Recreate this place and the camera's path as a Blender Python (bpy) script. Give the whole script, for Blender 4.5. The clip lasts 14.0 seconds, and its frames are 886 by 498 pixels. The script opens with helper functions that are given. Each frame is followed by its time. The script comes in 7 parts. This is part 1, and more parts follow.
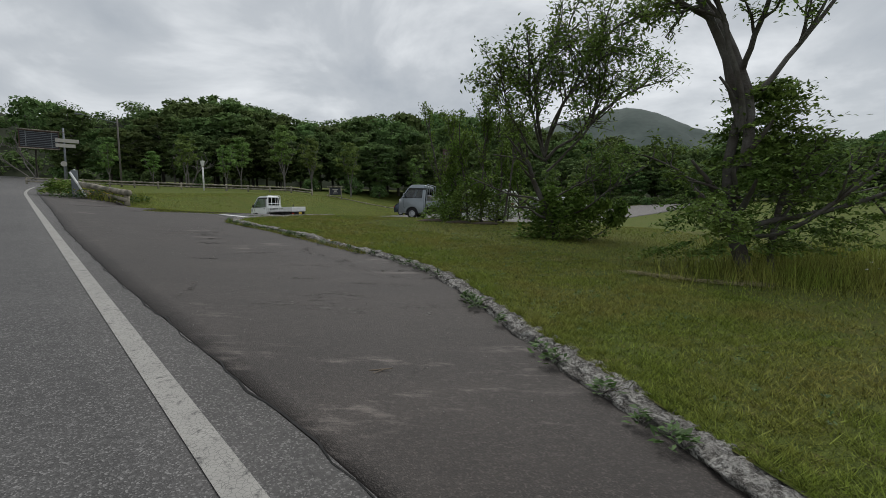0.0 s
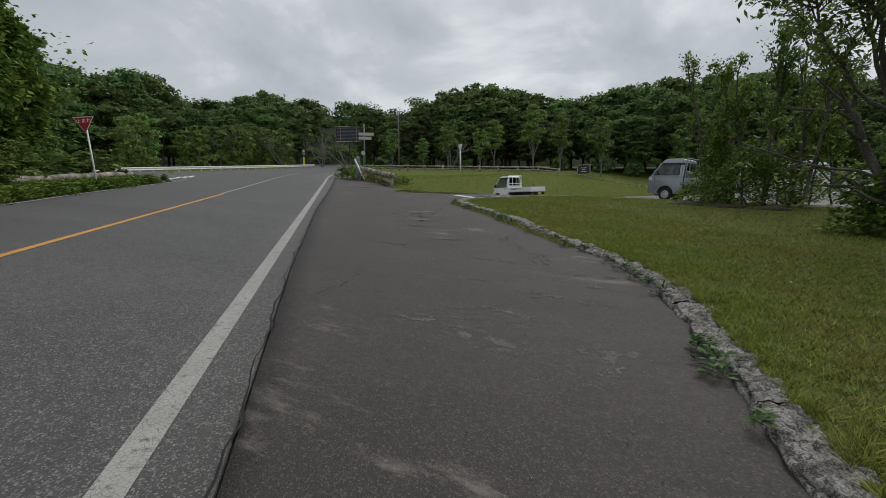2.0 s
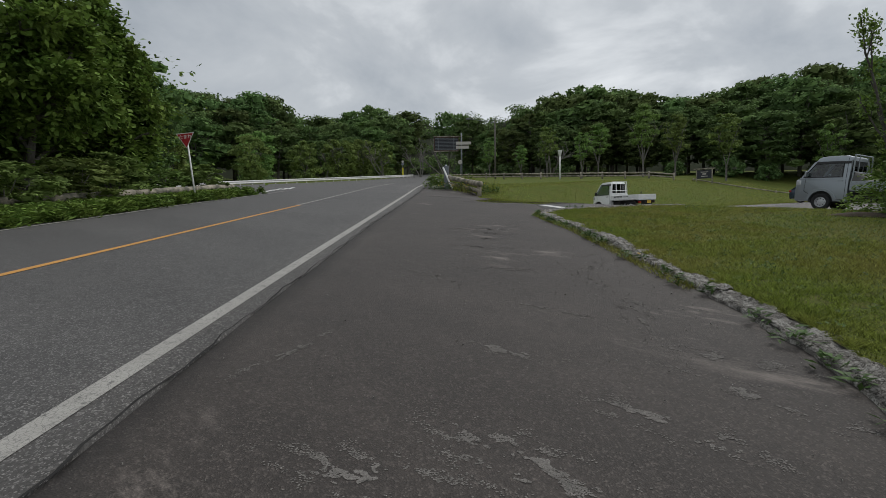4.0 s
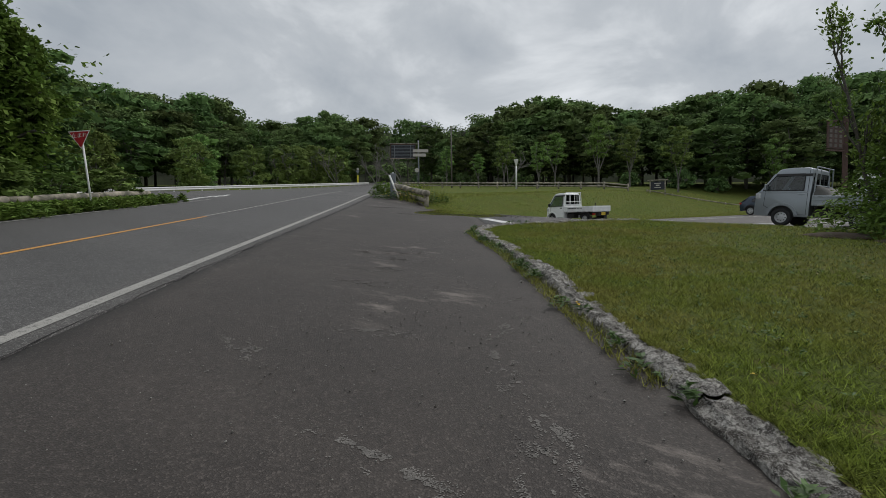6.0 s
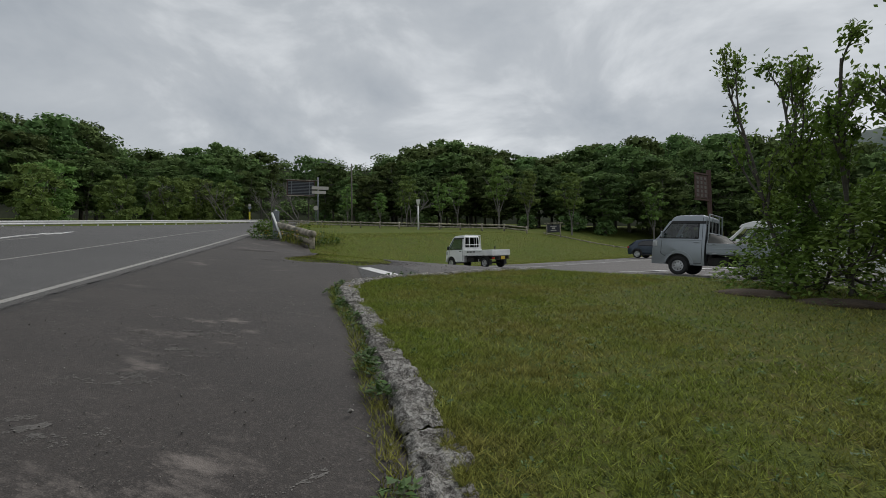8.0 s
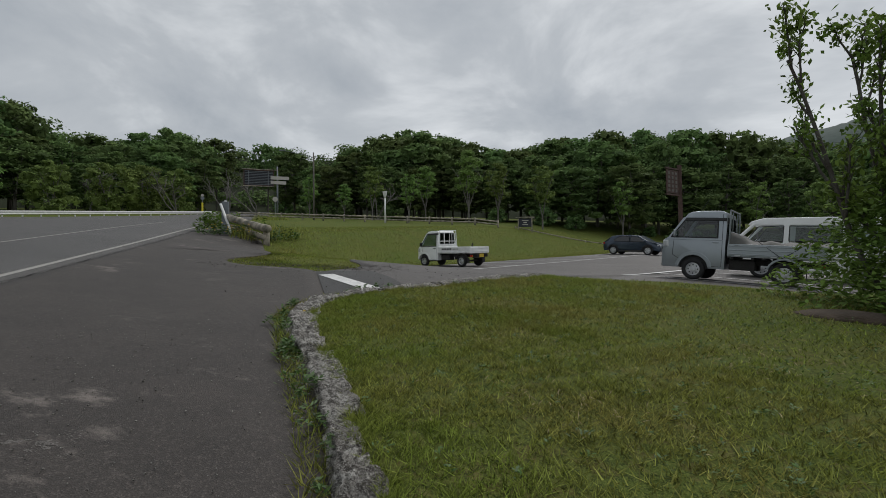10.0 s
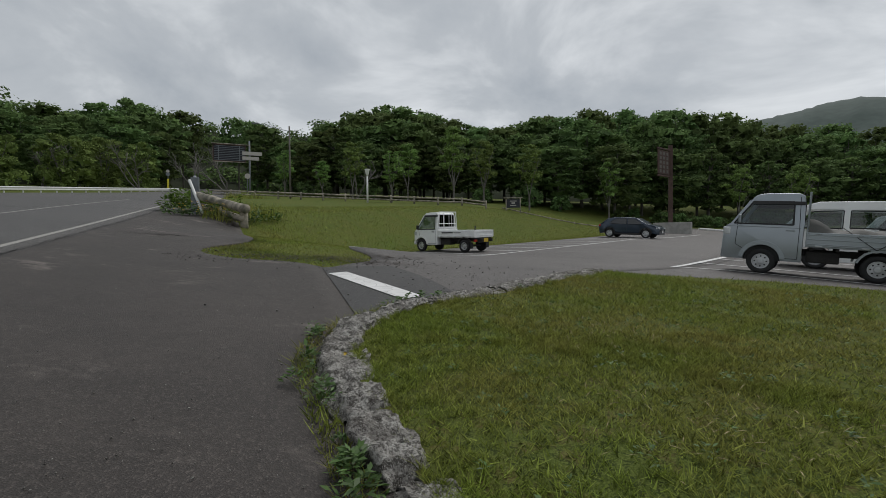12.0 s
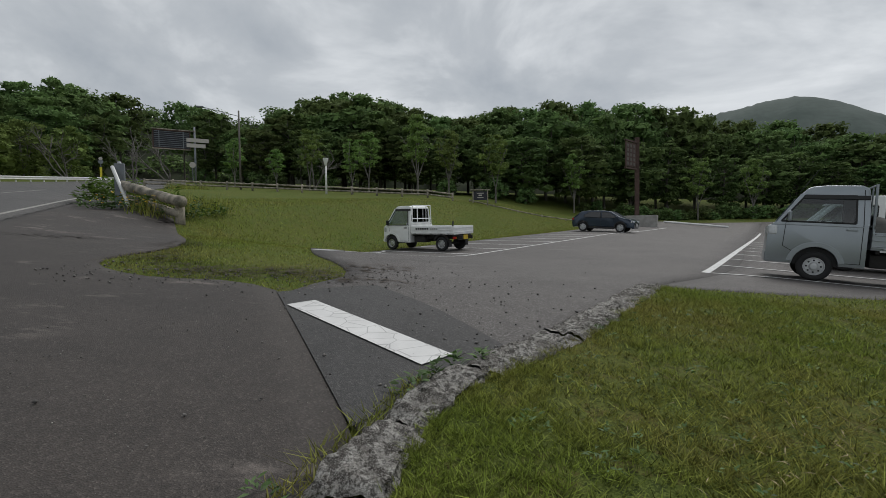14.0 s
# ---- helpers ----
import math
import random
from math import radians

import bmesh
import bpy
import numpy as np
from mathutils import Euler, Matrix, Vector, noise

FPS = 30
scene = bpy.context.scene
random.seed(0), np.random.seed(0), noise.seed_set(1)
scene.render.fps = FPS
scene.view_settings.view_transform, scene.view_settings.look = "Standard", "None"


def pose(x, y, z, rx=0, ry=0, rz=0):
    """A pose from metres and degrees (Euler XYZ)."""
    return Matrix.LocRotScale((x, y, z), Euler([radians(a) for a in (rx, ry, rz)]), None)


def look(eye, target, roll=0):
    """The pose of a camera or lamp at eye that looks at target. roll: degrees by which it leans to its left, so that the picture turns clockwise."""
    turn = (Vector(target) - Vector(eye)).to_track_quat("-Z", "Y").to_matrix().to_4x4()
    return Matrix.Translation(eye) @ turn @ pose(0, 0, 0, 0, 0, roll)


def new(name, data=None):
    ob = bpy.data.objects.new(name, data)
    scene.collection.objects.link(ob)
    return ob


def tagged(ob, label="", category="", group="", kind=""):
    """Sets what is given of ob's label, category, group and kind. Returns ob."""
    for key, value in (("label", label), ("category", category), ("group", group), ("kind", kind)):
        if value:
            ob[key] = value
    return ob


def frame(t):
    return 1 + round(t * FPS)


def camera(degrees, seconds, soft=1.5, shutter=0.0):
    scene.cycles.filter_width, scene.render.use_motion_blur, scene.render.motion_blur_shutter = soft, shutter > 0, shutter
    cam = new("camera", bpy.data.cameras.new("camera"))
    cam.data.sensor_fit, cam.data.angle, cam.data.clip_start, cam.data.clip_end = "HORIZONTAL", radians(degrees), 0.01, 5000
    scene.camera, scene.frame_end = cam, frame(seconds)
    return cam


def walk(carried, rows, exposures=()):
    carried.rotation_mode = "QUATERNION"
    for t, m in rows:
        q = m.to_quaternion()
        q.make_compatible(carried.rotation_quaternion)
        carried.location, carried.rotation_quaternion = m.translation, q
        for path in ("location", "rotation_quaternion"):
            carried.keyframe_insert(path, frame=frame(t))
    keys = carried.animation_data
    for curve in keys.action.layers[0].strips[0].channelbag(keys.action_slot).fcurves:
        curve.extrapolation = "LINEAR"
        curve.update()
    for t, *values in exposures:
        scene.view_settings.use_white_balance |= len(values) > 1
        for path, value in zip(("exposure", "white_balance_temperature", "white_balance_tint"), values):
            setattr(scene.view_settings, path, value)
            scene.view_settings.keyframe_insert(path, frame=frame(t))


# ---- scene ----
cam = camera(87.7, 14.0, 0.55)
PATH = [
    (0, (0.296, -2.494, -0.406), (0.343, -0.498, -0.505), -2.1),
    (0.5, (0.505, -2.041, -0.379), (0.198, -0.069, -0.513), -1.8),
    (1, (0.562, -1.561, -0.383), (-0.012, 0.349, -0.533), -1.4),
    (1.5, (0.657, -1.058, -0.351), (-0.148, 0.765, -0.511), -1.2),
    (2, (0.671, -0.56, -0.317), (-0.3, 1.182, -0.475), -1.0),
    (2.5, (0.57, -0.03, -0.258), (-0.529, 1.633, -0.426), -0.9),
    (3, (0.498, 0.528, -0.231), (-0.725, 2.102, -0.39), -0.7),
    (3.2, (0.439, 0.728, -0.222), (-0.828, 2.267, -0.381), -0.5),
    (5.3, (-0.323, 3.088, -0.028), (-1.664, 4.57, -0.097), -0.7),
    (5.5, (-0.371, 3.307, 0.017), (-1.663, 4.831, -0.068), -0.6),
    (6, (-0.453, 3.826, 0.016), (-1.654, 5.424, -0.064), -0.7),
    (6.5, (-0.523, 4.36, 0.049), (-1.665, 6.001, -0.007), -0.9),
    (7, (-0.648, 4.973, 0.139), (-1.668, 6.694, 0.132), -0.9),
    (7.5, (-0.863, 5.565, 0.232), (-1.771, 7.347, 0.286), -0.8),
    (8, (-1.089, 6.148, 0.312), (-1.946, 7.954, 0.396), -0.8),
    (10.5, (-2.877, 8.45, 0.653), (-3.566, 10.327, 0.686), -0.7),
    (11, (-3.357, 8.829, 0.709), (-4.026, 10.714, 0.711), -0.7),
    (11.5, (-3.721, 9.238, 0.776), (-4.372, 11.129, 0.748), -0.8),
    (12, (-4.203, 9.648, 0.829), (-4.818, 11.551, 0.791), -0.6),
    (12.5, (-4.574, 10.091, 0.87), (-5.15, 12.006, 0.825), -0.8),
    (13, (-4.91, 10.639, 0.933), (-5.437, 12.567, 0.875), -0.7),
    (13.5, (-5.228, 11.146, 0.992), (-5.704, 13.087, 0.929), -0.7),
    (14, (-5.469, 11.642, 1.036), (-5.912, 13.591, 0.961), -0.8),
]
walk(cam, [(t, look(eye, target, roll)) for t, eye, target, roll in PATH], exposures=[(0.0, 0.08), (3.0, 0.06), (5.5, 0.03), (8.0, -0.03), (11.0, -0.07), (14.0, -0.04)])

# ---- world, sun ----
world = bpy.data.worlds.new("overcast_sky")
scene.world = world
world.use_nodes = True
wn, wl = world.node_tree.nodes, world.node_tree.links
wn.clear()
SUN_EL, SUN_AZ = radians(52), radians(20)
w_out = wn.new("ShaderNodeOutputWorld")
w_bg = wn.new("ShaderNodeBackground")
w_sky = wn.new("ShaderNodeTexSky")
w_sky.sky_type = "NISHITA"
w_sky.sun_disc = False
w_sky.sun_elevation = SUN_EL
w_sky.sun_rotation = SUN_AZ
w_scale = wn.new("ShaderNodeVectorMath")
w_scale.operation = "SCALE"
w_scale.inputs["Scale"].default_value = 0.10
wl.new(w_sky.outputs[0], w_scale.inputs[0])
w_tc = wn.new("ShaderNodeTexCoord")
w_map = wn.new("ShaderNodeMapping")
w_map.inputs["Scale"].default_value = (1.0, 1.0, 2.0)
w_map.inputs["Location"].default_value = (0.35, 0.1, 0.2)
wl.new(w_tc.outputs["Generated"], w_map.inputs["Vector"])
w_noise = wn.new("ShaderNodeTexNoise")
w_noise.inputs["Scale"].default_value = 2.5
w_noise.inputs["Detail"].default_value = 6
w_noise.inputs["Roughness"].default_value = 0.56
w_noise.inputs["Distortion"].default_value = 0.35
wl.new(w_map.outputs[0], w_noise.inputs["Vector"])
w_ramp = wn.new("ShaderNodeValToRGB")
w_ramp.color_ramp.elements[0].position = 0.30
w_ramp.color_ramp.elements[0].color = (0.36, 0.395, 0.435, 1)
w_ramp.color_ramp.elements[1].position = 0.72
w_ramp.color_ramp.elements[1].color = (0.86, 0.885, 0.905, 1)
e = w_ramp.color_ramp.elements.new(0.5)
e.color = (0.50, 0.53, 0.56, 1)
wl.new(w_noise.outputs["Fac"], w_ramp.inputs[0])
w_mix = wn.new("ShaderNodeMix")
w_mix.data_type = "RGBA"
w_mix.inputs[0].default_value = 0.94
wl.new(w_scale.outputs[0], w_mix.inputs[6])
wl.new(w_ramp.outputs[0], w_mix.inputs[7])
wl.new(w_mix.outputs[2], w_bg.inputs[0])
w_bg.inputs[1].default_value = 1.0
wl.new(w_bg.outputs[0], w_out.inputs[0])

sun = new("sun", bpy.data.lights.new("sun", "SUN"))
sun.data.energy = 1.4
sun.data.angle = radians(35)
sun.data.color = (1.0, 0.97, 0.93)
sun.matrix_world = look((0, 0, 50), (-math.sin(SUN_AZ) * 60, -math.cos(SUN_AZ) * 60, 50 - math.tan(SUN_EL) * 60))


# ---- materials ----
def mat(name, base, rough=0.7, metal=0.0, var=0.25, scale=3.0, fine=60.0, bump=0.0, bump_scale=80.0, tint=None, spec=0.5,
        island=0.0, rand=0.0, coords="Object", translucent=0.0):
    """A surface with two scales of variation, relief and, where wanted, variation by island and object."""
    m = bpy.data.materials.new(name)
    m.use_nodes = True
    n, l = m.node_tree.nodes, m.node_tree.links
    b = n["Principled BSDF"]
    b.inputs["Roughness"].default_value = rough
    b.inputs["Metallic"].default_value = metal
    b.inputs["Specular IOR Level"].default_value = spec
    tc = n.new("ShaderNodeTexCoord")
    big, small = n.new("ShaderNodeTexNoise"), n.new("ShaderNodeTexNoise")
    for node, sc in ((big, scale), (small, fine)):
        node.inputs["Scale"].default_value = sc
        node.inputs["Detail"].default_value = 4
        l.new(tc.outputs[coords], node.inputs["Vector"])
    mixc = n.new("ShaderNodeMix")
    mixc.data_type = "RGBA"
    other = tint or tuple(c * (1 - var) for c in base)
    mixc.inputs[6].default_value = (*base, 1)
    mixc.inputs[7].default_value = (*other, 1)
    rmp = n.new("ShaderNodeMapRange")
    rmp.inputs["From Min"].default_value, rmp.inputs["From Max"].default_value = 0.35, 0.65
    l.new(big.outputs["Fac"], rmp.inputs["Value"])
    l.new(rmp.outputs[0], mixc.inputs[0])
    hsv = n.new("ShaderNodeHueSaturation")
    l.new(mixc.outputs[2], hsv.inputs["Color"])
    add = n.new("ShaderNodeMath")
    add.operation = "MULTIPLY_ADD"
    l.new(small.outputs["Fac"], add.inputs[0])
    add.inputs[1].default_value = var * 1.6
    add.inputs[2].default_value = 1 - var * 0.8
    last = add.outputs[0]
    if island:
        geo = n.new("ShaderNodeNewGeometry")
        k = n.new("ShaderNodeMath")
        k.operation = "MULTIPLY_ADD"
        l.new(geo.outputs["Random Per Island"], k.inputs[0])
        k.inputs[1].default_value, k.inputs[2].default_value = island * 2, 1 - island
        mu = n.new("ShaderNodeMath")
        mu.operation = "MULTIPLY"
        l.new(last, mu.inputs[0])
        l.new(k.outputs[0], mu.inputs[1])
        last = mu.outputs[0]
    if rand:
        oi = n.new("ShaderNodeObjectInfo")
        k = n.new("ShaderNodeMath")
        k.operation = "MULTIPLY_ADD"
        l.new(oi.outputs["Random"], k.inputs[0])
        k.inputs[1].default_value, k.inputs[2].default_value = rand * 2, 1 - rand
        mu = n.new("ShaderNodeMath")
        mu.operation = "MULTIPLY"
        l.new(last, mu.inputs[0])
        l.new(k.outputs[0], mu.inputs[1])
        last = mu.outputs[0]
        k2 = n.new("ShaderNodeMath")
        k2.operation = "MULTIPLY_ADD"
        l.new(oi.outputs["Random"], k2.inputs[0])
        k2.inputs[1].default_value, k2.inputs[2].default_value = 0.05, 0.475
        l.new(k2.outputs[0], hsv.inputs["Hue"])
    l.new(last, hsv.inputs["Value"])
    l.new(hsv.outputs[0], b.inputs["Base Color"])
    if bump:
        bn = n.new("ShaderNodeTexNoise")
        bn.inputs["Scale"].default_value = bump_scale
        bn.inputs["Detail"].default_value = 3
        l.new(tc.outputs[coords], bn.inputs["Vector"])
        bp = n.new("ShaderNodeBump")
        bp.inputs["Strength"].default_value = bump
        bp.inputs["Distance"].default_value = 0.02
        l.new(bn.outputs["Fac"], bp.inputs["Height"])
        l.new(bp.outputs[0], b.inputs["Normal"])
    if translucent:
        tr = n.new("ShaderNodeBsdfTranslucent")
        ms = n.new("ShaderNodeMixShader")
        ms.inputs[0].default_value = translucent
        l.new(hsv.outputs[0], tr.inputs["Color"])
        l.new(b.outputs[0], ms.inputs[1])
        l.new(tr.outputs[0], ms.inputs[2])
        l.new(ms.outputs[0], n["Material Output"].inputs["Surface"])
    return m


def asphalt(name, base, pale, scuff=0.0, speck=0.5, stretch=(1, 1, 1), turn=0.0):
    """Worn asphalt: aggregate specks, tyre-polished bands, pale scuffs, tiny relief."""
    m = bpy.data.materials.new(name)
    m.use_nodes = True
    n, l = m.node_tree.nodes, m.node_tree.links
    b = n["Principled BSDF"]
    b.inputs["Roughness"].default_value = 0.70
    b.inputs["Specular IOR Level"].default_value = 0.45
    tc = n.new("ShaderNodeTexCoord")
    mp = n.new("ShaderNodeMapping")
    mp.inputs["Rotation"].default_value = (0, 0, turn)
    mp.inputs["Scale"].default_value = stretch
    l.new(tc.outputs["Object"], mp.inputs["Vector"])

    def noi(scale, detail, vec, rough=0.55):
        t = n.new("ShaderNodeTexNoise")
        t.inputs["Scale"].default_value = scale
        t.inputs["Detail"].default_value = detail
        t.inputs["Roughness"].default_value = rough
        l.new(vec, t.inputs["Vector"])
        return t.outputs["Fac"]

    def ramp(sock, lo, hi, out_lo=0.0, out_hi=1.0):
        r = n.new("ShaderNodeMapRange")
        r.inputs["From Min"].default_value, r.inputs["From Max"].default_value = lo, hi
        r.inputs["To Min"].default_value, r.inputs["To Max"].default_value = out_lo, out_hi
        l.new(sock, r.inputs["Value"])
        return r.outputs[0]

    def mix(fac, a, c):
        x = n.new("ShaderNodeMix")
        x.data_type = "RGBA"
        l.new(fac, x.inputs[0])
        for s, v in ((6, a), (7, c)):
            if isinstance(v, tuple):
                x.inputs[s].default_value = (*v, 1)
            else:
                l.new(v, x.inputs[s])
        return x.outputs[2]

    obj = tc.outputs["Object"]
    col = mix(ramp(noi(0.45, 5, mp.outputs[0]), 0.35, 0.68), base, tuple(c * 1.55 for c in base))
    col = mix(ramp(noi(3.2, 6, obj, 0.65), 0.42, 0.75, 0, 0.5), col, tuple(c * 0.62 for c in base))
    vo = n.new("ShaderNodeTexVoronoi")
    vo.inputs["Scale"].default_value = 120
    l.new(obj, vo.inputs["Vector"])
    sp = n.new("ShaderNodeSeparateColor")
    l.new(vo.outputs["Color"], sp.inputs[0])
    col = mix(ramp(sp.outputs[0], 0.72, 1.0, 0, speck), col, pale)
    col = mix(ramp(sp.outputs[1], 0.70, 1.0, 0, 0.55), col, tuple(c * 0.45 for c in base))
    vo2 = n.new("ShaderNodeTexVoronoi")
    vo2.inputs["Scale"].default_value = 46
    l.new(obj, vo2.inputs["Vector"])
    sp2 = n.new("ShaderNodeSeparateColor")
    l.new(vo2.outputs["Color"], sp2.inputs[0])
    col = mix(ramp(sp2.outputs[0], 0.90, 0.97, 0, 0.28 * speck), col, pale)
    col = mix(ramp(sp2.outputs[1], 0.84, 0.96, 0, 0.35), col, tuple(c * 0.55 for c in base))
    col = mix(ramp(noi(22, 4, obj, 0.7), 0.46, 0.66, 0, 0.3), col, tuple(c * 0.6 for c in base))
    if scuff:
        mask = n.new("ShaderNodeMath")
        mask.operation = "MULTIPLY"
        l.new(ramp(noi(1.15, 7, mp.outputs[0], 0.72), 0.55, 0.68), mask.inputs[0])
        l.new(ramp(noi(0.33, 2, obj), 0.46, 0.6, 0, scuff), mask.inputs[1])
        col = mix(mask.outputs[0], col, tuple(min(1, c * 1.5) for c in pale))
    l.new(col, b.inputs["Base Color"])
    bp = n.new("ShaderNodeBump")
    bp.inputs["Strength"].default_value = 0.55
    bp.inputs["Distance"].default_value = 0.006
    l.new(vo.outputs["Distance"], bp.inputs["Height"])
    l.new(bp.outputs[0], b.inputs["Normal"])
    return m


def glass_mat(name, tint, gloss):
    """Thin window glass: tinted, see-through, with a faint sheen."""
    m = bpy.data.materials.new(name)
    m.use_nodes = True
    n, l = m.node_tree.nodes, m.node_tree.links
    tr, gl, mx = n.new("ShaderNodeBsdfTransparent"), n.new("ShaderNodeBsdfGlossy"), n.new("ShaderNodeMixShader")
    tr.inputs["Color"].default_value = (*tint, 1)
    gl.inputs["Roughness"].default_value = 0.02
    mx.inputs[0].default_value = gloss
    l.new(tr.outputs[0], mx.inputs[1])
    l.new(gl.outputs[0], mx.inputs[2])
    l.new(mx.outputs[0], n["Material Output"].inputs["Surface"])
    n.remove(n["Principled BSDF"])
    return m


def worn_paint(name, base, wear=0.5, scale=9.0, under=(0.085, 0.082, 0.08)):
    """Road paint, cracked and worn through to the asphalt."""
    m = mat(name, base, 0.75, var=0.12, scale=4, fine=90)
    n, l = m.node_tree.nodes, m.node_tree.links
    b = n["Principled BSDF"]
    src = b.inputs["Base Color"].links[0].from_socket
    tc = n.new("ShaderNodeTexCoord")
    vo = n.new("ShaderNodeTexVoronoi")
    vo.feature = "DISTANCE_TO_EDGE"
    vo.inputs["Scale"].default_value = scale * 2.4
    no = n.new("ShaderNodeTexNoise")
    no.inputs["Scale"].default_value = scale
    no.inputs["Detail"].default_value = 8
    no.inputs["Roughness"].default_value = 0.7
    l.new(tc.outputs["Object"], no.inputs["Vector"])
    l.new(tc.outputs["Object"], vo.inputs["Vector"])
    r1 = n.new("ShaderNodeMapRange")
    r1.inputs["From Min"].default_value, r1.inputs["From Max"].default_value = 0.0, 0.03 if wear < 0.2 else 0.06
    r1.inputs["To Min"].default_value, r1.inputs["To Max"].default_value = 0.5 if wear < 0.2 else 0.75, 0.0
    l.new(vo.outputs["Distance"], r1.inputs["Value"])
    r2 = n.new("ShaderNodeMapRange")
    r2.inputs["From Min"].default_value, r2.inputs["From Max"].default_value = 0.66 - 0.2 * wear, 0.72 - 0.12 * wear
    l.new(no.outputs["Fac"], r2.inputs["Value"])
    mx = n.new("ShaderNodeMath")
    mx.operation = "MAXIMUM"
    l.new(r1.outputs[0], mx.inputs[0])
    l.new(r2.outputs[0], mx.inputs[1])
    mixc = n.new("ShaderNodeMix")
    mixc.data_type = "RGBA"
    l.new(mx.outputs[0], mixc.inputs[0])
    l.new(src, mixc.inputs[6])
    mixc.inputs[7].default_value = (*under, 1)
    l.new(mixc.outputs[2], b.inputs["Base Color"])
    return m


def layered(name, rough, spec, layers, base, bumps, island=0.0, rand=0.0, translucent=0.0):
    """A surface of stacked colour layers: (texture, scale, low, high, strength, colour); bumps: (texture, scale, strength, distance)."""
    m = bpy.data.materials.new(name)
    m.use_nodes = True
    n, l = m.node_tree.nodes, m.node_tree.links
    b = n["Principled BSDF"]
    b.inputs["Roughness"].default_value = rough
    b.inputs["Specular IOR Level"].default_value = spec
    tc = n.new("ShaderNodeTexCoord")

    def tex(kind, scale):
        t = n.new("ShaderNodeTexNoise" if kind == "noise" else "ShaderNodeTexVoronoi")
        t.inputs["Scale"].default_value = scale
        if kind == "noise":
            t.inputs["Detail"].default_value = 5
            t.inputs["Roughness"].default_value = 0.62
        l.new(tc.outputs["Object"], t.inputs["Vector"])
        return t.outputs["Fac"] if kind == "noise" else t.outputs["Distance"]

    col = None
    for kind, scale, lo, hi, strength, colour in layers:
        r = n.new("ShaderNodeMapRange")
        r.inputs["From Min"].default_value, r.inputs["From Max"].default_value = lo, hi
        r.inputs["To Max"].default_value = strength
        l.new(tex(kind, scale), r.inputs["Value"])
        x = n.new("ShaderNodeMix")
        x.data_type = "RGBA"
        l.new(r.outputs[0], x.inputs[0])
        if col is None:
            x.inputs[6].default_value = (*base, 1)
        else:
            l.new(col, x.inputs[6])
        x.inputs[7].default_value = (*colour, 1)
        col = x.outputs[2]
    l.new(col, b.inputs["Base Color"])
    last = None
    for kind, scale, strength, distance in bumps:
        bp = n.new("ShaderNodeBump")
        bp.inputs["Strength"].default_value = strength
        bp.inputs["Distance"].default_value = distance
        l.new(tex(kind, scale), bp.inputs["Height"])
        if last is not None:
            l.new(last, bp.inputs["Normal"])
        last = bp.outputs[0]
    if last is not None:
        l.new(last, b.inputs["Normal"])
    return m


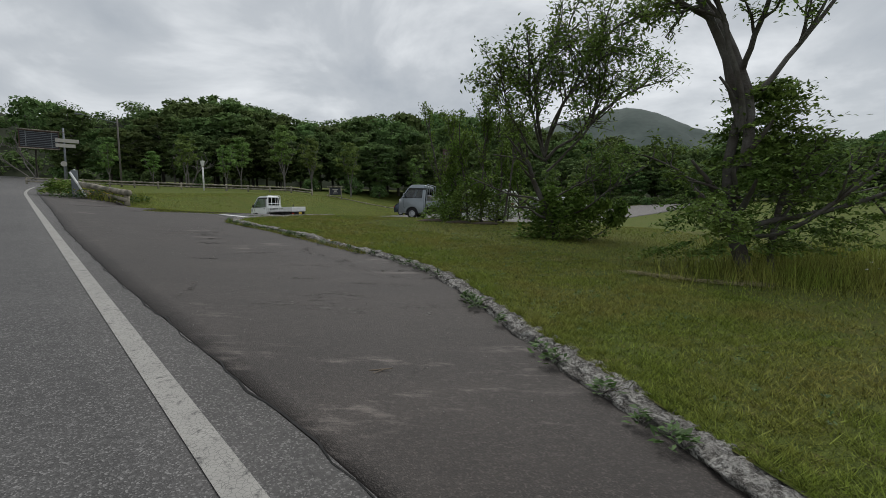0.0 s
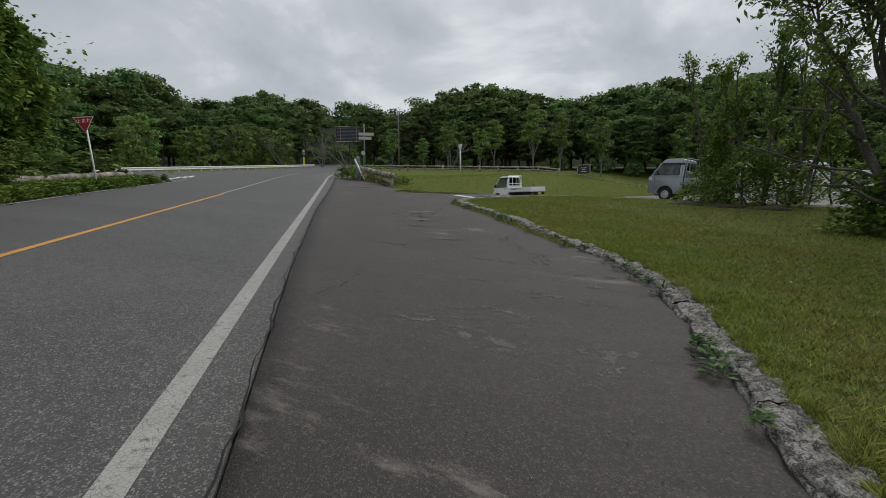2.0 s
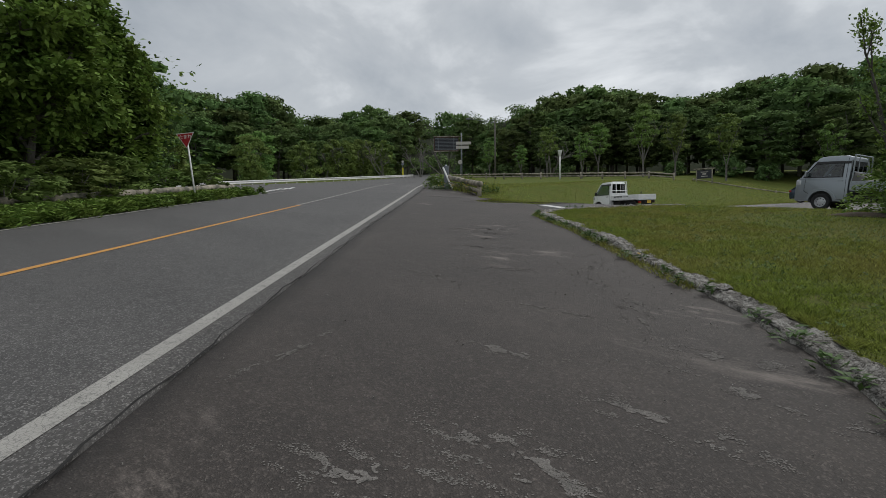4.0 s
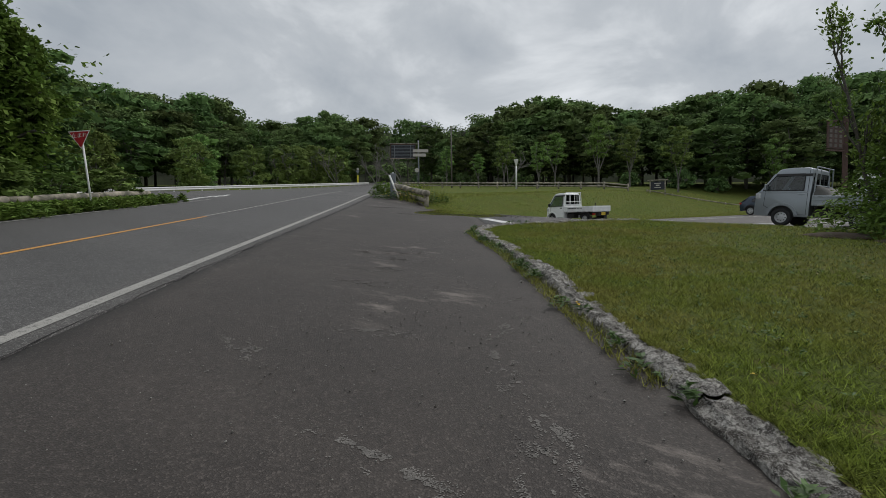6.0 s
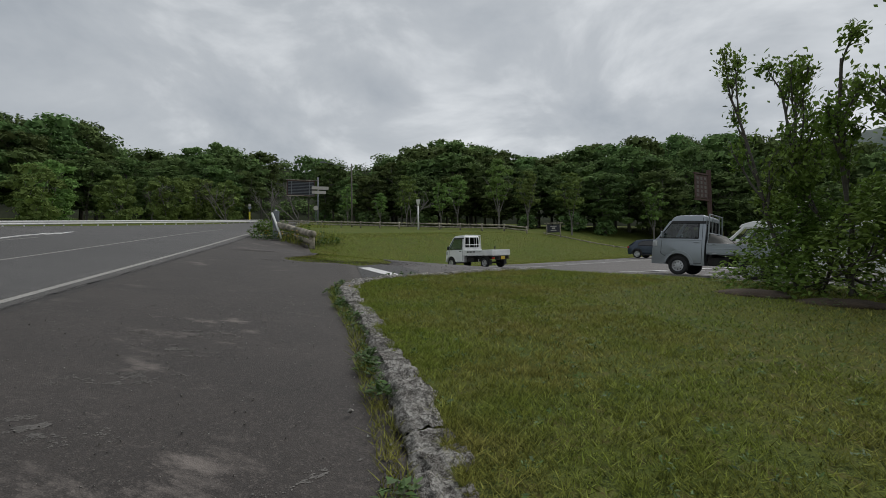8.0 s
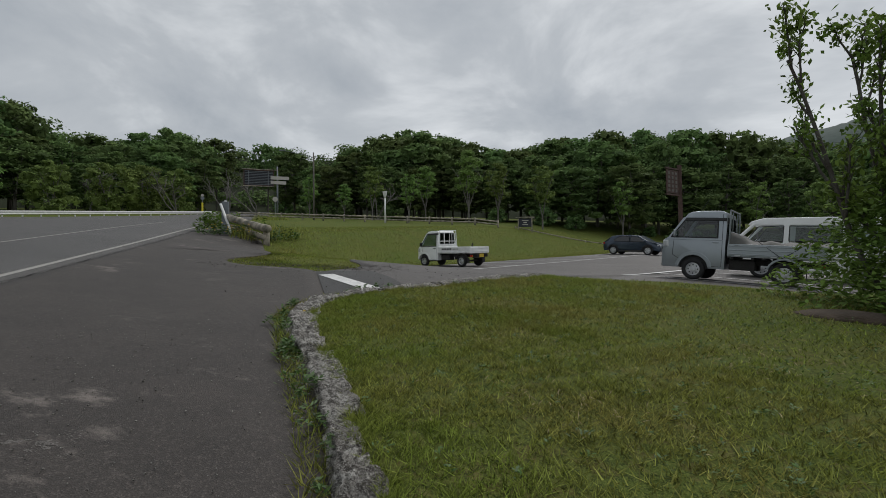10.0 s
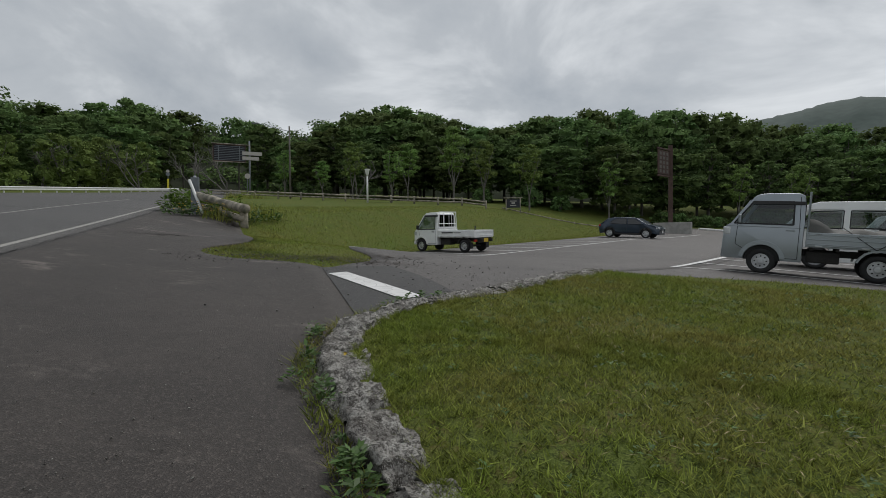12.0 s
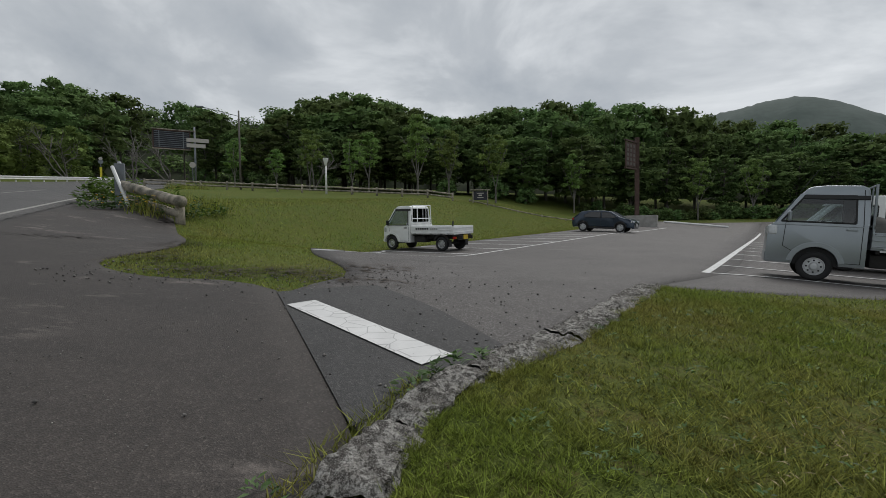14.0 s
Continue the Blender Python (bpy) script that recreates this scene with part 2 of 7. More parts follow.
ROAD_TURN = math.atan2(0.7495, -0.662)
M = {
    "road": asphalt("road_asphalt", (0.056, 0.0535, 0.0515), (0.30, 0.29, 0.28), 0.0, 0.75, (0.25, 1.2, 1), -ROAD_TURN),
    "apron": asphalt("apron_asphalt", (0.036, 0.0295, 0.0256), (0.21, 0.18, 0.16), 0.6, 0.36, (0.8, 2.4, 1), -0.35),
    "lot": asphalt("lot_asphalt", (0.064, 0.0565, 0.0525), (0.32, 0.31, 0.30), 0.12, 0.7),
    "patch": asphalt("dark_asphalt", (0.034, 0.033, 0.0325), (0.16, 0.152, 0.148), 0.0, 0.6),
    "white_line": worn_paint("worn_white_road_paint", (0.36, 0.348, 0.32), 0.5, 16),
    "fresh_line": worn_paint("white_road_paint", (0.72, 0.715, 0.70), 0.10, 2.2),
    "yellow_line": worn_paint("orange_road_paint", (0.62, 0.30, 0.06), 0.25, 10),
    "joint": mat("open_joint", (0.02, 0.019, 0.018), 0.95, var=0.5, scale=8),
    "grass": layered("lawn_turf", 0.95, 0.1, [("noise", 0.7, 0.44, 0.56, 0.7, (0.112, 0.108, 0.030)), ("noise", 5.0, 0.52, 0.59, 0.65, (0.125, 0.095, 0.040)), ("noise", 24.0, 0.50, 0.57, 0.8, (0.028, 0.040, 0.012)),
                      ("noise", 90.0, 0.50, 0.56, 0.75, (0.150, 0.180, 0.045))], (0.074, 0.098, 0.021), [("noise", 60.0, 0.6, 0.02)]),
    "ground": layered("meadow", 0.95, 0.1, [("noise", 0.35, 0.44, 0.56, 0.7, (0.116, 0.128, 0.027)), ("noise", 2.6, 0.50, 0.58, 0.5, (0.130, 0.116, 0.041)), ("noise", 10.0, 0.50, 0.58, 0.7, (0.050, 0.074, 0.017)),
                      ("noise", 48.0, 0.50, 0.57, 0.6, (0.145, 0.172, 0.042))], (0.080, 0.115, 0.021), [("noise", 18.0, 0.7, 0.04)]),
    "blade": mat("grass_blade", (0.188, 0.240, 0.042), 0.75, var=0.45, scale=0.8, fine=14, tint=(0.250, 0.240, 0.064), island=0.7, spec=0.15, translucent=0.2),
    "dry": mat("dry_grass", (0.40, 0.33, 0.19), 0.9, var=0.3, scale=5, island=0.3),
    "weed": mat("weed_leaf", (0.085, 0.160, 0.036), 0.6, var=0.3, scale=4, island=0.4, translucent=0.2),
    "kerb": layered("pitted_kerb_concrete", 0.95, 0.2, [("noise", 3.5, 0.45, 0.57, 0.7, (0.165, 0.152, 0.134)), ("noise", 8.0, 0.49, 0.55, 0.8, (0.56, 0.54, 0.50)), ("noise", 15.0, 0.525, 0.56, 0.85, (0.058, 0.051, 0.044)), ("noise", 34.0, 0.54, 0.57, 0.8, (0.062, 0.055, 0.048)),
                     ("noise", 75.0, 0.50, 0.55, 0.65, (0.085, 0.078, 0.068)), ("noise", 150.0, 0.53, 0.57, 0.6, (0.50, 0.48, 0.45))], (0.40, 0.382, 0.350),
                     [("noise", 16.0, 1.0, 0.06), ("noise", 70.0, 1.0, 0.02)]),
    "stone": mat("gravel_stone", (0.17, 0.16, 0.15), 0.9, var=0.4, scale=20, island=0.5),
    "soil": mat("bare_soil", (0.10, 0.075, 0.055), 1.0, var=0.4, scale=3, fine=40, bump=1.0, bump_scale=40),
    "bark": mat("grey_bark", (0.060, 0.050, 0.042), 0.95, var=0.45, scale=3, fine=22, bump=1.0, bump_scale=26, tint=(0.115, 0.108, 0.098)),
    "wood_bark": mat("forest_bark", (0.105, 0.094, 0.080), 0.95, var=0.4, scale=0.8, fine=8, tint=(0.165, 0.155, 0.138)),
    "pale_bark": mat("pale_bark", (0.20, 0.188, 0.172), 0.9, var=0.4, scale=2.4, fine=18, bump=0.6, bump_scale=20),
    "leaf_dark": mat("forest_leaf", (0.158, 0.228, 0.080), 0.85, var=0.4, scale=0.45, fine=1.6, island=0.40, rand=0.30, tint=(0.092, 0.142, 0.054), spec=0.08, translucent=0.28),
    "leaf_bush": mat("light_thicket_leaf", (0.215, 0.315, 0.090), 0.8, var=0.35, scale=0.4, fine=2.2, island=0.38, rand=0.22, tint=(0.150, 0.228, 0.070), spec=0.1, translucent=0.28),
    # the shade beneath the trees is put into this dark base colour
    "forest_floor": mat("forest_floor_painted_shade", (0.040, 0.050, 0.024), 1.0, var=0.4, scale=0.2, fine=2.0, bump=0.8, bump_scale=2.0),
    "leaf_near": mat("cherry_leaf", (0.120, 0.200, 0.048), 0.68, var=0.3, scale=0.9, fine=8, island=0.5, tint=(0.165, 0.225, 0.056), spec=0.12, translucent=0.3),
    "leaf_shrub": mat("shrub_leaf", (0.115, 0.196, 0.040), 0.68, var=0.3, scale=0.9, fine=8, island=0.5, tint=(0.160, 0.228, 0.05), spec=0.12, translucent=0.25),
    # distance haze is mixed into this blue-green; there is no air in between
    "hill": mat("haze_tinted_hill", (0.052, 0.076, 0.066), 0.95, var=0.3, scale=0.02, fine=0.16, bump=1.0, bump_scale=0.12, tint=(0.075, 0.100, 0.088)),
    "log": mat("weathered_log", (0.44, 0.39, 0.315), 0.95, var=0.4, scale=3, fine=34, bump=0.8, bump_scale=40, tint=(0.13, 0.125, 0.10)),
    "steel": mat("galvanised_steel", (0.52, 0.54, 0.55), 0.5, 0.6, var=0.15, scale=2, fine=20),
    "grey_paint": mat("grey_painted_steel", (0.20, 0.22, 0.24), 0.6, var=0.25, scale=3, fine=25),
    "white_paint": mat("white_painted_steel", (0.74, 0.74, 0.72), 0.5, var=0.1, scale=3, fine=20),
    "red": mat("red_sign_sheet", (0.42, 0.022, 0.03), 0.45, var=0.15, scale=5, fine=20),
    "yellow": mat("yellow_reflector", (0.75, 0.66, 0.03), 0.45, var=0.1, scale=4, fine=20),
    "sign_dark": mat("dark_sign_panel", (0.028, 0.030, 0.042), 0.7, var=0.3, scale=2, fine=12),
    "sign_brown": mat("brown_sign_timber", (0.095, 0.058, 0.048), 0.85, var=0.35, scale=3, fine=24, bump=0.3),
    "sign_text": mat("pale_sign_lettering", (0.50, 0.47, 0.43), 0.7, var=0.1, scale=5),
    "concrete": mat("concrete", (0.36, 0.35, 0.33), 0.9, var=0.25, scale=2, fine=18, bump=0.4, bump_scale=20),
    "pole_concrete": mat("pole_concrete", (0.15, 0.138, 0.122), 0.9, var=0.2, scale=2, fine=18),
    "car_white": mat("white_car_paint", (0.84, 0.85, 0.84), 0.28, var=0.06, scale=2, fine=12, spec=0.6),
    "car_silver": mat("silver_car_paint", (0.32, 0.35, 0.375), 0.30, 0.65, var=0.06, scale=2, fine=60, spec=0.6),
    "car_dark": mat("dark_blue_car_paint", (0.030, 0.046, 0.072), 0.2, 0.35, var=0.08, scale=2, fine=12, spec=0.8),
    "bed_white": mat("scuffed_white_bed", (0.84, 0.85, 0.84), 0.55, var=0.12, scale=4, fine=20),
    "tyre": mat("tyre_rubber", (0.022, 0.022, 0.023), 0.85, var=0.25, scale=6, fine=40),
    "rim": mat("steel_rim", (0.62, 0.63, 0.64), 0.42, 0.7, var=0.2, scale=8, fine=30),
    "black": mat("black_plastic", (0.018, 0.018, 0.019), 0.6, var=0.2, scale=6, fine=30),
    "chassis": mat("dirty_chassis", (0.030, 0.028, 0.026), 0.85, var=0.4, scale=6, fine=30),
    "glass": glass_mat("car_glass", (0.48, 0.55, 0.55), 0.08),
    "dark_glass": glass_mat("tinted_car_glass", (0.10, 0.12, 0.12), 0.10),
    "lens": mat("clear_lamp_lens", (0.62, 0.64, 0.65), 0.12, 0.2, var=0.15, scale=12, fine=40, spec=0.9),
    "red_lens": mat("red_lamp_lens", (0.36, 0.02, 0.015), 0.2, var=0.1, scale=10),
    "amber_lens": mat("amber_lamp_lens", (0.55, 0.19, 0.02), 0.25, var=0.1, scale=10),
    "plate_yellow": mat("yellow_number_plate", (0.68, 0.48, 0.05), 0.5, var=0.1, scale=8),
    "tarp": mat("grey_tarpaulin", (0.085, 0.085, 0.078), 0.7, var=0.25, scale=3, fine=30, bump=0.4, bump_scale=14),
    "seat_cloth": mat("dark_seat_cloth", (0.05, 0.05, 0.055), 0.95, var=0.2, scale=8),
    "flower_yellow": mat("yellow_petal", (0.75, 0.50, 0.02), 0.6, var=0.1, scale=20),
    "flower_white": mat("white_petal", (0.72, 0.74, 0.66), 0.6, var=0.1, scale=20),
    "twig": mat("dry_twig", (0.24, 0.19, 0.14), 0.95, var=0.3, scale=30),
    "moss": mat("moss", (0.085, 0.075, 0.03), 1.0, var=0.4, scale=12, fine=60, bump=0.8),
}


# ---- building helpers ----
def linked(name, me, parent=None, label="", smooth=False, material=None):
    ob = new(name, me)
    if parent:
        ob.parent = parent
    if label:
        ob["label"] = label
    if material:
        me.materials.append(M[material])
    if smooth:
        me.shade_smooth()
    return ob


def arrays(name, verts, faces, material, parent=None, label="", smooth=False):
    """An object from numpy arrays of vertices (n, 3) and faces (m, k)."""
    verts, faces = np.asarray(verts, np.float32), np.asarray(faces, np.int32)
    me = bpy.data.meshes.new(name)
    me.vertices.add(len(verts))
    me.vertices.foreach_set("co", verts.ravel())
    k = faces.shape[1]
    me.loops.add(faces.size)
    me.loops.foreach_set("vertex_index", faces.ravel())
    me.polygons.add(len(faces))
    me.polygons.foreach_set("loop_start", np.arange(0, faces.size, k, dtype=np.int32))
    me.update(calc_edges=True)
    return linked(name, me, parent, label, smooth, material)


def part(name, bm, material, parent=None, label="", smooth=False):
    me = bpy.data.meshes.new(name)
    bmesh.ops.recalc_face_normals(bm, faces=bm.faces)
    bm.to_mesh(me)
    bm.free()
    return linked(name, me, parent, label, smooth, material)


def thing(name, m, label, category, group="", kind=""):
    ob = new(name)
    ob.empty_display_size = 0.2
    ob.matrix_basis = m
    return tagged(ob, label, category, group, kind)


def bevelled(bm, width, segments=2):
    if width:
        bmesh.ops.bevel(bm, geom=list(bm.edges), offset=width, segments=segments, affect="EDGES", clamp_overlap=True, profile=0.6)
    return bm


def box(bm, c, s, rot=(0, 0, 0), bevel=0.0):
    t = bmesh.new()
    bmesh.ops.create_cube(t, size=1.0)
    bmesh.ops.scale(t, vec=s, verts=t.verts)
    if bevel:
        bevelled(t, bevel)
    bmesh.ops.transform(t, matrix=pose(*c, *rot), verts=t.verts)
    return merge(bm, t)


def merge(bm, t):
    me = bpy.data.meshes.new("tmp")
    t.to_mesh(me)
    t.free()
    bm.from_mesh(me)
    bpy.data.meshes.remove(me)
    return bm


def rod(bm, a, b, r0, r1=None, n=8):
    """A tapered round bar from a to b."""
    a, b = Vector(a), Vector(b)
    d = b - a
    q = d.to_track_quat("Z", "Y").to_matrix().to_4x4()
    bmesh.ops.create_cone(bm, cap_ends=True, segments=n, radius1=r0, radius2=r0 if r1 is None else r1, depth=d.length,
                          matrix=Matrix.Translation((a + b) / 2) @ q)
    return bm


def lathe(bm, profile, n=20, m=Matrix()):
    """Turns (radius, height) pairs round the z axis."""
    rings = []
    for r, z in profile:
        rings.append([bm.verts.new(m @ Vector((r * math.cos(2 * math.pi * i / n), r * math.sin(2 * math.pi * i / n), z))) for i in range(n)])
    for a, b in zip(rings, rings[1:]):
        for i in range(n):
            bm.faces.new((a[i], a[(i + 1) % n], b[(i + 1) % n], b[i]))
    for ring in (rings[0], rings[-1]):
        bm.faces.new(ring)
    return bm


def prism(bm, outline, y0, y1, squeeze=None, bevel=0.0):
    """A side outline (x, z) drawn out from y0 to y1; squeeze(x, z) pulls both sides in."""
    t = bmesh.new()
    f = squeeze or (lambda x, z: 0.0)
    mid = (y0 + y1) / 2
    sg = lambda y, x, z: y + (f(x, z) if y < mid else -f(x, z))
    a = [t.verts.new((x, sg(y0, x, z), z)) for x, z in outline]
    b = [t.verts.new((x, sg(y1, x, z), z)) for x, z in outline]
    t.faces.new(a)
    t.faces.new(list(reversed(b)))
    k = len(outline)
    for i in range(k):
        t.faces.new((a[i], b[i], b[(i + 1) % k], a[(i + 1) % k]))
    bmesh.ops.recalc_face_normals(t, faces=t.faces)
    if bevel:
        sharp = [e for e in t.edges if len(e.link_faces) == 2 and e.calc_face_angle(0) > radians(20)]
        bmesh.ops.bevel(t, geom=sharp, offset=bevel, segments=3, affect="EDGES", clamp_overlap=True, profile=0.6)
    return merge(bm, t)


def curve(points, n):
    """A smooth line through plan points, n samples evenly along it."""
    p = np.array(points, float)
    q = np.vstack([2 * p[0] - p[1], p, 2 * p[-1] - p[-2]])
    out = []
    for i in range(1, len(q) - 2):
        for t in np.linspace(0, 1, 16, endpoint=False):
            a, b, c, d = q[i - 1:i + 3]
            out.append(0.5 * (2 * b + (c - a) * t + (2 * a - 5 * b + 4 * c - d) * t * t + (3 * b - a - 3 * c + d) * t ** 3))
    out.append(p[-1])
    out = np.array(out)
    s = np.r_[0, np.cumsum(np.hypot(*np.diff(out, axis=0).T))]
    u = np.linspace(0, s[-1], n)
    return np.c_[np.interp(u, s, out[:, 0]), np.interp(u, s, out[:, 1])]


# ---- the lie of the land ----
def smooth(a, b, x):
    t = np.clip((x - a) / (b - a), 0, 1)
    return t * t * (3 - 2 * t)


def height(x, y):
    """The hillside falls to the right and climbs ahead; the car park is cut level into it."""
    x, y = np.asarray(x, float), np.asarray(y, float)
    hill = -1.545 - 0.0685 * np.clip(x, -130, 60) + 0.0865 * np.clip(y, -60, 160) + 0.006 * np.clip(-x - 18, 0, 90)
    lot = 0.03 + 0.034 * (y - 21.5) - 0.004 * (x + 2) - 0.06 * np.clip(x + 1.5, 0, 16) + 0.0006 * np.clip(np.minimum(y, 90) - 45, 0, 99) ** 2
    u, v = 0.373 * (x + 10.19) + 0.928 * (y - 20.6), -0.928 * (x + 10.19) + 0.373 * (y - 20.6)
    w = smooth(-4, 7, u) * (1 - smooth(5.0, np.clip(9 + 0.35 * u, 9, 26), v)) * (1 - smooth(85, 130, y))
    return hill + (lot - hill) * w


def H(x, y):
    return float(height(x, y))


def at(x, y, rz=0.0, dz=0.0):
    return pose(x, y, H(x, y) + dz, 0, 0, rz)


def shoulder(x, y):
    """The lay-by climbs a little to meet the thicker road surface."""
    off = (np.asarray(x, float) + 0.65) * 0.7495 + (np.asarray(y, float) + 0.53) * 0.662
    return 0.045 * (1 - smooth(0.5, 2.2, off))


def ruled(name, left, right, m, material, dz=0.0, label="", category="", skirt=0.0, dzr=None, lift_fn=None):
    """A sheet on the land between two plan lines of equal length, m cells across."""
    left, right = np.asarray(left), np.asarray(right)
    n = len(left)
    t = np.linspace(0, 1, m + 1)[None, :, None]
    xy = left[:, None] * (1 - t) + right[:, None] * t
    lift = dz + (0 if dzr is None else (dzr - dz) * t[..., 0])
    z = height(xy[..., 0], xy[..., 1]) + lift + (lift_fn(xy[..., 0], xy[..., 1]) if lift_fn else 0)
    v = np.concatenate([xy, z[..., None]], 2).reshape(-1, 3)
    i = np.arange(n - 1)[:, None] * (m + 1) + np.arange(m)[None]
    f = np.stack([i, i + 1, i + m + 2, i + m + 1], 2).reshape(-1, 4)
    if skirt:
        rim = np.r_[np.arange(m + 1), np.arange(1, n) * (m + 1) + m, ((n - 1) * (m + 1) + np.arange(m))[::-1], (np.arange(1, n - 1) * (m + 1))[::-1]]
        low = v[rim] - [0, 0, skirt]
        base = len(v)
        v = np.vstack([v, low])
        j = np.arange(len(rim))
        k = (j + 1) % len(rim)
        f = np.vstack([f, np.stack([rim[j], base + j, base + k, rim[k]], 1)])
    ob = arrays(name, v, f, material, smooth=True)
    me = ob.data
    flat = np.array([p.normal.z for p in me.polygons])
    if len(flat) and flat[0] < 0:
        me.flip_normals()
    return tagged(ob, label, category, kind="structure") if label else ob


ROAD_A, ROAD_D, ROAD_N = np.array([-0.65, -0.53]), np.array([-0.662, 0.7495]), np.array([0.7495, 0.662])


def on_road(s, o):
    """Plan place s metres along the edge line and o metres to its right; the road bends right far on."""
    s = np.asarray(s, float)
    o = np.asarray(o, float) + 3.4 * smooth(34, 85, s)
    return ROAD_A + s[..., None] * ROAD_D + o[..., None] * ROAD_N


# ground sheet: one terrain to the horizon
def steps(lo, hi, fine_lo, fine_hi, d):
    mid = list(np.arange(fine_lo, fine_hi + d / 2, d))
    out, g = [], d
    x = fine_hi
    while x < hi:
        g *= 1.16
        x += g
        out.append(x)
    pre, g, x = [], d, fine_lo
    while x > lo:
        g *= 1.16
        x -= g
        pre.append(x)
    return np.array(pre[::-1] + mid + out)


KERB_OUT = [(3.6, -7.0), (2.7, -3.6), (1.98, -1.2), (1.55, 0.4), (1.1, 1.75), (0.72, 3.0), (0.36, 4.2), (-0.05, 5.15), (-0.72, 6.1),
            (-1.45, 6.98), (-2.0, 7.62), (-2.98, 8.82), (-4.15, 10.2), (-5.55, 11.82), (-6.16, 12.6), (-6.34, 13.2), (-6.22, 14.0), (-5.98, 14.6),
            (-5.45, 15.6), (-4.75, 17.2), (-4.2, 18.5)]
kerb_line = curve(KERB_OUT, 140)
tang = np.gradient(kerb_line, axis=0)
tang /= np.hypot(*tang.T)[:, None]
kerb_normal = np.c_[tang[:, 1], -tang[:, 0]]
kerb_line = kerb_line + kerb_normal * np.interp(np.arange(140), [0, 40, 48, 60, 70, 80, 94, 101, 108, 139], [-0.08, -0.06, 0.05, 0.12, 0.17, 0.16, 0.16, 0.07, 0.0, 0.0])[:, None]
rng = np.random.default_rng(4)
kerb_wide = np.interp(np.arange(140), [0, 55, 98, 110, 139], [0.25, 0.24, 0.23, 0.32, 0.30]) + 0.05 * np.interp(np.arange(140), np.arange(0, 140, 4), rng.uniform(-1, 1, 35))
kerb_in = kerb_line + kerb_normal * kerb_wide[:, None]
turf_rim = kerb_line + kerb_normal * kerb_wide[:, None] * 0.7

lawn_edge = np.vstack([turf_rim, curve([tuple(kerb_in[-1] + [0.1, 0.12]), (-2.6, 18.45), (0.2, 18.55), (4.0, 17.2), (9.0, 15.6)], 40)])
spine = np.vstack([curve([(17, -11), (15, -2), (13, 4), (11.5, 8)], 140), curve([(11.5, 8.05), (11.4, 9), (11.2, 11), (11.0, 13)], 40)])


def in_lawn(x, y, shrink):
    """Is the plan place within the island lawn, at least shrink metres from its rim?"""
    x, y = np.asarray(x, float), np.asarray(y, float)
    poly = np.vstack([lawn_edge[::4], [(16, 14), (40, 10), (40, -60), (8, -60)]])
    inside = np.zeros(x.shape, bool)
    near = np.full(x.shape, 1e9)
    for (ax, ay), (bx, by) in zip(poly, np.roll(poly, -1, 0)):
        cond = (ay > y) != (by > y)
        cross = (bx - ax) * (y - ay) / ((by - ay) if by != ay else 1e-9) + ax
        inside ^= cond & (x < cross)
        t = np.clip(((x - ax) * (bx - ax) + (y - ay) * (by - ay)) / ((bx - ax) ** 2 + (by - ay) ** 2 + 1e-9), 0, 1)
        near = np.minimum(near, np.hypot(x - ax - t * (bx - ax), y - ay - t * (by - ay)))
    return inside & (near > shrink)


gx, gy = steps(-900, 900, -30, 14, 0.7), steps(-500, 1100, -9, 50, 0.7)
X, Y = np.meshgrid(gx, gy)
Z = height(X, Y) - 0.035 + np.where(in_lawn(X, Y, 1.6), 0.075, 0)
i = np.arange(len(gy) - 1)[:, None] * len(gx) + np.arange(len(gx) - 1)[None]
tagged(arrays("ground", np.stack([X, Y, Z], 2).reshape(-1, 3), np.stack([i, i + 1, i + len(gx) + 1, i + len(gx)], 2).reshape(-1, 4), "ground", smooth=True),
       "green meadow and forest floor on a gentle hillside", "ground", kind="structure")

# road, apron and car park sheets
s_road = np.linspace(-14, 130, 145)
left_off = np.interp(s_road, [-14, 0, 12, 20, 29, 31.5, 36, 50, 56, 70, 84, 130], [-7.9, -8.1, -9.0, -9.3, -9.3, -12, -30, -30, -16, -10.5, -9.3, -9.3])
ruled("road", on_road(s_road, left_off), on_road(s_road, np.interp(s_road, [-14, 0, 5, 12, 20, 34, 42, 130], [0.5, 0.47, 0.33, 0.3, 0.45, 0.6, 0.6, 0.7])), 12, "road", dz=0.05,
      label="grey worn asphalt mountain road", category="road", skirt=0.1)
WEDGE = [(-6.34, 13.2), (-6.40, 13.68), (-7.33, 14.88), (-8.3, 16.1), (-9.2, 16.4), (-10.1, 16.25), (-11.1, 16.5), (-11.75, 17.1), (-11.9, 18.3), (-12.8, 19.8), (-14.6, 21.6), (-17.3, 24.3), (-19.7, 26.4), (-24.6, 31.8)]
k_end = int(np.argmin(np.hypot(kerb_line[:, 0] + 6.34, kerb_line[:, 1] - 13.2)))
ap_r = np.vstack([kerb_line[:k_end] + kerb_normal[:k_end] * 0.1, curve(WEDGE, 60)])
ap_s = np.maximum.accumulate((ap_r - ROAD_A) @ ROAD_D)
ruled("apron", on_road(ap_s, np.interp(ap_s, [-14, 0, 5, 12, 20, 34, 42, 130], [0.52, 0.49, 0.35, 0.32, 0.47, 0.62, 0.62, 0.7])), ap_r, 16, "apron", dz=-0.006, lift_fn=shoulder,
      label="dark worn asphalt lay-by with pale scuffs", category="pavement", skirt=0.05)
lot_l = curve([(-6.36, 13.70), (-7.31, 14.88), (-8.25, 16.1), (-8.1, 17.3), (-8.75, 18.5), (-10.2, 20.3), (-12.2, 24.5), (-12.0, 28.6), (-9.0, 36.5), (-4.4, 48), (3, 66), (9, 80)], 120)
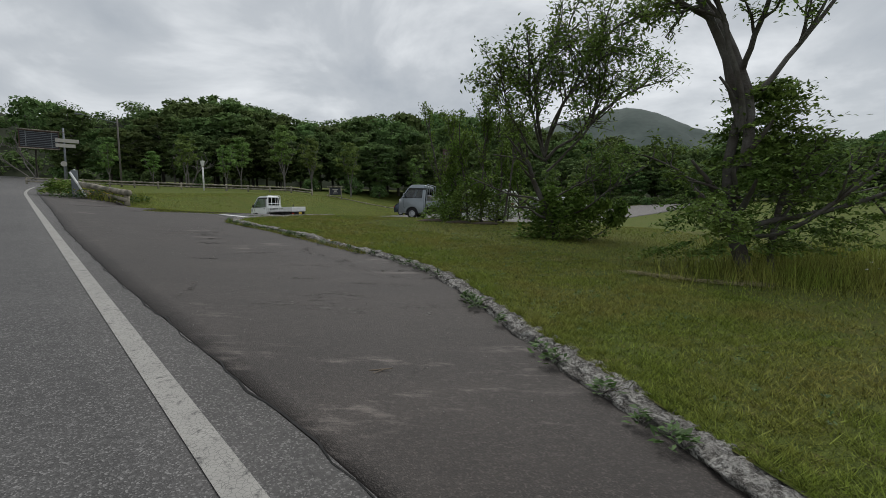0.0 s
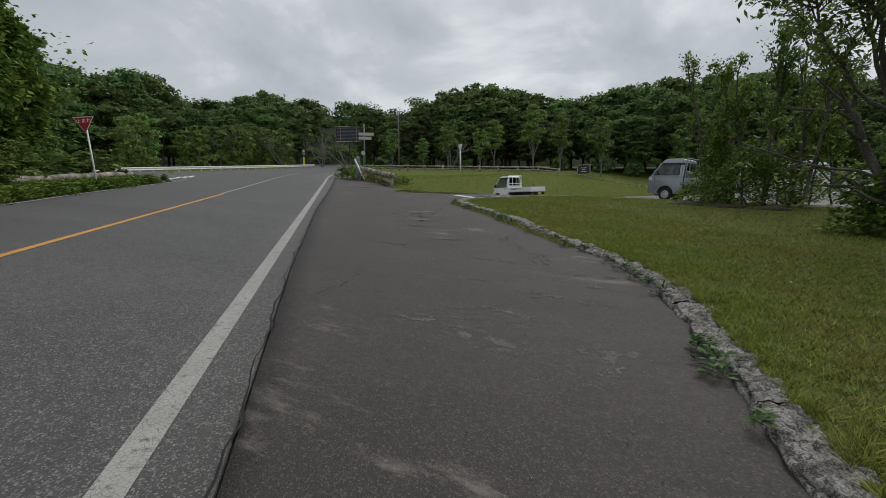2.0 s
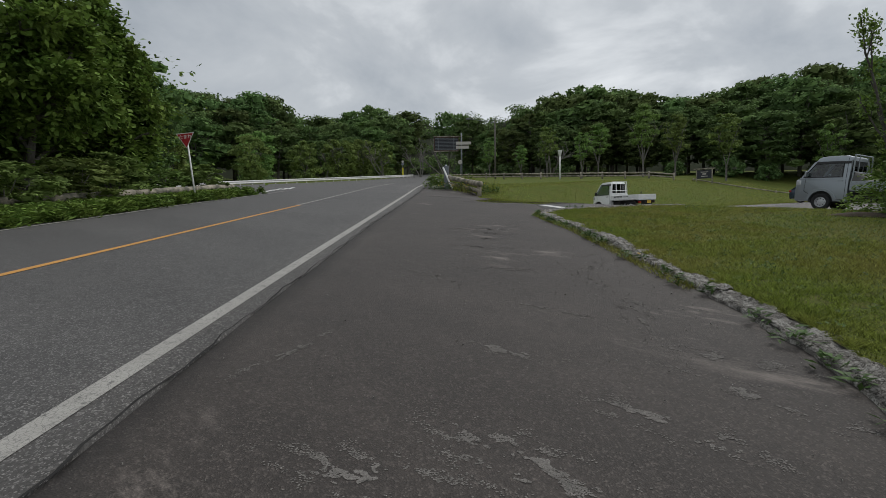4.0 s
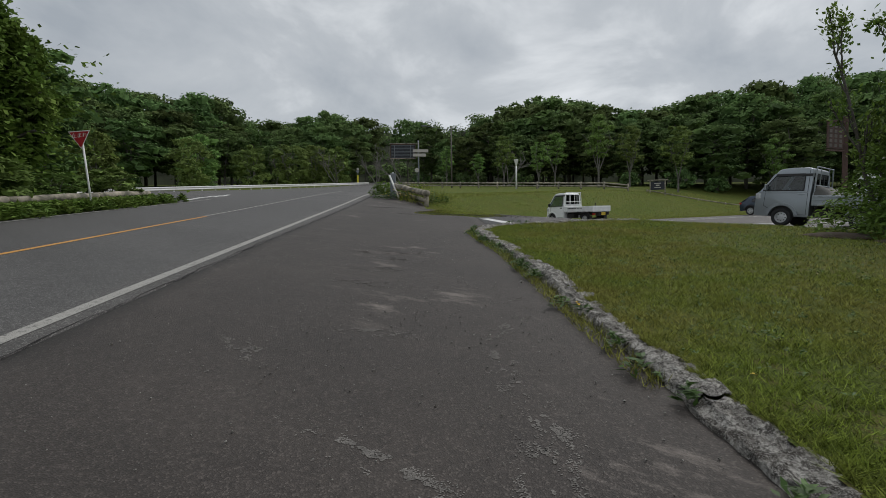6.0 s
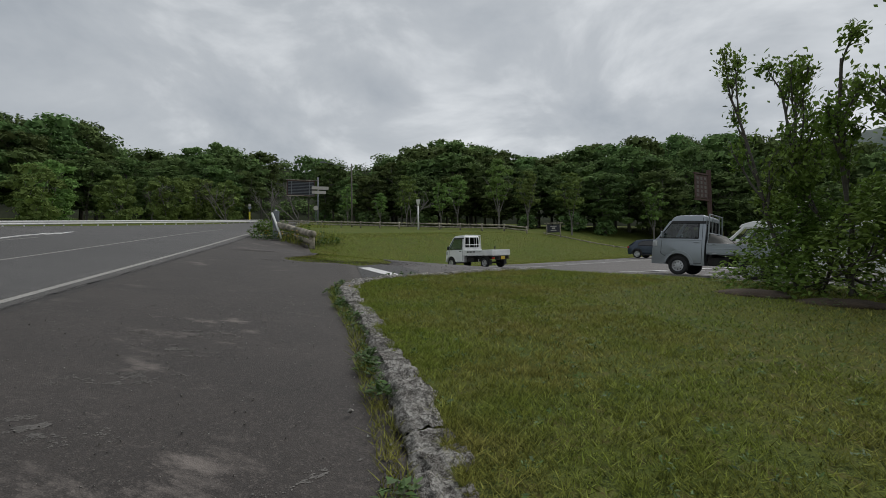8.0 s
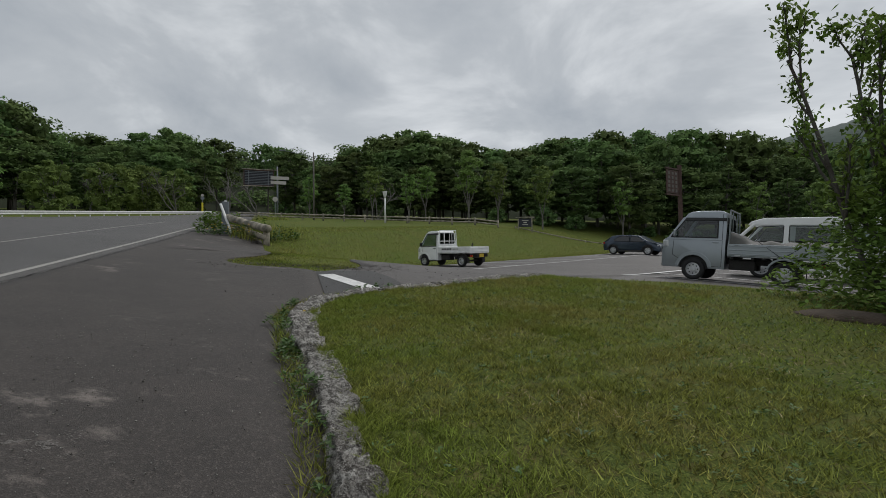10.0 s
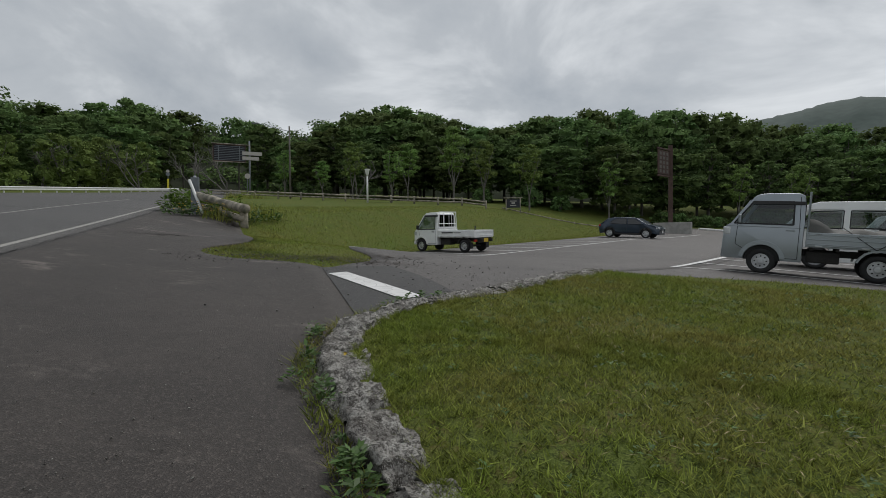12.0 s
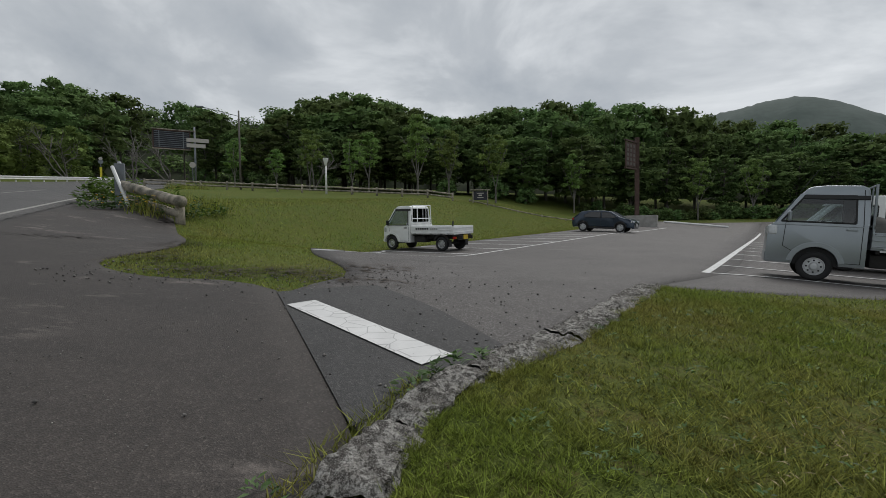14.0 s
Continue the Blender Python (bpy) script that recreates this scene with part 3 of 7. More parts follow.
lot_r = curve([(-6.2, 13.75), (-6.1, 14.2), (-5.85, 14.8), (-5.4, 15.7), (-4.6, 17.4), (-4.0, 18.8), (-1.8, 22.4), (0.2, 27), (3.2, 35), (8, 47), (16, 66), (22, 80)], 120)
ruled("car_park", lot_l, lot_r, 10, "lot", dz=-0.004, label="grey asphalt car park lane and bays", category="car park", skirt=0.05)
tail = lot_r[np.searchsorted(lot_r[:, 1], 18.6):]
ruled("car_park_bays", tail + [-0.02, 0], np.column_stack([np.linspace(0.4, 60, len(tail)), np.interp(np.linspace(0, 1, len(tail)), [0, 0.15, 0.4, 1], [18.9, 27, 50, 96])]), 10, "lot", dz=-0.008,
      label="grey asphalt parking bays beside the lane", category="car park", skirt=0.05)
ruled("lawn", lawn_edge, spine, 30, "grass", dz=0.045, dzr=0.04, label="mown green lawn with yellowed patches", category="lawn")

# ---- road markings ----
def stripe(name, a, b, width, material, label, n=24, dz=0.006, cat="road marking"):
    """A painted stripe between plan points."""
    a, b = np.array(a, float), np.array(b, float)
    d = (b - a) / np.hypot(*(b - a))
    nn = np.array([d[1], -d[0]]) * width / 2
    p = a + (b - a) * np.linspace(0, 1, n)[:, None]
    return ruled(name, p - nn, p + nn, 2, material, dz, label, cat)


s_line = np.linspace(-14, 52, 90)
ruled("edge_line", on_road(s_line, s_line * 0 - 0.03), on_road(s_line, s_line * 0 + 0.125), 2, "white_line", 0.056, "worn cracked white edge line on the road", "road marking")
s_y = np.linspace(-14, 19, 50)
ruled("centre_line", on_road(s_y, s_y * 0 - 3.65), on_road(s_y, s_y * 0 - 3.50), 2, "yellow_line", 0.056, "orange centre line on the road", "road marking")
s_y = np.linspace(19.1, 48, 50)
ruled("far_centre_line", on_road(s_y, s_y * 0 - 3.74), on_road(s_y, s_y * 0 - 3.61), 2, "white_line", 0.056, "faded white centre line on the road", "road marking")
s_y = np.linspace(-14, 33, 60)
lo = np.interp(s_y, [-14, 3, 12, 20, 29, 33], [-7.4, -7.5, -8.55, -8.95, -8.75, -8.9])
ruled("far_edge_line", on_road(s_y, lo - 0.13), on_road(s_y, lo), 2, "white_line", 0.056, "thin white edge line along the verge", "road marking")
s_c = np.linspace(-14, 38, 260)
jo = np.interp(s_c, [-14, 0, 5, 12, 20, 34, 42], [0.5, 0.47, 0.33, 0.3, 0.45, 0.6, 0.6]) + 0.018 * np.sin(s_c * 5.1) + 0.012 * np.sin(s_c * 13.7)
jw = 0.003 + 0.006 * (0.5 + 0.5 * np.sin(s_c * 2.3 + np.sin(s_c * 7)))
ruled("asphalt_joint", on_road(s_c, jo - jw), on_road(s_c, jo + jw), 1, "joint", 0.054, "dark cracked joint beside the edge line", "crack")
stripe("give_way_stripe", (-7.84, 15.74), (-6.21, 14.69), 0.30, "fresh_line", "thick white stripe across the car park entry", dz=0.012)
ruled("entry_patch", curve([(-6.42, 13.72), (-7.35, 14.88), (-8.32, 16.08)], 20), curve([(-5.75, 15.1), (-6.6, 16.1), (-7.5, 16.9)], 20), 6, "patch", 0.002,
      "darker asphalt patch under the stripe", "pavement")
LOT_D, LOT_N = np.array([0.373, 0.928]), np.array([-0.928, 0.373])
LOT_O = np.array([-10.19, 20.6])


def on_lot(u, v):
    return LOT_O + u * LOT_D + v * LOT_N


stripe("bay_line", on_lot(0.2, 0.3), on_lot(45, 0.3), 0.13, "fresh_line", "long white line along the bays", 60)
stripe("bay_line", on_lot(0.0, 0.2), on_lot(7.0, 4.4), 0.12, "fresh_line", "white line along the bays' slanted end", 20)
for k in range(11):
    u = 7.0 + 2.55 * k
    stripe("bay_divider", on_lot(u, 0.3), on_lot(u, 4.6), 0.12, "fresh_line", "white line between parking bays", 10)
RB0, RB1, RBD = np.array([-2.33, 22.0]), np.array([0.915, -0.403]), np.array([0.392, 0.920])
stripe("bay_line", RB0, RB0 + RBD * 40, 0.16, "fresh_line", "white line along the facing bays", 60)
for k in range(9):
    p = RB0 + RBD * 2.5 * k
    stripe("bay_divider", p, p + RB1 * 5.0, 0.12, "fresh_line", "white line between facing bays", 10)
for k, (u, v, ln) in enumerate([(31, -14.5, 2.6), (31.9, -14.6, 2.2), (32.9, -14.7, 1.6), (33.8, -14.8, 2.4), (34.8, -14.6, 2.0), (35.8, -14.5, 2.6), (29.8, -14.2, 1.5)]):
    a = on_road(np.array([u + 1.5]), np.array([v + 4.4]))[0]
    stripe("stop_lettering", a, a + np.array([-0.80, 0.60]) * ln * 1.3, 0.30, "fresh_line", "white painted stroke of a road marking", 6, 0.056)

# ---- kerb ----
kerb = thing("kerb", Matrix(), "rough weathered concrete kerb with cracks and lichen", "kerb", kind="structure")
total = len(kerb_line)
krng = np.random.default_rng(11)
cuts = [0]
while cuts[-1] < total - 1:
    cuts.append(min(total - 1, cuts[-1] + (int(krng.integers(4, 8)) if cuts[-1] < 76 or cuts[-1] > 114 else int(krng.integers(2, 5)))))
prof = [(-0.10, -0.06), (-0.05, 0.02), (0.0, 0.35), (0.04, 0.68), (0.09, 0.88)] + [(q, 1.0) for q in np.linspace(0.16, 0.86, 12)] + [(0.92, 0.93), (0.98, 0.8), (1.05, 0.5), (1.1, -0.02)]
for a, b in zip(cuts, cuts[1:]):
    idx = np.linspace(a + 0.012, b - 0.012, 12 * (b - a))
    o = np.c_[np.interp(idx, np.arange(total), kerb_line[:, 0]), np.interp(idx, np.arange(total), kerb_line[:, 1])]
    nn = np.c_[np.interp(idx, np.arange(total), kerb_normal[:, 0]), np.interp(idx, np.arange(total), kerb_normal[:, 1])]
    late = float(smooth(66, 90, (a + b) / 2) * (1 - smooth(112, 122, (a + b) / 2)))
    w = np.interp(idx, np.arange(total), kerb_wide) * (1 + late * krng.uniform(-0.14, 0.16))
    shift = late * krng.uniform(-0.02, 0.03)
    lift = 0.05 + 0.035 * late + 0.03 * float(smooth(114, 122, (a + b) / 2)) + krng.uniform(-0.010, 0.012) * (1 + late)
    tilt = krng.uniform(-0.02, 0.025) * (0.12 + 0.5 * late)
    u = np.linspace(-1, 1, len(idx))
    round_end = 1 - (0.12 + 0.5 * late) * np.abs(u) ** 7
    vs = []
    for i in range(len(idx)):
        for j, (q, hgt) in enumerate(prof):
            bx0, by0 = o[i]
            jag = noise.noise(Vector((bx0 * 2.1, by0 * 2.1, j * 0.3))) * 0.06 + noise.noise(Vector((bx0 * 8, by0 * 8, j * 0.9))) * 0.035
            side = 0.5 + (q - 0.5) * (1 - 0.10 * late * abs(u[i]) ** 5)
            xy = o[i] + nn[i] * (side * w[i] + shift + (jag if j < 5 or j > 15 else jag * 0.3))
            zz = lift * hgt * round_end[i] if hgt > 0.1 else hgt
            if hgt > 0.3:
                zz += tilt * u[i] + noise.noise(Vector((xy[0] * 4.5, xy[1] * 4.5, 3))) * 0.030 + noise.noise(Vector((xy[0] * 13, xy[1] * 13, 9))) * 0.020 + noise.noise(Vector((xy[0] * 34, xy[1] * 34, 6))) * 0.014
                zz -= 0.05 * max(0, noise.noise(Vector((xy[0] * 21, xy[1] * 21, 4))) - 0.12)
            vs.append((*xy, H(*xy) + zz))
    k = len(prof)
    fs = [(i * k + j, i * k + j + 1, (i + 1) * k + j + 1, (i + 1) * k + j) for i in range(len(idx) - 1) for j in range(k - 1)]
    ob = arrays("kerb_stone", vs, fs, "kerb", kerb, smooth=True)
    if sum(p.normal.z for p in ob.data.polygons) < 0:
        ob.data.flip_normals()


# ---- foliage ----
def leaf_quads(r, c, length, width, tilt=0.6, along=None):
    """A folded rhombus at each centre; tilt 0 lies flat, 1 points anywhere."""
    n = len(c)
    a = r.uniform(0, 2 * np.pi, n)
    u = np.c_[np.cos(a), np.sin(a), r.normal(-0.15, tilt, n)]
    if along is not None:
        u = u * 0.7 + along
    u /= np.linalg.norm(u, axis=1)[:, None]
    up = np.c_[r.normal(0, tilt, (n, 2)), np.ones(n)]
    v = np.cross(up, u)
    v /= np.linalg.norm(v, axis=1)[:, None]
    ln = length * r.uniform(0.6, 1.25, n)[:, None]
    wd = width * r.uniform(0.7, 1.2, n)[:, None]
    drop = np.c_[np.zeros((n, 2)), -0.12 * ln]
    vs = np.stack([c - u * ln * 0.5, c + v * wd * 0.5 - u * ln * 0.05, c + u * ln * 0.5 + drop, c - v * wd * 0.5 - u * ln * 0.05], 1)
    return vs.reshape(-1, 3), np.arange(4 * n).reshape(-1, 4)


def tube_arrays(tubes):
    """One mesh of tapered tubes: each is (points, radii, sides)."""
    vs, fs, base = [], [], 0
    for pts, rad, k in tubes:
        pts = np.asarray(pts, float)
        t = np.gradient(pts, axis=0)
        t /= np.linalg.norm(t, axis=1)[:, None] + 1e-9
        ref = np.array([0.3, 0.9, 0.25]) if abs(t[0] @ [0.3, 0.9, 0.25]) < 0.85 else np.array([1.0, 0, 0])
        e1 = np.cross(t, ref)
        e1 /= np.linalg.norm(e1, axis=1)[:, None] + 1e-9
        e2 = np.cross(t, e1)
        a = np.linspace(0, 2 * np.pi, k, endpoint=False)
        ring = pts[:, None] + np.asarray(rad)[:, None, None] * (np.cos(a)[None, :, None] * e1[:, None] + np.sin(a)[None, :, None] * e2[:, None])
        vs.append(ring.reshape(-1, 3))
        n = len(pts)
        i = base + np.arange(n - 1)[:, None] * k + np.arange(k)[None]
        j = base + np.arange(n - 1)[:, None] * k + (np.arange(k)[None] + 1) % k
        fs.append(np.stack([i, j, j + k, i + k], 2).reshape(-1, 4))
        base += n * k
    return np.vstack(vs), np.vstack(fs)


def limb(r, a, d, length, bend, lift, n):
    """Points of a wandering branch."""
    pts, d = [np.array(a, float)], np.array(d, float)
    d /= np.linalg.norm(d)
    for _ in range(n):
        d = d + r.normal(0, bend, 3) + np.array([0, 0, lift])
        d /= np.linalg.norm(d)
        pts.append(pts[-1] + d * length / n)
    return np.array(pts), d


def grow(r, a, d, length, radius, depth, spec, tubes, spots):
    """Branches of branches; spots collects where the leaves sit and the way they point."""
    n = max(3, int(5 + depth * 2))
    pts, end = limb(r, a, d, length, spec["bend"], spec["lift"] * (1 if depth else 0.5), n)
    tubes.append((pts, np.linspace(radius, radius * (0.5 if depth else 0.3), n + 1), 8 if radius > 0.06 else (5 if radius > 0.015 else 3)))
    if depth == 0:
        m = spec["leaves"]
        q = r.uniform(0.12, 1.05, m)
        i = np.clip((q * n).astype(int), 0, n - 1)
        f = (q * n - i)[:, None]
        c = pts[i] * (1 - f) + pts[i + 1] * f + r.normal(0, spec["spread"], (m, 3))
        spots.append((c, np.repeat(end[None], m, 0)))
        return
    for k in range(spec["kids"][depth]):
        q = r.uniform(spec["from"], 1.0)
        i = min(int(q * n), n - 1)
        p = pts[i] + (pts[i + 1] - pts[i]) * (q * n - i)
        ax = pts[i + 1] - pts[i]
        ax /= np.linalg.norm(ax)
        side = r.normal(0, 1, 3)
        side -= ax * (side @ ax)
        side /= np.linalg.norm(side)
        ang = r.uniform(*spec["angle"])
        dd = ax * math.cos(ang) + side * math.sin(ang)
        dd[2] += spec["rise"]
        grow(r, p, dd, length * r.uniform(*spec["ratio"]) * (1.15 - 0.5 * q), radius * (0.62 - 0.2 * q), depth - 1, spec, tubes, spots)


def branchy(name, m, seed, stems, spec, leaf, size, label, category, bark="bark", extra=None, turn=1.0):
    """A tree or shrub grown from its stems: (start, direction, length, radius, depth)."""
    r = np.random.default_rng(seed)
    tubes, spots = [], []
    for start, d, length, radius, depth in stems:
        grow(r, start, d, length, radius, depth, spec, tubes, spots)
    ob = thing(name, m, label, category)
    v, f = tube_arrays(tubes)
    arrays("trunk", v, f, bark, ob, smooth=True)
    c = np.vstack([s[0] for s in spots])
    al = np.vstack([s[1] for s in spots])
    if extra is not None:
        c2 = extra(r)
        c, al = np.vstack([c, c2]), np.vstack([al, np.repeat([[0, 0, 0.3]], len(c2), 0)])
    v, f = leaf_quads(r, c, size[0], size[1], 0.5, al * turn)
    arrays("crown", v, f, leaf, ob)
    return ob


def leaf_faces(r, c, nrm, length, width):
    """A small rhombus of foliage at each centre, facing along its normal."""
    n = len(c)
    nrm = nrm / (np.linalg.norm(nrm, axis=1)[:, None] + 1e-9)
    u = np.cross(nrm, r.normal(0, 1, (n, 3)))
    u /= np.linalg.norm(u, axis=1)[:, None] + 1e-9
    v = np.cross(nrm, u)
    ln = length * r.uniform(0.55, 1.3, n)[:, None] * 0.5
    wd = width * r.uniform(0.6, 1.3, n)[:, None] * 0.5
    vs = np.stack([c - u * ln, c + v * wd + u * ln * 0.15, c + u * ln, c - v * wd - u * ln * 0.1], 1)
    return vs.reshape(-1, 3), np.arange(4 * n).reshape(-1, 4)


def pad(r, c, rad, flat, n, under=0.3, rough=0.5):
    """Foliage over one domed bough: places and the ways they face."""
    d = r.normal(0, 1, (n, 3))
    d /= np.linalg.norm(d, axis=1)[:, None]
    low = d[:, 2] < -under
    d[low, 2] *= -1
    lump = 1 + 0.16 * np.sin(d[:, 0] * 5 + c[0] * 3) * np.sin(d[:, 1] * 5 + c[1] * 3)
    p = c + d * np.array([rad, rad, rad * flat]) * (lump * r.uniform(0.66, 1.18, n))[:, None]
    return p, d / np.array([1, 1, flat]) * 0.8 + np.array([0, 0, 0.25]) + r.normal(0, rough, (n, 3))


def clump_tree(seed, boughs, per, size, wide, low, flat, trunk_r, bark, leaf, stems=3, spread=0.22, deep=0.5):
    """A woodland tree of unit height 10: domed, overlapping boughs of foliage on a forked trunk. Returns the two meshes."""
    r = np.random.default_rng(seed)
    tubes, cs, ns, fill, fns = [], [], [], [], []
    fork = 0.6 + 10 * low * 0.35
    tops = []
    for k in range(stems):
        a = 2 * np.pi * (k + r.uniform(0, 0.6)) / stems
        out = spread * 10 * r.uniform(0.4, 1.0) * (stems > 1)
        top = np.array([out * math.cos(a), out * math.sin(a), r.uniform(7.2, 8.8)])
        mid = np.array([top[0] * 0.35 + r.normal(0, 0.12), top[1] * 0.35 + r.normal(0, 0.12), fork + (top[2] - fork) * 0.42])
        tubes.append((np.array([[0.06 * math.cos(a), 0.06 * math.sin(a), -0.6], [0.05 * math.cos(a), 0.05 * math.sin(a), fork], mid, (mid + top) / 2 + r.normal(0, 0.15, 3), top]),
                      np.array([1.15, 0.95, 0.7, 0.45, 0.12]) * trunk_r * (1.0 if stems == 1 else 0.72), 6))
        tops.append((mid, top))
    for k in range(boughs):
        h = low + (0.985 - low) * (k + r.uniform(0, 1)) / boughs
        peak = 0.58
        env = wide * (math.sqrt(max(0.03, 1 - ((h - peak) / 0.45) ** 2)) if h > peak else 0.66 + 0.34 * (h - low) / (peak - low + 1e-6))
        a = 2.4 * k + r.uniform(-0.5, 0.5)
        rad = r.uniform(0.6, 1.35) * wide * 0.29
        q = max(0.0, env * r.uniform(deep, 1.0) - rad * 0.45)
        c = np.array([q * math.cos(a), q * math.sin(a), h * 10 - rad * flat])
        p, nr = pad(r, c, rad, flat, int(per * r.uniform(0.8, 1.2) * (rad / (wide * 0.29)) ** 1.5))
        cs.append(p)
        ns.append(nr)
        p, nr = pad(r, c - [0, 0, rad * flat * 0.1], rad * 0.72, flat, max(8, per // 9), 0.8)
        fill.append(p)
        fns.append(nr)
        mid, top = tops[k % stems]
        if k % 2 == 0:
            s0 = mid + (top - mid) * min(0.9, max(0, (h - 0.45) * 1.3))
            tubes.append((np.array([s0, (s0 + c) / 2 - [0, 0, 0.15], c]), [trunk_r * 0.34, trunk_r * 0.22, 0.02], 4))
    v, f = tube_arrays(tubes)
    t = arrays("trunk", v, f, bark, smooth=True)
    v, f = leaf_faces(r, np.vstack(cs), np.vstack(ns), size, size * 0.66)
    v2, f2 = leaf_faces(r, np.vstack(fill), np.vstack(fns), wide * 0.30, wide * 0.22)
    c = arrays("crown", np.vstack([v, v2]), np.vstack([f, f2 + len(v)]), leaf)
    return t, c


def kind_of_tree(label, category, *args, **kw):
    t, c = clump_tree(*args, **kw)
    meshes = (t.data, c.data)
    for o in (t, c):
        bpy.data.objects.remove(o)
    return label, category, meshes


def plant(name, spec, x, y, tall, rz, wide=1.0, group="", dz=0.0, lean=(0, 0)):
    label, category, (tm, cm) = spec
    ob = thing(name, pose(x, y, H(x, y) - 0.03 + dz, lean[0], lean[1], rz), label, category, group)
    s = tall / 10
    for nm, me in (("trunk", tm), ("crown", cm)):
        o = new(nm, me)
        o.parent = ob
        o.scale = (s * wide, s * wide, s)
    return ob


woods = [kind_of_tree("dark green layered broadleaf forest tree", "tree", 100 + k, 48, 92, 0.29, 3.1 + 0.25 * (k % 3), 0.22, 0.40, 0.15, "wood_bark", "leaf_dark", 2 + k % 3) for k in range(5)]
backwoods = [kind_of_tree("dark green crown of a deeper forest tree", "tree", 120 + k, 34, 62, 0.42, 3.3 + 0.25 * (k % 3), 0.42, 0.50, 0.15, "wood_bark", "leaf_dark", 2) for k in range(3)]
woods.append(kind_of_tree("dark pointed forest tree with an uneven top", "tree", 131, 46, 85, 0.29, 2.3, 0.2, 0.42, 0.15, "wood_bark", "leaf_dark", 1))
young = [kind_of_tree("young light green tree with slim pale forked stems", "tree", 140 + k, 24, 90, 0.26, 2.5, 0.44, 0.45, 0.11, "pale_bark", "leaf_bush", 3 + k, 0.26, 0.35) for k in range(3)]
thicket = [kind_of_tree("light green thicket bush leafy to the ground", "bush", 160 + k, 30, 120, 0.36, 4.4, 0.10, 0.55, 0.12, "pale_bark", "leaf_bush", 4, 0.3) for k in range(2)]
scrub = [kind_of_tree("low dark green undergrowth shrub", "shrub", 150 + k, 16, 90, 0.95, 8.5, 0.14, 0.55, 0.2, "wood_bark", "leaf_dark", 3, 0.4) for k in range(2)]

# skyline: rise over run of the tree tops, by bearing from straight ahead (degrees, left negative)
BEAR = [-110, -80, -70, -63.5, -56, -50, -44, -37, -30, -25, -18, -11, -5, -0.6, 4, 9, 15, 20, 26, 31, 40, 60, 100]
RISE = [0.28, 0.275, 0.272, 0.272, 0.230, 0.264, 0.246, 0.250, 0.258, 0.284, 0.262, 0.248, 0.262, 0.268, 0.256, 0.242, 0.216, 0.190, 0.160, 0.142, 0.132, 0.12, 0.12]
EDGE = curve([(-92, -30), (-88, 5), (-80, 30), (-76, 48), (-76, 64), (-66, 86), (-52, 79), (-36, 72), (-20, 74), (-6, 80), (8, 90), (28, 98), (52, 96), (75, 82), (92, 55), (100, 20), (98, -20)], 400)
edge_len = np.r_[0, np.cumsum(np.hypot(*np.diff(EDGE, axis=0).T))]
frng = np.random.default_rng(21)
count = 0
for row, (back, gap, part_of) in enumerate([(0, 6.2, 0.66), (5.5, 5.6, 0.84), (12, 6.0, 0.97), (20, 6.5, 1.0)]):
    s = frng.uniform(0, gap)
    while s < edge_len[-1]:
        x, y = np.interp(s, edge_len, EDGE[:, 0]), np.interp(s, edge_len, EDGE[:, 1])
        x2, y2 = np.interp(s + 1, edge_len, EDGE[:, 0]), np.interp(s + 1, edge_len, EDGE[:, 1])
        nx, ny = -(y2 - y), x2 - x
        k = back + frng.uniform(-2.2, 2.2)
        x, y = x + nx * k, y + ny * k
        road_gap = abs((np.array([x, y]) - ROAD_A) @ ROAD_N - 3.4 + 4.2) < 6.0 and row < 3
        s += gap * frng.uniform(0.75, 1.25)
        bear, dist = math.degrees(math.atan2(x + 2, y - 5)), math.hypot(x + 2, y - 5)
        rise = np.interp(bear, BEAR, RISE)
        tall = (rise * dist + 0.4 - H(x, y)) * part_of * frng.uniform(0.86, 1.03)
        if (road_gap and (np.array([x, y]) @ ROAD_D) < 125) or not -100 < bear < 66:
            continue
        tall = float(np.clip(tall, 6, 30))
        spec = woods[int(frng.integers(0, 6))] if row < 2 or frng.uniform() < 0.2 else backwoods[int(frng.integers(0, 3))]
        plant("forest_tree", spec, x, y, tall, frng.uniform(0, 360), float(np.clip(15.0 / tall, 0.8, 1.25)) * frng.uniform(0.95, 1.2), "forest edge trees")
        count += 1
        if row == 0 and frng.uniform() < 0.9:
            plant("undergrowth_shrub", scrub[count % 2], x - nx * 2.2 + frng.uniform(-2, 2), y - ny * 2.2 + frng.uniform(-1, 1), frng.uniform(1.4, 2.8), frng.uniform(0, 360), 1.0, "forest undergrowth")


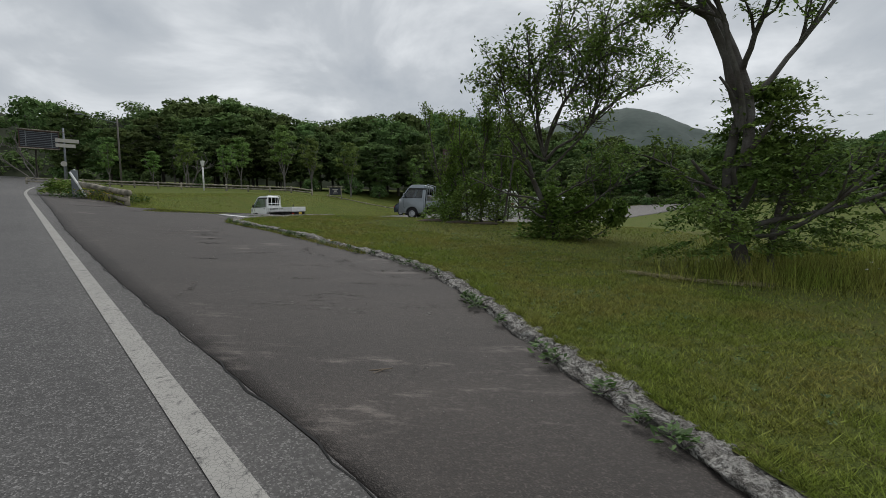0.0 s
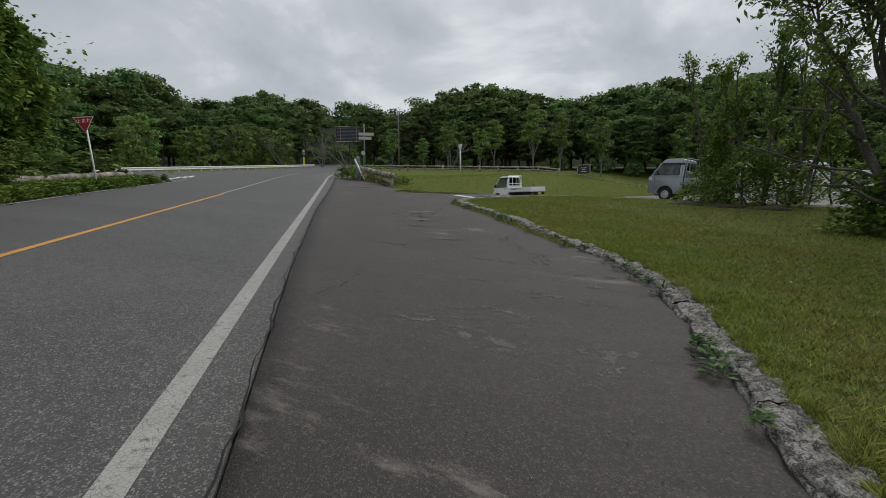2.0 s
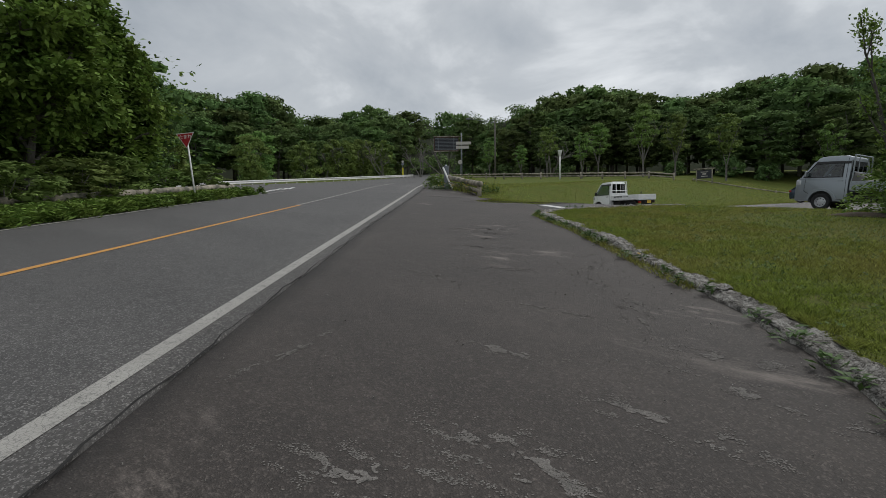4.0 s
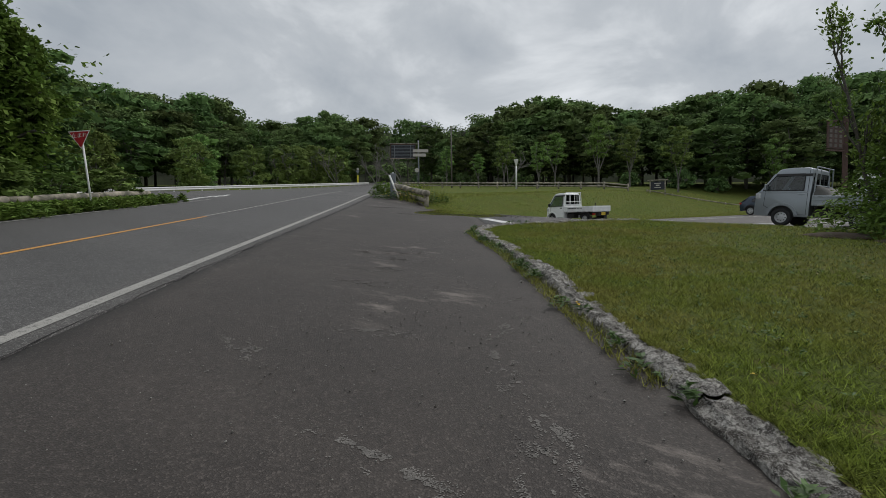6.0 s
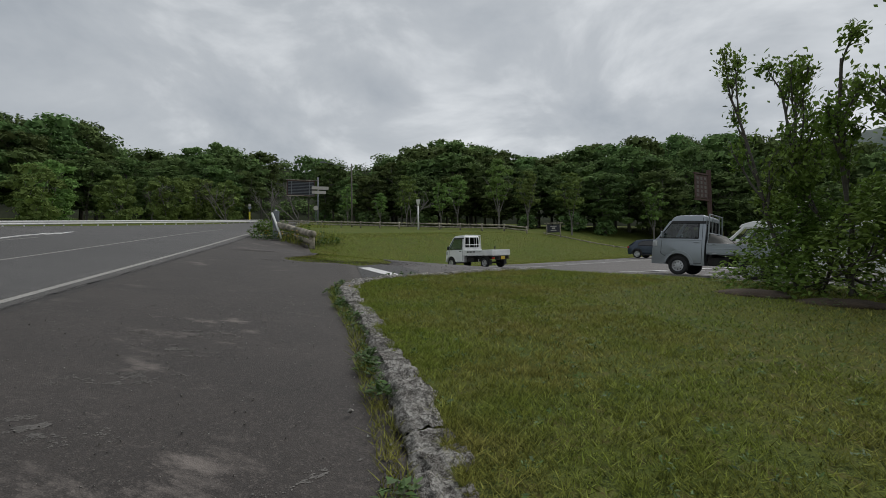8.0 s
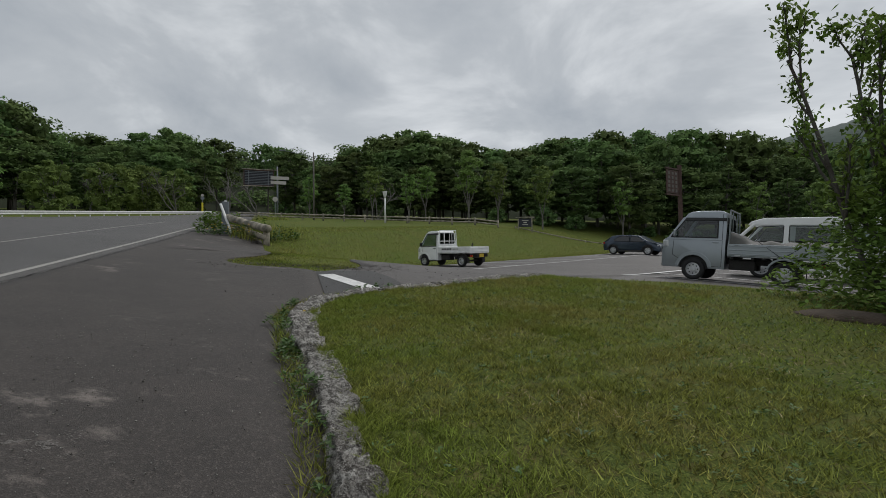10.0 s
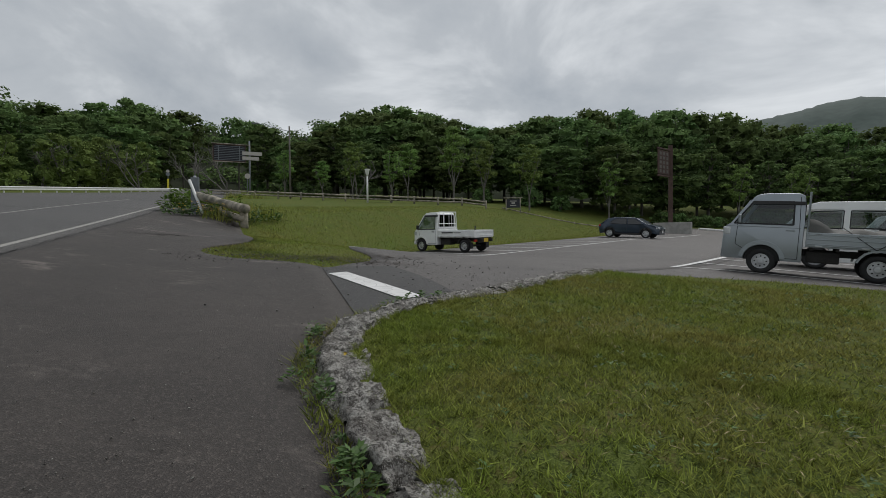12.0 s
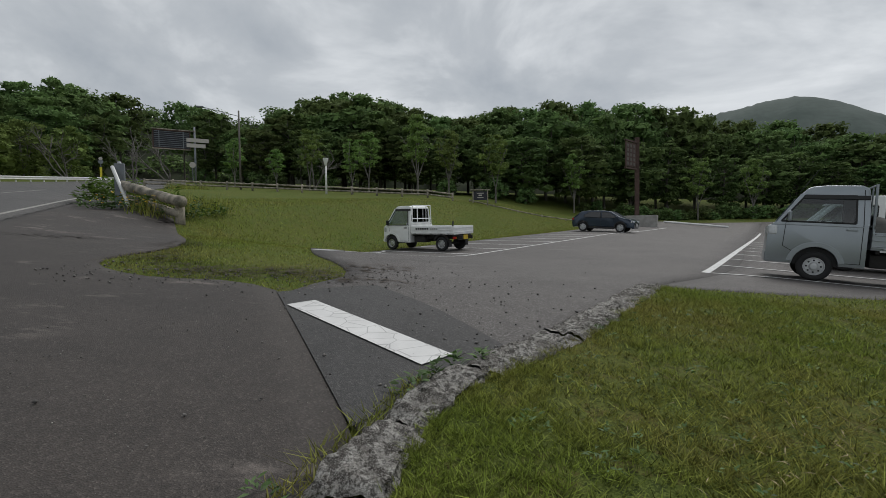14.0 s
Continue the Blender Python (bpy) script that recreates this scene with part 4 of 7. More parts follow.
def far_woods():
    """The wooded slope behind the forest's edge: crown upon crown on a bank coloured dark as shade."""
    r = np.random.default_rng(77)
    grid = np.linspace(-100, 70, 200)
    base = 300 - np.array([np.min(np.hypot(EDGE[:, 0] + 2 - 300 * math.sin(a), EDGE[:, 1] - 5 - 300 * math.cos(a))) for a in np.radians(grid)])
    crest = lambda bear: np.interp(bear, BEAR, RISE) * (0.955 + 0.02 * np.sin(bear * 1.1) + 0.015 * np.sin(bear * 2.9 + 1))

    def place(bear, t):
        b = math.radians(bear)
        dist = float(np.interp(bear, grid, base)) + 27 + 40 * t
        x, y = -2 + dist * math.sin(b), 5 + dist * math.cos(b)
        g = H(x, y)
        return x, y, g, g + max(0.0, crest(bear) * dist - g) * (0.12 + 0.88 * t)

    cs, ns = [], []
    for _ in range(1100):
        x, y, g, z = place(r.uniform(-100, 70), r.uniform(0, 1) ** 0.75)
        rad = r.uniform(2.2, 4.2)
        p, nr = pad(r, np.array([x, y, z - rad * 0.6]), rad, 0.6, 110)
        cs.append(p)
        ns.append(nr)
    v, f = leaf_faces(r, np.vstack(cs), np.vstack(ns), 0.95, 0.68)
    tagged(arrays("far_woods", v, f, "leaf_dark"), "dense dark green woods on the slope behind", "woods", kind="stuff")
    # backing sheet, its dark colour standing for shade between the crowns
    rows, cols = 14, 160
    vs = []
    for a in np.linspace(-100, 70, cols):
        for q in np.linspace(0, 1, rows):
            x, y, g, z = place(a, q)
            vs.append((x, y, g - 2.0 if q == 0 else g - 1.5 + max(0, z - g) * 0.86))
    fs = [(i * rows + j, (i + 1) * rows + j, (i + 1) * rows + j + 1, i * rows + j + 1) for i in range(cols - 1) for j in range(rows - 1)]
    tagged(arrays("wooded_slope", vs, fs, "forest_floor", smooth=True), "wooded slope rising behind the forest's edge, tree shade painted into its dark colour", "hillside", kind="structure")


far_woods()
# dark undergrowth along the foot of the woods beyond the car park
for k in range(34):
    x = 6 + 1.35 * k + frng.uniform(-0.5, 0.5)
    y = np.interp(x, [6, 20, 35, 52], [84, 88, 91, 90]) + frng.uniform(-1.2, 1.2)
    plant("undergrowth_shrub", scrub[k % 2], x, y, frng.uniform(1.2, 2.2), frng.uniform(0, 360), 1.1, "forest undergrowth")
# lighter trees in front of the woods
for x, y, tall, k in [(-60, 31, 8.0, 0), (-61, 40, 7.4, 1), (-64, 48, 8.6, 2), (-62, 22, 8.5, 1), (-67, 55, 9.0, 0), (-66, 35, 9.5, 2), (-69, 62, 9.0, 1), (-44, 63, 6.0, 0), (-37.5, 62, 5.0, 1), (-32, 60, 7.2, 2), (-25.2, 56.5, 5.8, 0), (-20.0, 63, 9.5, 1), (-17.0, 66, 8.0, 2),
                      (-11.5, 67, 8.4, 0), (-28, 68, 8.0, 1), (-2, 76, 8.0, 2), (16, 86, 9.5, 0), (24, 88, 9, 1)]:
    if x < -50:
        plant("thicket_bush", thicket[k % 2], x, y, tall * 0.82, (x * 37) % 360, 1.0, "light bushes beyond the guardrail")
    else:
        plant("young_tree", young[k], x, y, tall, (x * 37) % 360, 1.0, "young trees before the forest")

# bare, half-dead trees against the woods
for k, (x, y, tall) in enumerate([(-63.5, 57.5, 11.0), (-57.0, 66.5, 12.0), (-66.0, 47.0, 10.5), (-34.5, 66.0, 9.0), (-59.5, 63.0, 9.5)]):
    rr, tubes = np.random.default_rng(300 + k), []
    for q in range(3):
        grow(rr, (0.1 * q, 0, -0.3), (rr.normal(0, 0.25), rr.normal(0, 0.25), 1), tall * rr.uniform(0.5, 0.62), 0.10, 2,
             {"bend": 0.16, "lift": 0.03, "leaves": 1, "spread": 0.1, "kids": {1: 4, 2: 6}, "from": 0.35, "angle": (0.4, 1.0), "ratio": (0.35, 0.55), "rise": 0.1}, tubes, [])
    bare = thing("bare_tree", at(x, y, 50 * k), "pale half-dead tree with bare crooked branches", "tree")
    v, f = tube_arrays(tubes)
    arrays("trunk", v, f, "pale_bark", bare, smooth=True)

# roadside trees on the far verge
ROADSIDE = {"bend": 0.16, "lift": 0.05, "leaves": 26, "spread": 0.20, "kids": {1: 8, 2: 8, 3: 11}, "from": 0.15, "angle": (0.5, 1.15), "ratio": (0.35, 0.55), "rise": 0.1}
for k, (x, y, tall) in enumerate([(-26.0, 4.6, 11.5), (-29.5, 8.6, 11.0), (-26.5, -0.5, 12.5), (-33.5, 11.0, 9.0), (-35.0, 2.0, 13.0)]):
    if k < 3:
        branchy("roadside_tree", at(x, y, 40 * k, 0.3), 60 + k, [((0, 0, -0.5), (0.05, 0.1, 1), tall * 0.72, 0.2, 3), ((0.5, 0.2, -0.4), (0.35, -0.2, 1), tall * 0.6, 0.14, 3)],
                ROADSIDE, "leaf_shrub", (0.30, 0.19), "tall leafy green tree behind the log rail", "tree",
                extra=lambda r: np.c_[r.normal(0, 1.6, (2600, 2)), r.uniform(0.3, 7.5, 2600)])
    else:
        plant("forest_tree", woods[k], x, y, tall, 77 * k, 1.0, "roadside trees")

for k, (a, o) in enumerate([(13, -12.2), (16.5, -12.6), (19.5, -12.6), (22.5, -13.2), (25.5, -12.6), (28.3, -12.2), (25, -16), (21, -16.5), (28, -15.5), (17, -16)]):
    x, y = on_road(np.array([float(a)]), np.array([float(o)]))[0]
    plant("verge_bush", thicket[k % 2], x, y, 1.7 + 0.25 * (k % 4), 70 * k, 2.0, "bushes behind the log rail")

# ---- trees and shrubs on the lawn ----
CHERRY = {"bend": 0.15, "lift": 0.03, "leaves": 12, "spread": 0.13, "kids": {1: 9, 2: 13, 3: 9}, "from": 0.22, "angle": (0.5, 1.15), "ratio": (0.30, 0.48), "rise": 0.10}
branchy("lawn_tree", at(3.75, 10.1), 7, [((0, 0, -0.2), (-0.14, 0.02, 1), 2.9, 0.10, 1), ((-0.3, 0, 2.3), (-0.5, 0.1, 1), 3.2, 0.042, 2), ((-0.35, 0, 2.5), (-0.1, 0.2, 1), 3.9, 0.055, 2), ((-0.3, 0, 2.3), (0.42, 0, 1), 4.2, 0.05, 2), ((-0.3, 0, 2.2), (0.95, 0.1, 0.85), 4.4, 0.045, 2),
         ((-0.25, 0, 1.9), (1.0, -0.15, 0.5), 3.8, 0.036, 2), ((-0.3, 0, 2.4), (0.25, -0.6, 0.9), 3.0, 0.034, 2), ((-0.3, 0, 2.2), (-0.9, -0.1, 0.7), 2.9, 0.034, 2), ((0, 0, 0.9), (-0.9, -0.1, 0.55), 2.6, 0.03, 1), ((0, 0, 0.6), (0.95, -0.5, 0.2), 2.6, 0.03, 1), ((0, 0, 1.2), (0.9, 0.2, 0.4), 2.6, 0.03, 2)],
        CHERRY, "leaf_near", (0.14, 0.062), "slender cherry tree with an airy green crown", "tree", turn=0.25)


def sprays(r):
    """Flat, drooping sprays of small leaves, layered round the trunk in a ragged cone."""
    out = []
    for k in range(330):
        z = 0.4 + 3.0 * r.uniform(0, 1) ** 1.1
        reach = 1.5 * (1 - (z - 0.4) / 3.6) ** 0.9 + 0.10
        a = r.uniform(0, 2 * np.pi)
        q = reach * math.sqrt(r.uniform(0.05, 1))
        c = np.array([0.66 + q * math.cos(a) * (1.4 if z < 1.5 else 1.0), 0.45 + q * 0.8 * math.sin(a), z])
        n = int(r.uniform(35, 70))
        lx, ly = r.uniform(0.22, 0.48), r.uniform(0.10, 0.2)
        u, v = r.normal(0, lx * 0.55, n), r.normal(0, ly * 0.7, n)
        out.append(np.c_[c[0] + u * math.cos(a) - v * math.sin(a), c[1] + u * math.sin(a) + v * math.cos(a), c[2] - 0.22 * u - 0.25 * np.abs(v) + r.normal(0, 0.018, n)])
    return np.vstack(out)


OLD = {"bend": 0.12, "lift": 0.03, "leaves": 13, "spread": 0.09, "kids": {1: 6, 2: 7, 3: 6}, "from": 0.3, "angle": (0.5, 1.1), "ratio": (0.28, 0.44), "rise": 0.05}
branchy("lawn_tree", at(5.65, 5.2), 19, [((0, 0, -0.2), (0.02, 0.1, 1), 3.2, 0.14, 1), ((0.05, 0.2, 2.6), (-0.17, 0.1, 1), 4.4, 0.085, 3), ((0.06, 0.15, 1.9), (0.15, 0.05, 1), 5.2, 0.10, 3), ((0.04, 0.15, 2.7), (0.0, -0.1, 1), 3.6, 0.055, 2),
                                       ((0.38, 0.2, 3.2), (0.75, 0.1, 0.85), 3.2, 0.05, 2), ((0.32, -0.1, -0.1), (0.12, -0.05, 1), 2.4, 0.07, 2), ((-0.02, 0.1, 2.5), (-0.22, -0.1, 1), 0.6, 0.05, 0),
                                       ((0.1, 0, 0.9), (0.95, -0.3, 0.30), 4.0, 0.05, 2), ((0.1, 0, 0.7), (0.8, -0.65, 0.12), 3.4, 0.04, 2), ((0.1, 0, 0.8), (0.95, 0.25, -0.02), 3.4, 0.035, 1), ((0, 0, 1.3), (-0.8, 0.2, 0.45), 1.9, 0.03, 2), ((0, 0, 0.8), (-0.8, -0.2, 0.2), 1.7, 0.025, 2)],
        OLD, "leaf_near", (0.115, 0.046), "old forked tree with low leafy boughs", "tree", extra=sprays, turn=0.4)
SHOOT = {"bend": 0.09, "lift": 0.09, "leaves": 13, "spread": 0.085, "kids": {1: 9, 2: 8, 3: 6}, "from": 0.35, "angle": (0.35, 0.8), "ratio": (0.22, 0.36), "rise": 0.35}
r0 = np.random.default_rng(3)
stems = [((dx, dy, -0.1), (lx, ly, 1), ln, 0.045, 2) for dx, dy, lx, ly, ln in
         [(-0.4, -0.1, -0.24, -0.05, 4.4), (-0.3, 0.6, -0.12, 0.05, 4.2), (-0.1, 0.1, -0.02, -0.06, 4.1), (0.3, -0.2, 0.08, 0.0, 4.0), (0.7, 0.3, 0.14, 0.1, 4.2), (0.9, -0.4, 0.18, -0.1, 4.4), (1.5, -0.3, 0.2, 0.1, 4.5), (1.9, -0.8, 0.25, -0.1, 4.2)]]


def shrub_mass(r):
    n = 11000
    a, q = r.uniform(0, 2 * np.pi, n), np.sqrt(r.uniform(0.15, 1, n))
    lump = 1 + 0.28 * np.sin(a * 3 + 0.6) + 0.16 * np.sin(a * 7)
    h = r.uniform(0, 1, n) ** 0.8
    return np.c_[0.5 + q * np.cos(a) * 2.3 * lump * (1 - 0.45 * h ** 2), q * np.sin(a) * 1.5 * lump * (1 - 0.45 * h ** 2), 0.05 + h * 1.42 * (1.05 + 0.3 * np.sin(a * 5 + 2))]


branchy("lawn_shrub", at(1.55, 16.4, -22), 23, stems + [((k * 0.5 - 0.6, 0, 0), (r0.normal(0, 0.8), r0.normal(0, 0.6), 0.8), 2.6, 0.03, 2) for k in range(8)],
        SHOOT, "leaf_shrub", (0.125, 0.058), "dense shrub with upright leafy shoots on the lawn", "shrub", extra=shrub_mass)


def low_mass(wx, wy, wz, n):
    def made(r):
        a, q = r.uniform(0, 2 * np.pi, n), np.sqrt(r.uniform(0.1, 1, n))
        h = r.uniform(0, 1, n) ** 0.9
        lump = 1 + 0.2 * np.sin(a * 4 + 1)
        return np.c_[q * np.cos(a) * wx * lump * (1 - 0.4 * h), q * np.sin(a) * wy * lump * (1 - 0.4 * h), 0.04 + h * wz * (1 + 0.25 * np.sin(a * 5))]
    return made


branchy("low_shrub", at(3.9, 10.3), 31, [((k * 0.25 - 0.5, 0, 0), (r0.normal(0, 0.9), r0.normal(0, 0.6), 0.7), 1.5, 0.02, 2) for k in range(6)],
        SHOOT, "leaf_shrub", (0.14, 0.08), "low dark shrub round the tree's foot", "shrub", extra=low_mass(1.25, 0.9, 1.15, 3800))


# ---- vehicles ----
def soft_edges(ob, angle=38):
    """Shades pressed sheet metal smoothly, up to its sharp edges."""
    ob.data.shade_smooth()
    ob.data.set_sharp_from_angle(angle=radians(angle))
    return ob


def wheel(parent, x, y, r, wide=0.155, rim_r=0.165, fancy=False):
    """A wheel at the axle's end, facing out along y."""
    w = new("wheel")
    w.parent = parent
    sgn = 1 if y > 0 else -1
    w.matrix_basis = pose(x, y, r, -90 * sgn, 0, 0)
    part("tyre", lathe(bmesh.new(), [(rim_r, -wide / 2), (r * 0.90, -wide / 2), (r * 0.985, -wide * 0.36), (r, 0), (r * 0.985, wide * 0.36), (r * 0.90, wide / 2), (rim_r, wide / 2), (rim_r * 0.97, 0)], 28), "tyre", w, smooth=True)
    bm = bmesh.new()
    lathe(bm, [(rim_r * 1.02, -wide * 0.3), (rim_r * 1.03, wide * 0.46), (rim_r * 0.93, wide * 0.47), (rim_r * 0.86, wide * 0.2), (rim_r * 0.45, wide * 0.24), (rim_r * 0.36, wide * 0.42), (rim_r * 0.2, wide * 0.44), (0.004, wide * 0.44)], 24)
    if fancy:
        for k in range(5):
            a = 2 * math.pi * k / 5
            box(bm, (math.cos(a) * rim_r * 0.6, math.sin(a) * rim_r * 0.6, wide * 0.38), (rim_r * 0.85, 0.035, 0.03), (0, 0, math.degrees(a)), 0.008)
    part("rim", bm, "rim", w, smooth=False)
    hole = None
    for k in range(8):
        a = 2 * math.pi * k / 8
        if hole is None:
            hole = part("rim_hole", rod(bmesh.new(), (0, 0, wide * 0.16), (0, 0, wide * 0.26), rim_r * 0.10, n=8), "black", w)
        o = hole if k == 0 else new("rim_hole", hole.data)
        o.parent = w
        o.location = (math.cos(a) * rim_r * 0.66, math.sin(a) * rim_r * 0.66, 0)
    return w


def arch(x, r, z, a0=180, a1=0, n=10):
    """Points over a wheel arch, from front to back when a0 < a1."""
    return [(x + r * math.cos(math.radians(a)), z + r * math.sin(math.radians(a))) for a in np.linspace(a0, a1, n)]


def kei_truck(m, paint, bed_paint, wb, nose, cab_back, label, screen, roof, belt, tarp=False, plate="plate_yellow"):
    """A small cab-over pickup. x points ahead, the origin lies under the front axle."""
    ob = thing("pickup_truck", m, label, "truck")
    tail, half, r = nose - 3.395, 0.70, 0.27
    z0 = 0.30
    slope = lambda z: screen[0][0] + (screen[1][0] - screen[0][0]) * (z - screen[0][1]) / (screen[1][1] - screen[0][1])
    zt = roof - (0.19 if tarp else 0.13)
    low = [(nose - 0.06, z0)] + arch(0, 0.345, 0.29, 2, 178, 12) if nose > 0.5 else [(nose - 0.01, z0 + 0.06)] + arch(0, 0.345, 0.29, 12, 178, 12)
    low += [(cab_back, z0), (cab_back, belt), (slope(belt), belt), screen[0], (nose - 0.03, screen[0][1] - 0.10), (nose, 0.74), (nose + 0.005, 0.45)]
    tumble = lambda x, z: 0.0 if z < belt else 0.11 * (z - belt) / (roof - belt)
    soft_edges(part("cab", prism(bmesh.new(), low, -half, half, tumble, 0.03), paint, ob))
    top = [(cab_back, zt), (cab_back + 0.02, roof - 0.05), (cab_back + 0.12, roof), (screen[1][0] - 0.30, roof), (screen[1][0] - 0.08, roof - 0.025), screen[1], (slope(zt), zt)]
    soft_edges(part("roof", prism(bmesh.new(), top, -half, half, tumble, 0.03), paint, ob))
    for sg in (1, -1):
        for xb, xt, w in ((slope(belt) - 0.05, slope(zt) - 0.035, 0.09), (cab_back + (0.085 if tarp else 0.06), cab_back + (0.10 if tarp else 0.075), 0.19 if tarp else 0.13)):
            q0, q1 = half, half - 0.11 * (zt - belt) / (roof - belt)
            c8 = [(xb - w / 2, q0, belt - 0.02), (xb + w / 2, q0, belt - 0.02), (xb + w / 2, q0 - 0.07, belt - 0.02), (xb - w / 2, q0 - 0.07, belt - 0.02),
                  (xt - w / 2, q1, zt + 0.02), (xt + w / 2, q1, zt + 0.02), (xt + w / 2, q1 - 0.07, zt + 0.02), (xt - w / 2, q1 - 0.07, zt + 0.02)]
            bm = bmesh.new()
            vv = [bm.verts.new((x, sg * y, z)) for x, y, z in c8]
            for f in ((0, 1, 2, 3), (4, 5, 6, 7), (0, 1, 5, 4), (1, 2, 6, 5), (2, 3, 7, 6), (3, 0, 4, 7)):
                bm.faces.new([vv[k] for k in f])
            part("pillar", bm, paint, ob)
        part("rear_mullion", box(bmesh.new(), (cab_back + 0.02, sg * 0.18, (belt + zt) / 2 + 0.02), (0.04, 0.05, zt - belt)), paint, ob)
        part("arch_flare", prism(bmesh.new(), arch(0, 0.43, 0.29, 8, 172, 13) + list(reversed(arch(0, 0.34, 0.29, 8, 172, 13))), sg * half - 0.03, sg * half + 0.016, bevel=0.008), paint, ob)
        part("wheel_well", prism(bmesh.new(), arch(0, 0.338, 0.29, 0, 180, 12), sg * 0.2 if sg > 0 else -0.60, 0.60 if sg > 0 else -0.2), "black", ob)
        part("rain_visor", box(bmesh.new(), ((slope(zt) + cab_back) / 2 - 0.02, sg * (half - 0.11 * (zt - belt) / (roof - belt) + 0.02), zt - 0.03), (slope(zt) - cab_back - 0.05, 0.03, 0.075), (sg * 12, 0, 0), 0.008), "black", ob)
        part("body_crease", box(bmesh.new(), ((nose + cab_back) / 2, sg * (half + 0.001), belt - 0.045), (nose - cab_back - 0.1, 0.014, 0.02), bevel=0.006), paint, ob)
    part("rear_panel", box(bmesh.new(), (cab_back + 0.02, 0, belt + 0.07), (0.04, 1.25, 0.18)), paint, ob)
    yy = lambda z: half - (0.0 if z < belt else 0.11 * (z - belt) / (roof - belt))
    zb = belt + 0.015
    for sg in (1, -1):
        bm = bmesh.new()
        pts = [(slope(zb) - 0.08, zb), (slope(zt) - 0.07, zt), (cab_back + (0.19 if tarp else 0.14), zt), (cab_back + (0.175 if tarp else 0.12), zb)]
        vs = [bm.verts.new((x, sg * (yy(z) + 0.006), z)) for x, z in pts]
        vs2 = [bm.verts.new((x, sg * (yy(z) - 0.012), z)) for x, z in pts]
        bm.faces.new(vs)
        for k in range(4):
            bm.faces.new((vs[k], vs[(k + 1) % 4], vs2[(k + 1) % 4], vs2[k]))
        part("door_window", bm, "glass", ob, "clear side window")
        bm = bmesh.new()
        for (xa, za), (xb, zb2) in zip(pts, pts[1:] + pts[:1]):
            rod(bm, (xa, sg * (yy(za) + 0.006), za), (xb, sg * (yy(zb2) + 0.006), zb2), 0.016, n=6)
        part("window_seal", bm, "black", ob)
        xs = [slope(belt) - 0.16, cab_back + 0.07]
        seam = [(xs[0], belt + 0.02), (xs[0] + (0.02 if nose > 0.5 else -0.08), 0.62), (0.30 if nose > 0.5 else -0.37, 0.50)]
        for (xa, za), (xb, zb2) in zip(seam, seam[1:]):
            part("door_seam", rod(bmesh.new(), (xa, sg * (yy(za) + 0.001), za), (xb, sg * (yy(zb2) + 0.001), zb2), 0.006, n=5), "black", ob)
        for za, zc in ((0.36, belt), (belt, roof - 0.08)):
            part("door_seam", rod(bmesh.new(), (xs[1], sg * (yy(za) + 0.001), za), (xs[1] + (0.02 if zc > belt else 0), sg * (yy(zc) + 0.001), zc), 0.006, n=5), "black", ob)
        part("door_seam", rod(bmesh.new(), (-0.36, sg * (half + 0.001), 0.36), (xs[1], sg * (half + 0.001), 0.36), 0.006, n=5), "black", ob)
        part("door_handle", box(bmesh.new(), (cab_back + 0.22, sg * (half + 0.012), belt - 0.10), (0.15, 0.03, 0.035), bevel=0.008), paint if tarp else "black", ob)
        bm = bmesh.new()
        box(bm, (slope(belt + 0.12) - 0.12, sg * (half + 0.11), belt + 0.11), (0.06, 0.13, 0.19), bevel=0.025)
        rod(bm, (slope(belt + 0.1) - 0.15, sg * (half - 0.02), belt + 0.08), (slope(belt + 0.1) - 0.12, sg * (half + 0.08), belt + 0.08), 0.014)
        part("side_mirror", bm, "black" if not tarp else paint, ob)
        part("headlight", box(bmesh.new(), (nose - 0.085, sg * (half - 0.115), screen[0][1] - 0.17), (0.16, 0.25, 0.19), (0, 0, sg * -6), 0.035), "lens", ob)
        part("mud_flap", box(bmesh.new(), (-wb - 0.34, sg * 0.6, 0.30), (0.012, 0.2, 0.26), bevel=0.004), "black", ob)
        bm = bmesh.new()
        box(bm, (tail + 0.06, sg * 0.57, 0.50), (0.05, 0.20, 0.10), bevel=0.012)
        lamp = part("tail_light", bm, "red_lens", ob)
        part("turn_signal", box(bmesh.new(), (tail + 0.055, sg * 0.50, 0.50), (0.052, 0.05, 0.085), bevel=0.01), "amber_lens", lamp)
    bm = bmesh.new()
    zb2, zt2 = screen[0][1] + 0.05, screen[1][1] - 0.05
    off = 0.012
    q = [(slope(zb2) + off, -yy(zb2) + 0.10, zb2), (slope(zb2) + off, yy(zb2) - 0.10, zb2), (slope(zt2) + off, yy(zt2) - 0.10, zt2), (slope(zt2) + off, -yy(zt2) + 0.10, zt2)]
    bm.faces.new([bm.verts.new(p) for p in q])
    part("windscreen", bm, "glass", ob)
    for y0, y1 in ((-0.52, -0.20), (-0.16, 0.16), (0.20, 0.52)):
        part("rear_window", box(bmesh.new(), (cab_back - 0.004, (y0 + y1) / 2, (belt + zt) / 2 + 0.07), (0.012, y1 - y0, zt - belt - 0.10), bevel=0.004), "dark_glass", ob)
    part("front_bumper", box(bmesh.new(), (nose - 0.03, 0, 0.40), (0.10, 1.36, 0.20), bevel=0.03), paint, ob)
    part("seat", box(box(bmesh.new(), (cab_back + 0.35, 0, 0.85), (0.45, 1.1, 0.12), bevel=0.04), (cab_back + 0.16, 0, 1.15), (0.1, 1.0, 0.5), (0, -8, 0), 0.04), "seat_cloth", ob)
    # load bed
    b0 = cab_back - 0.05
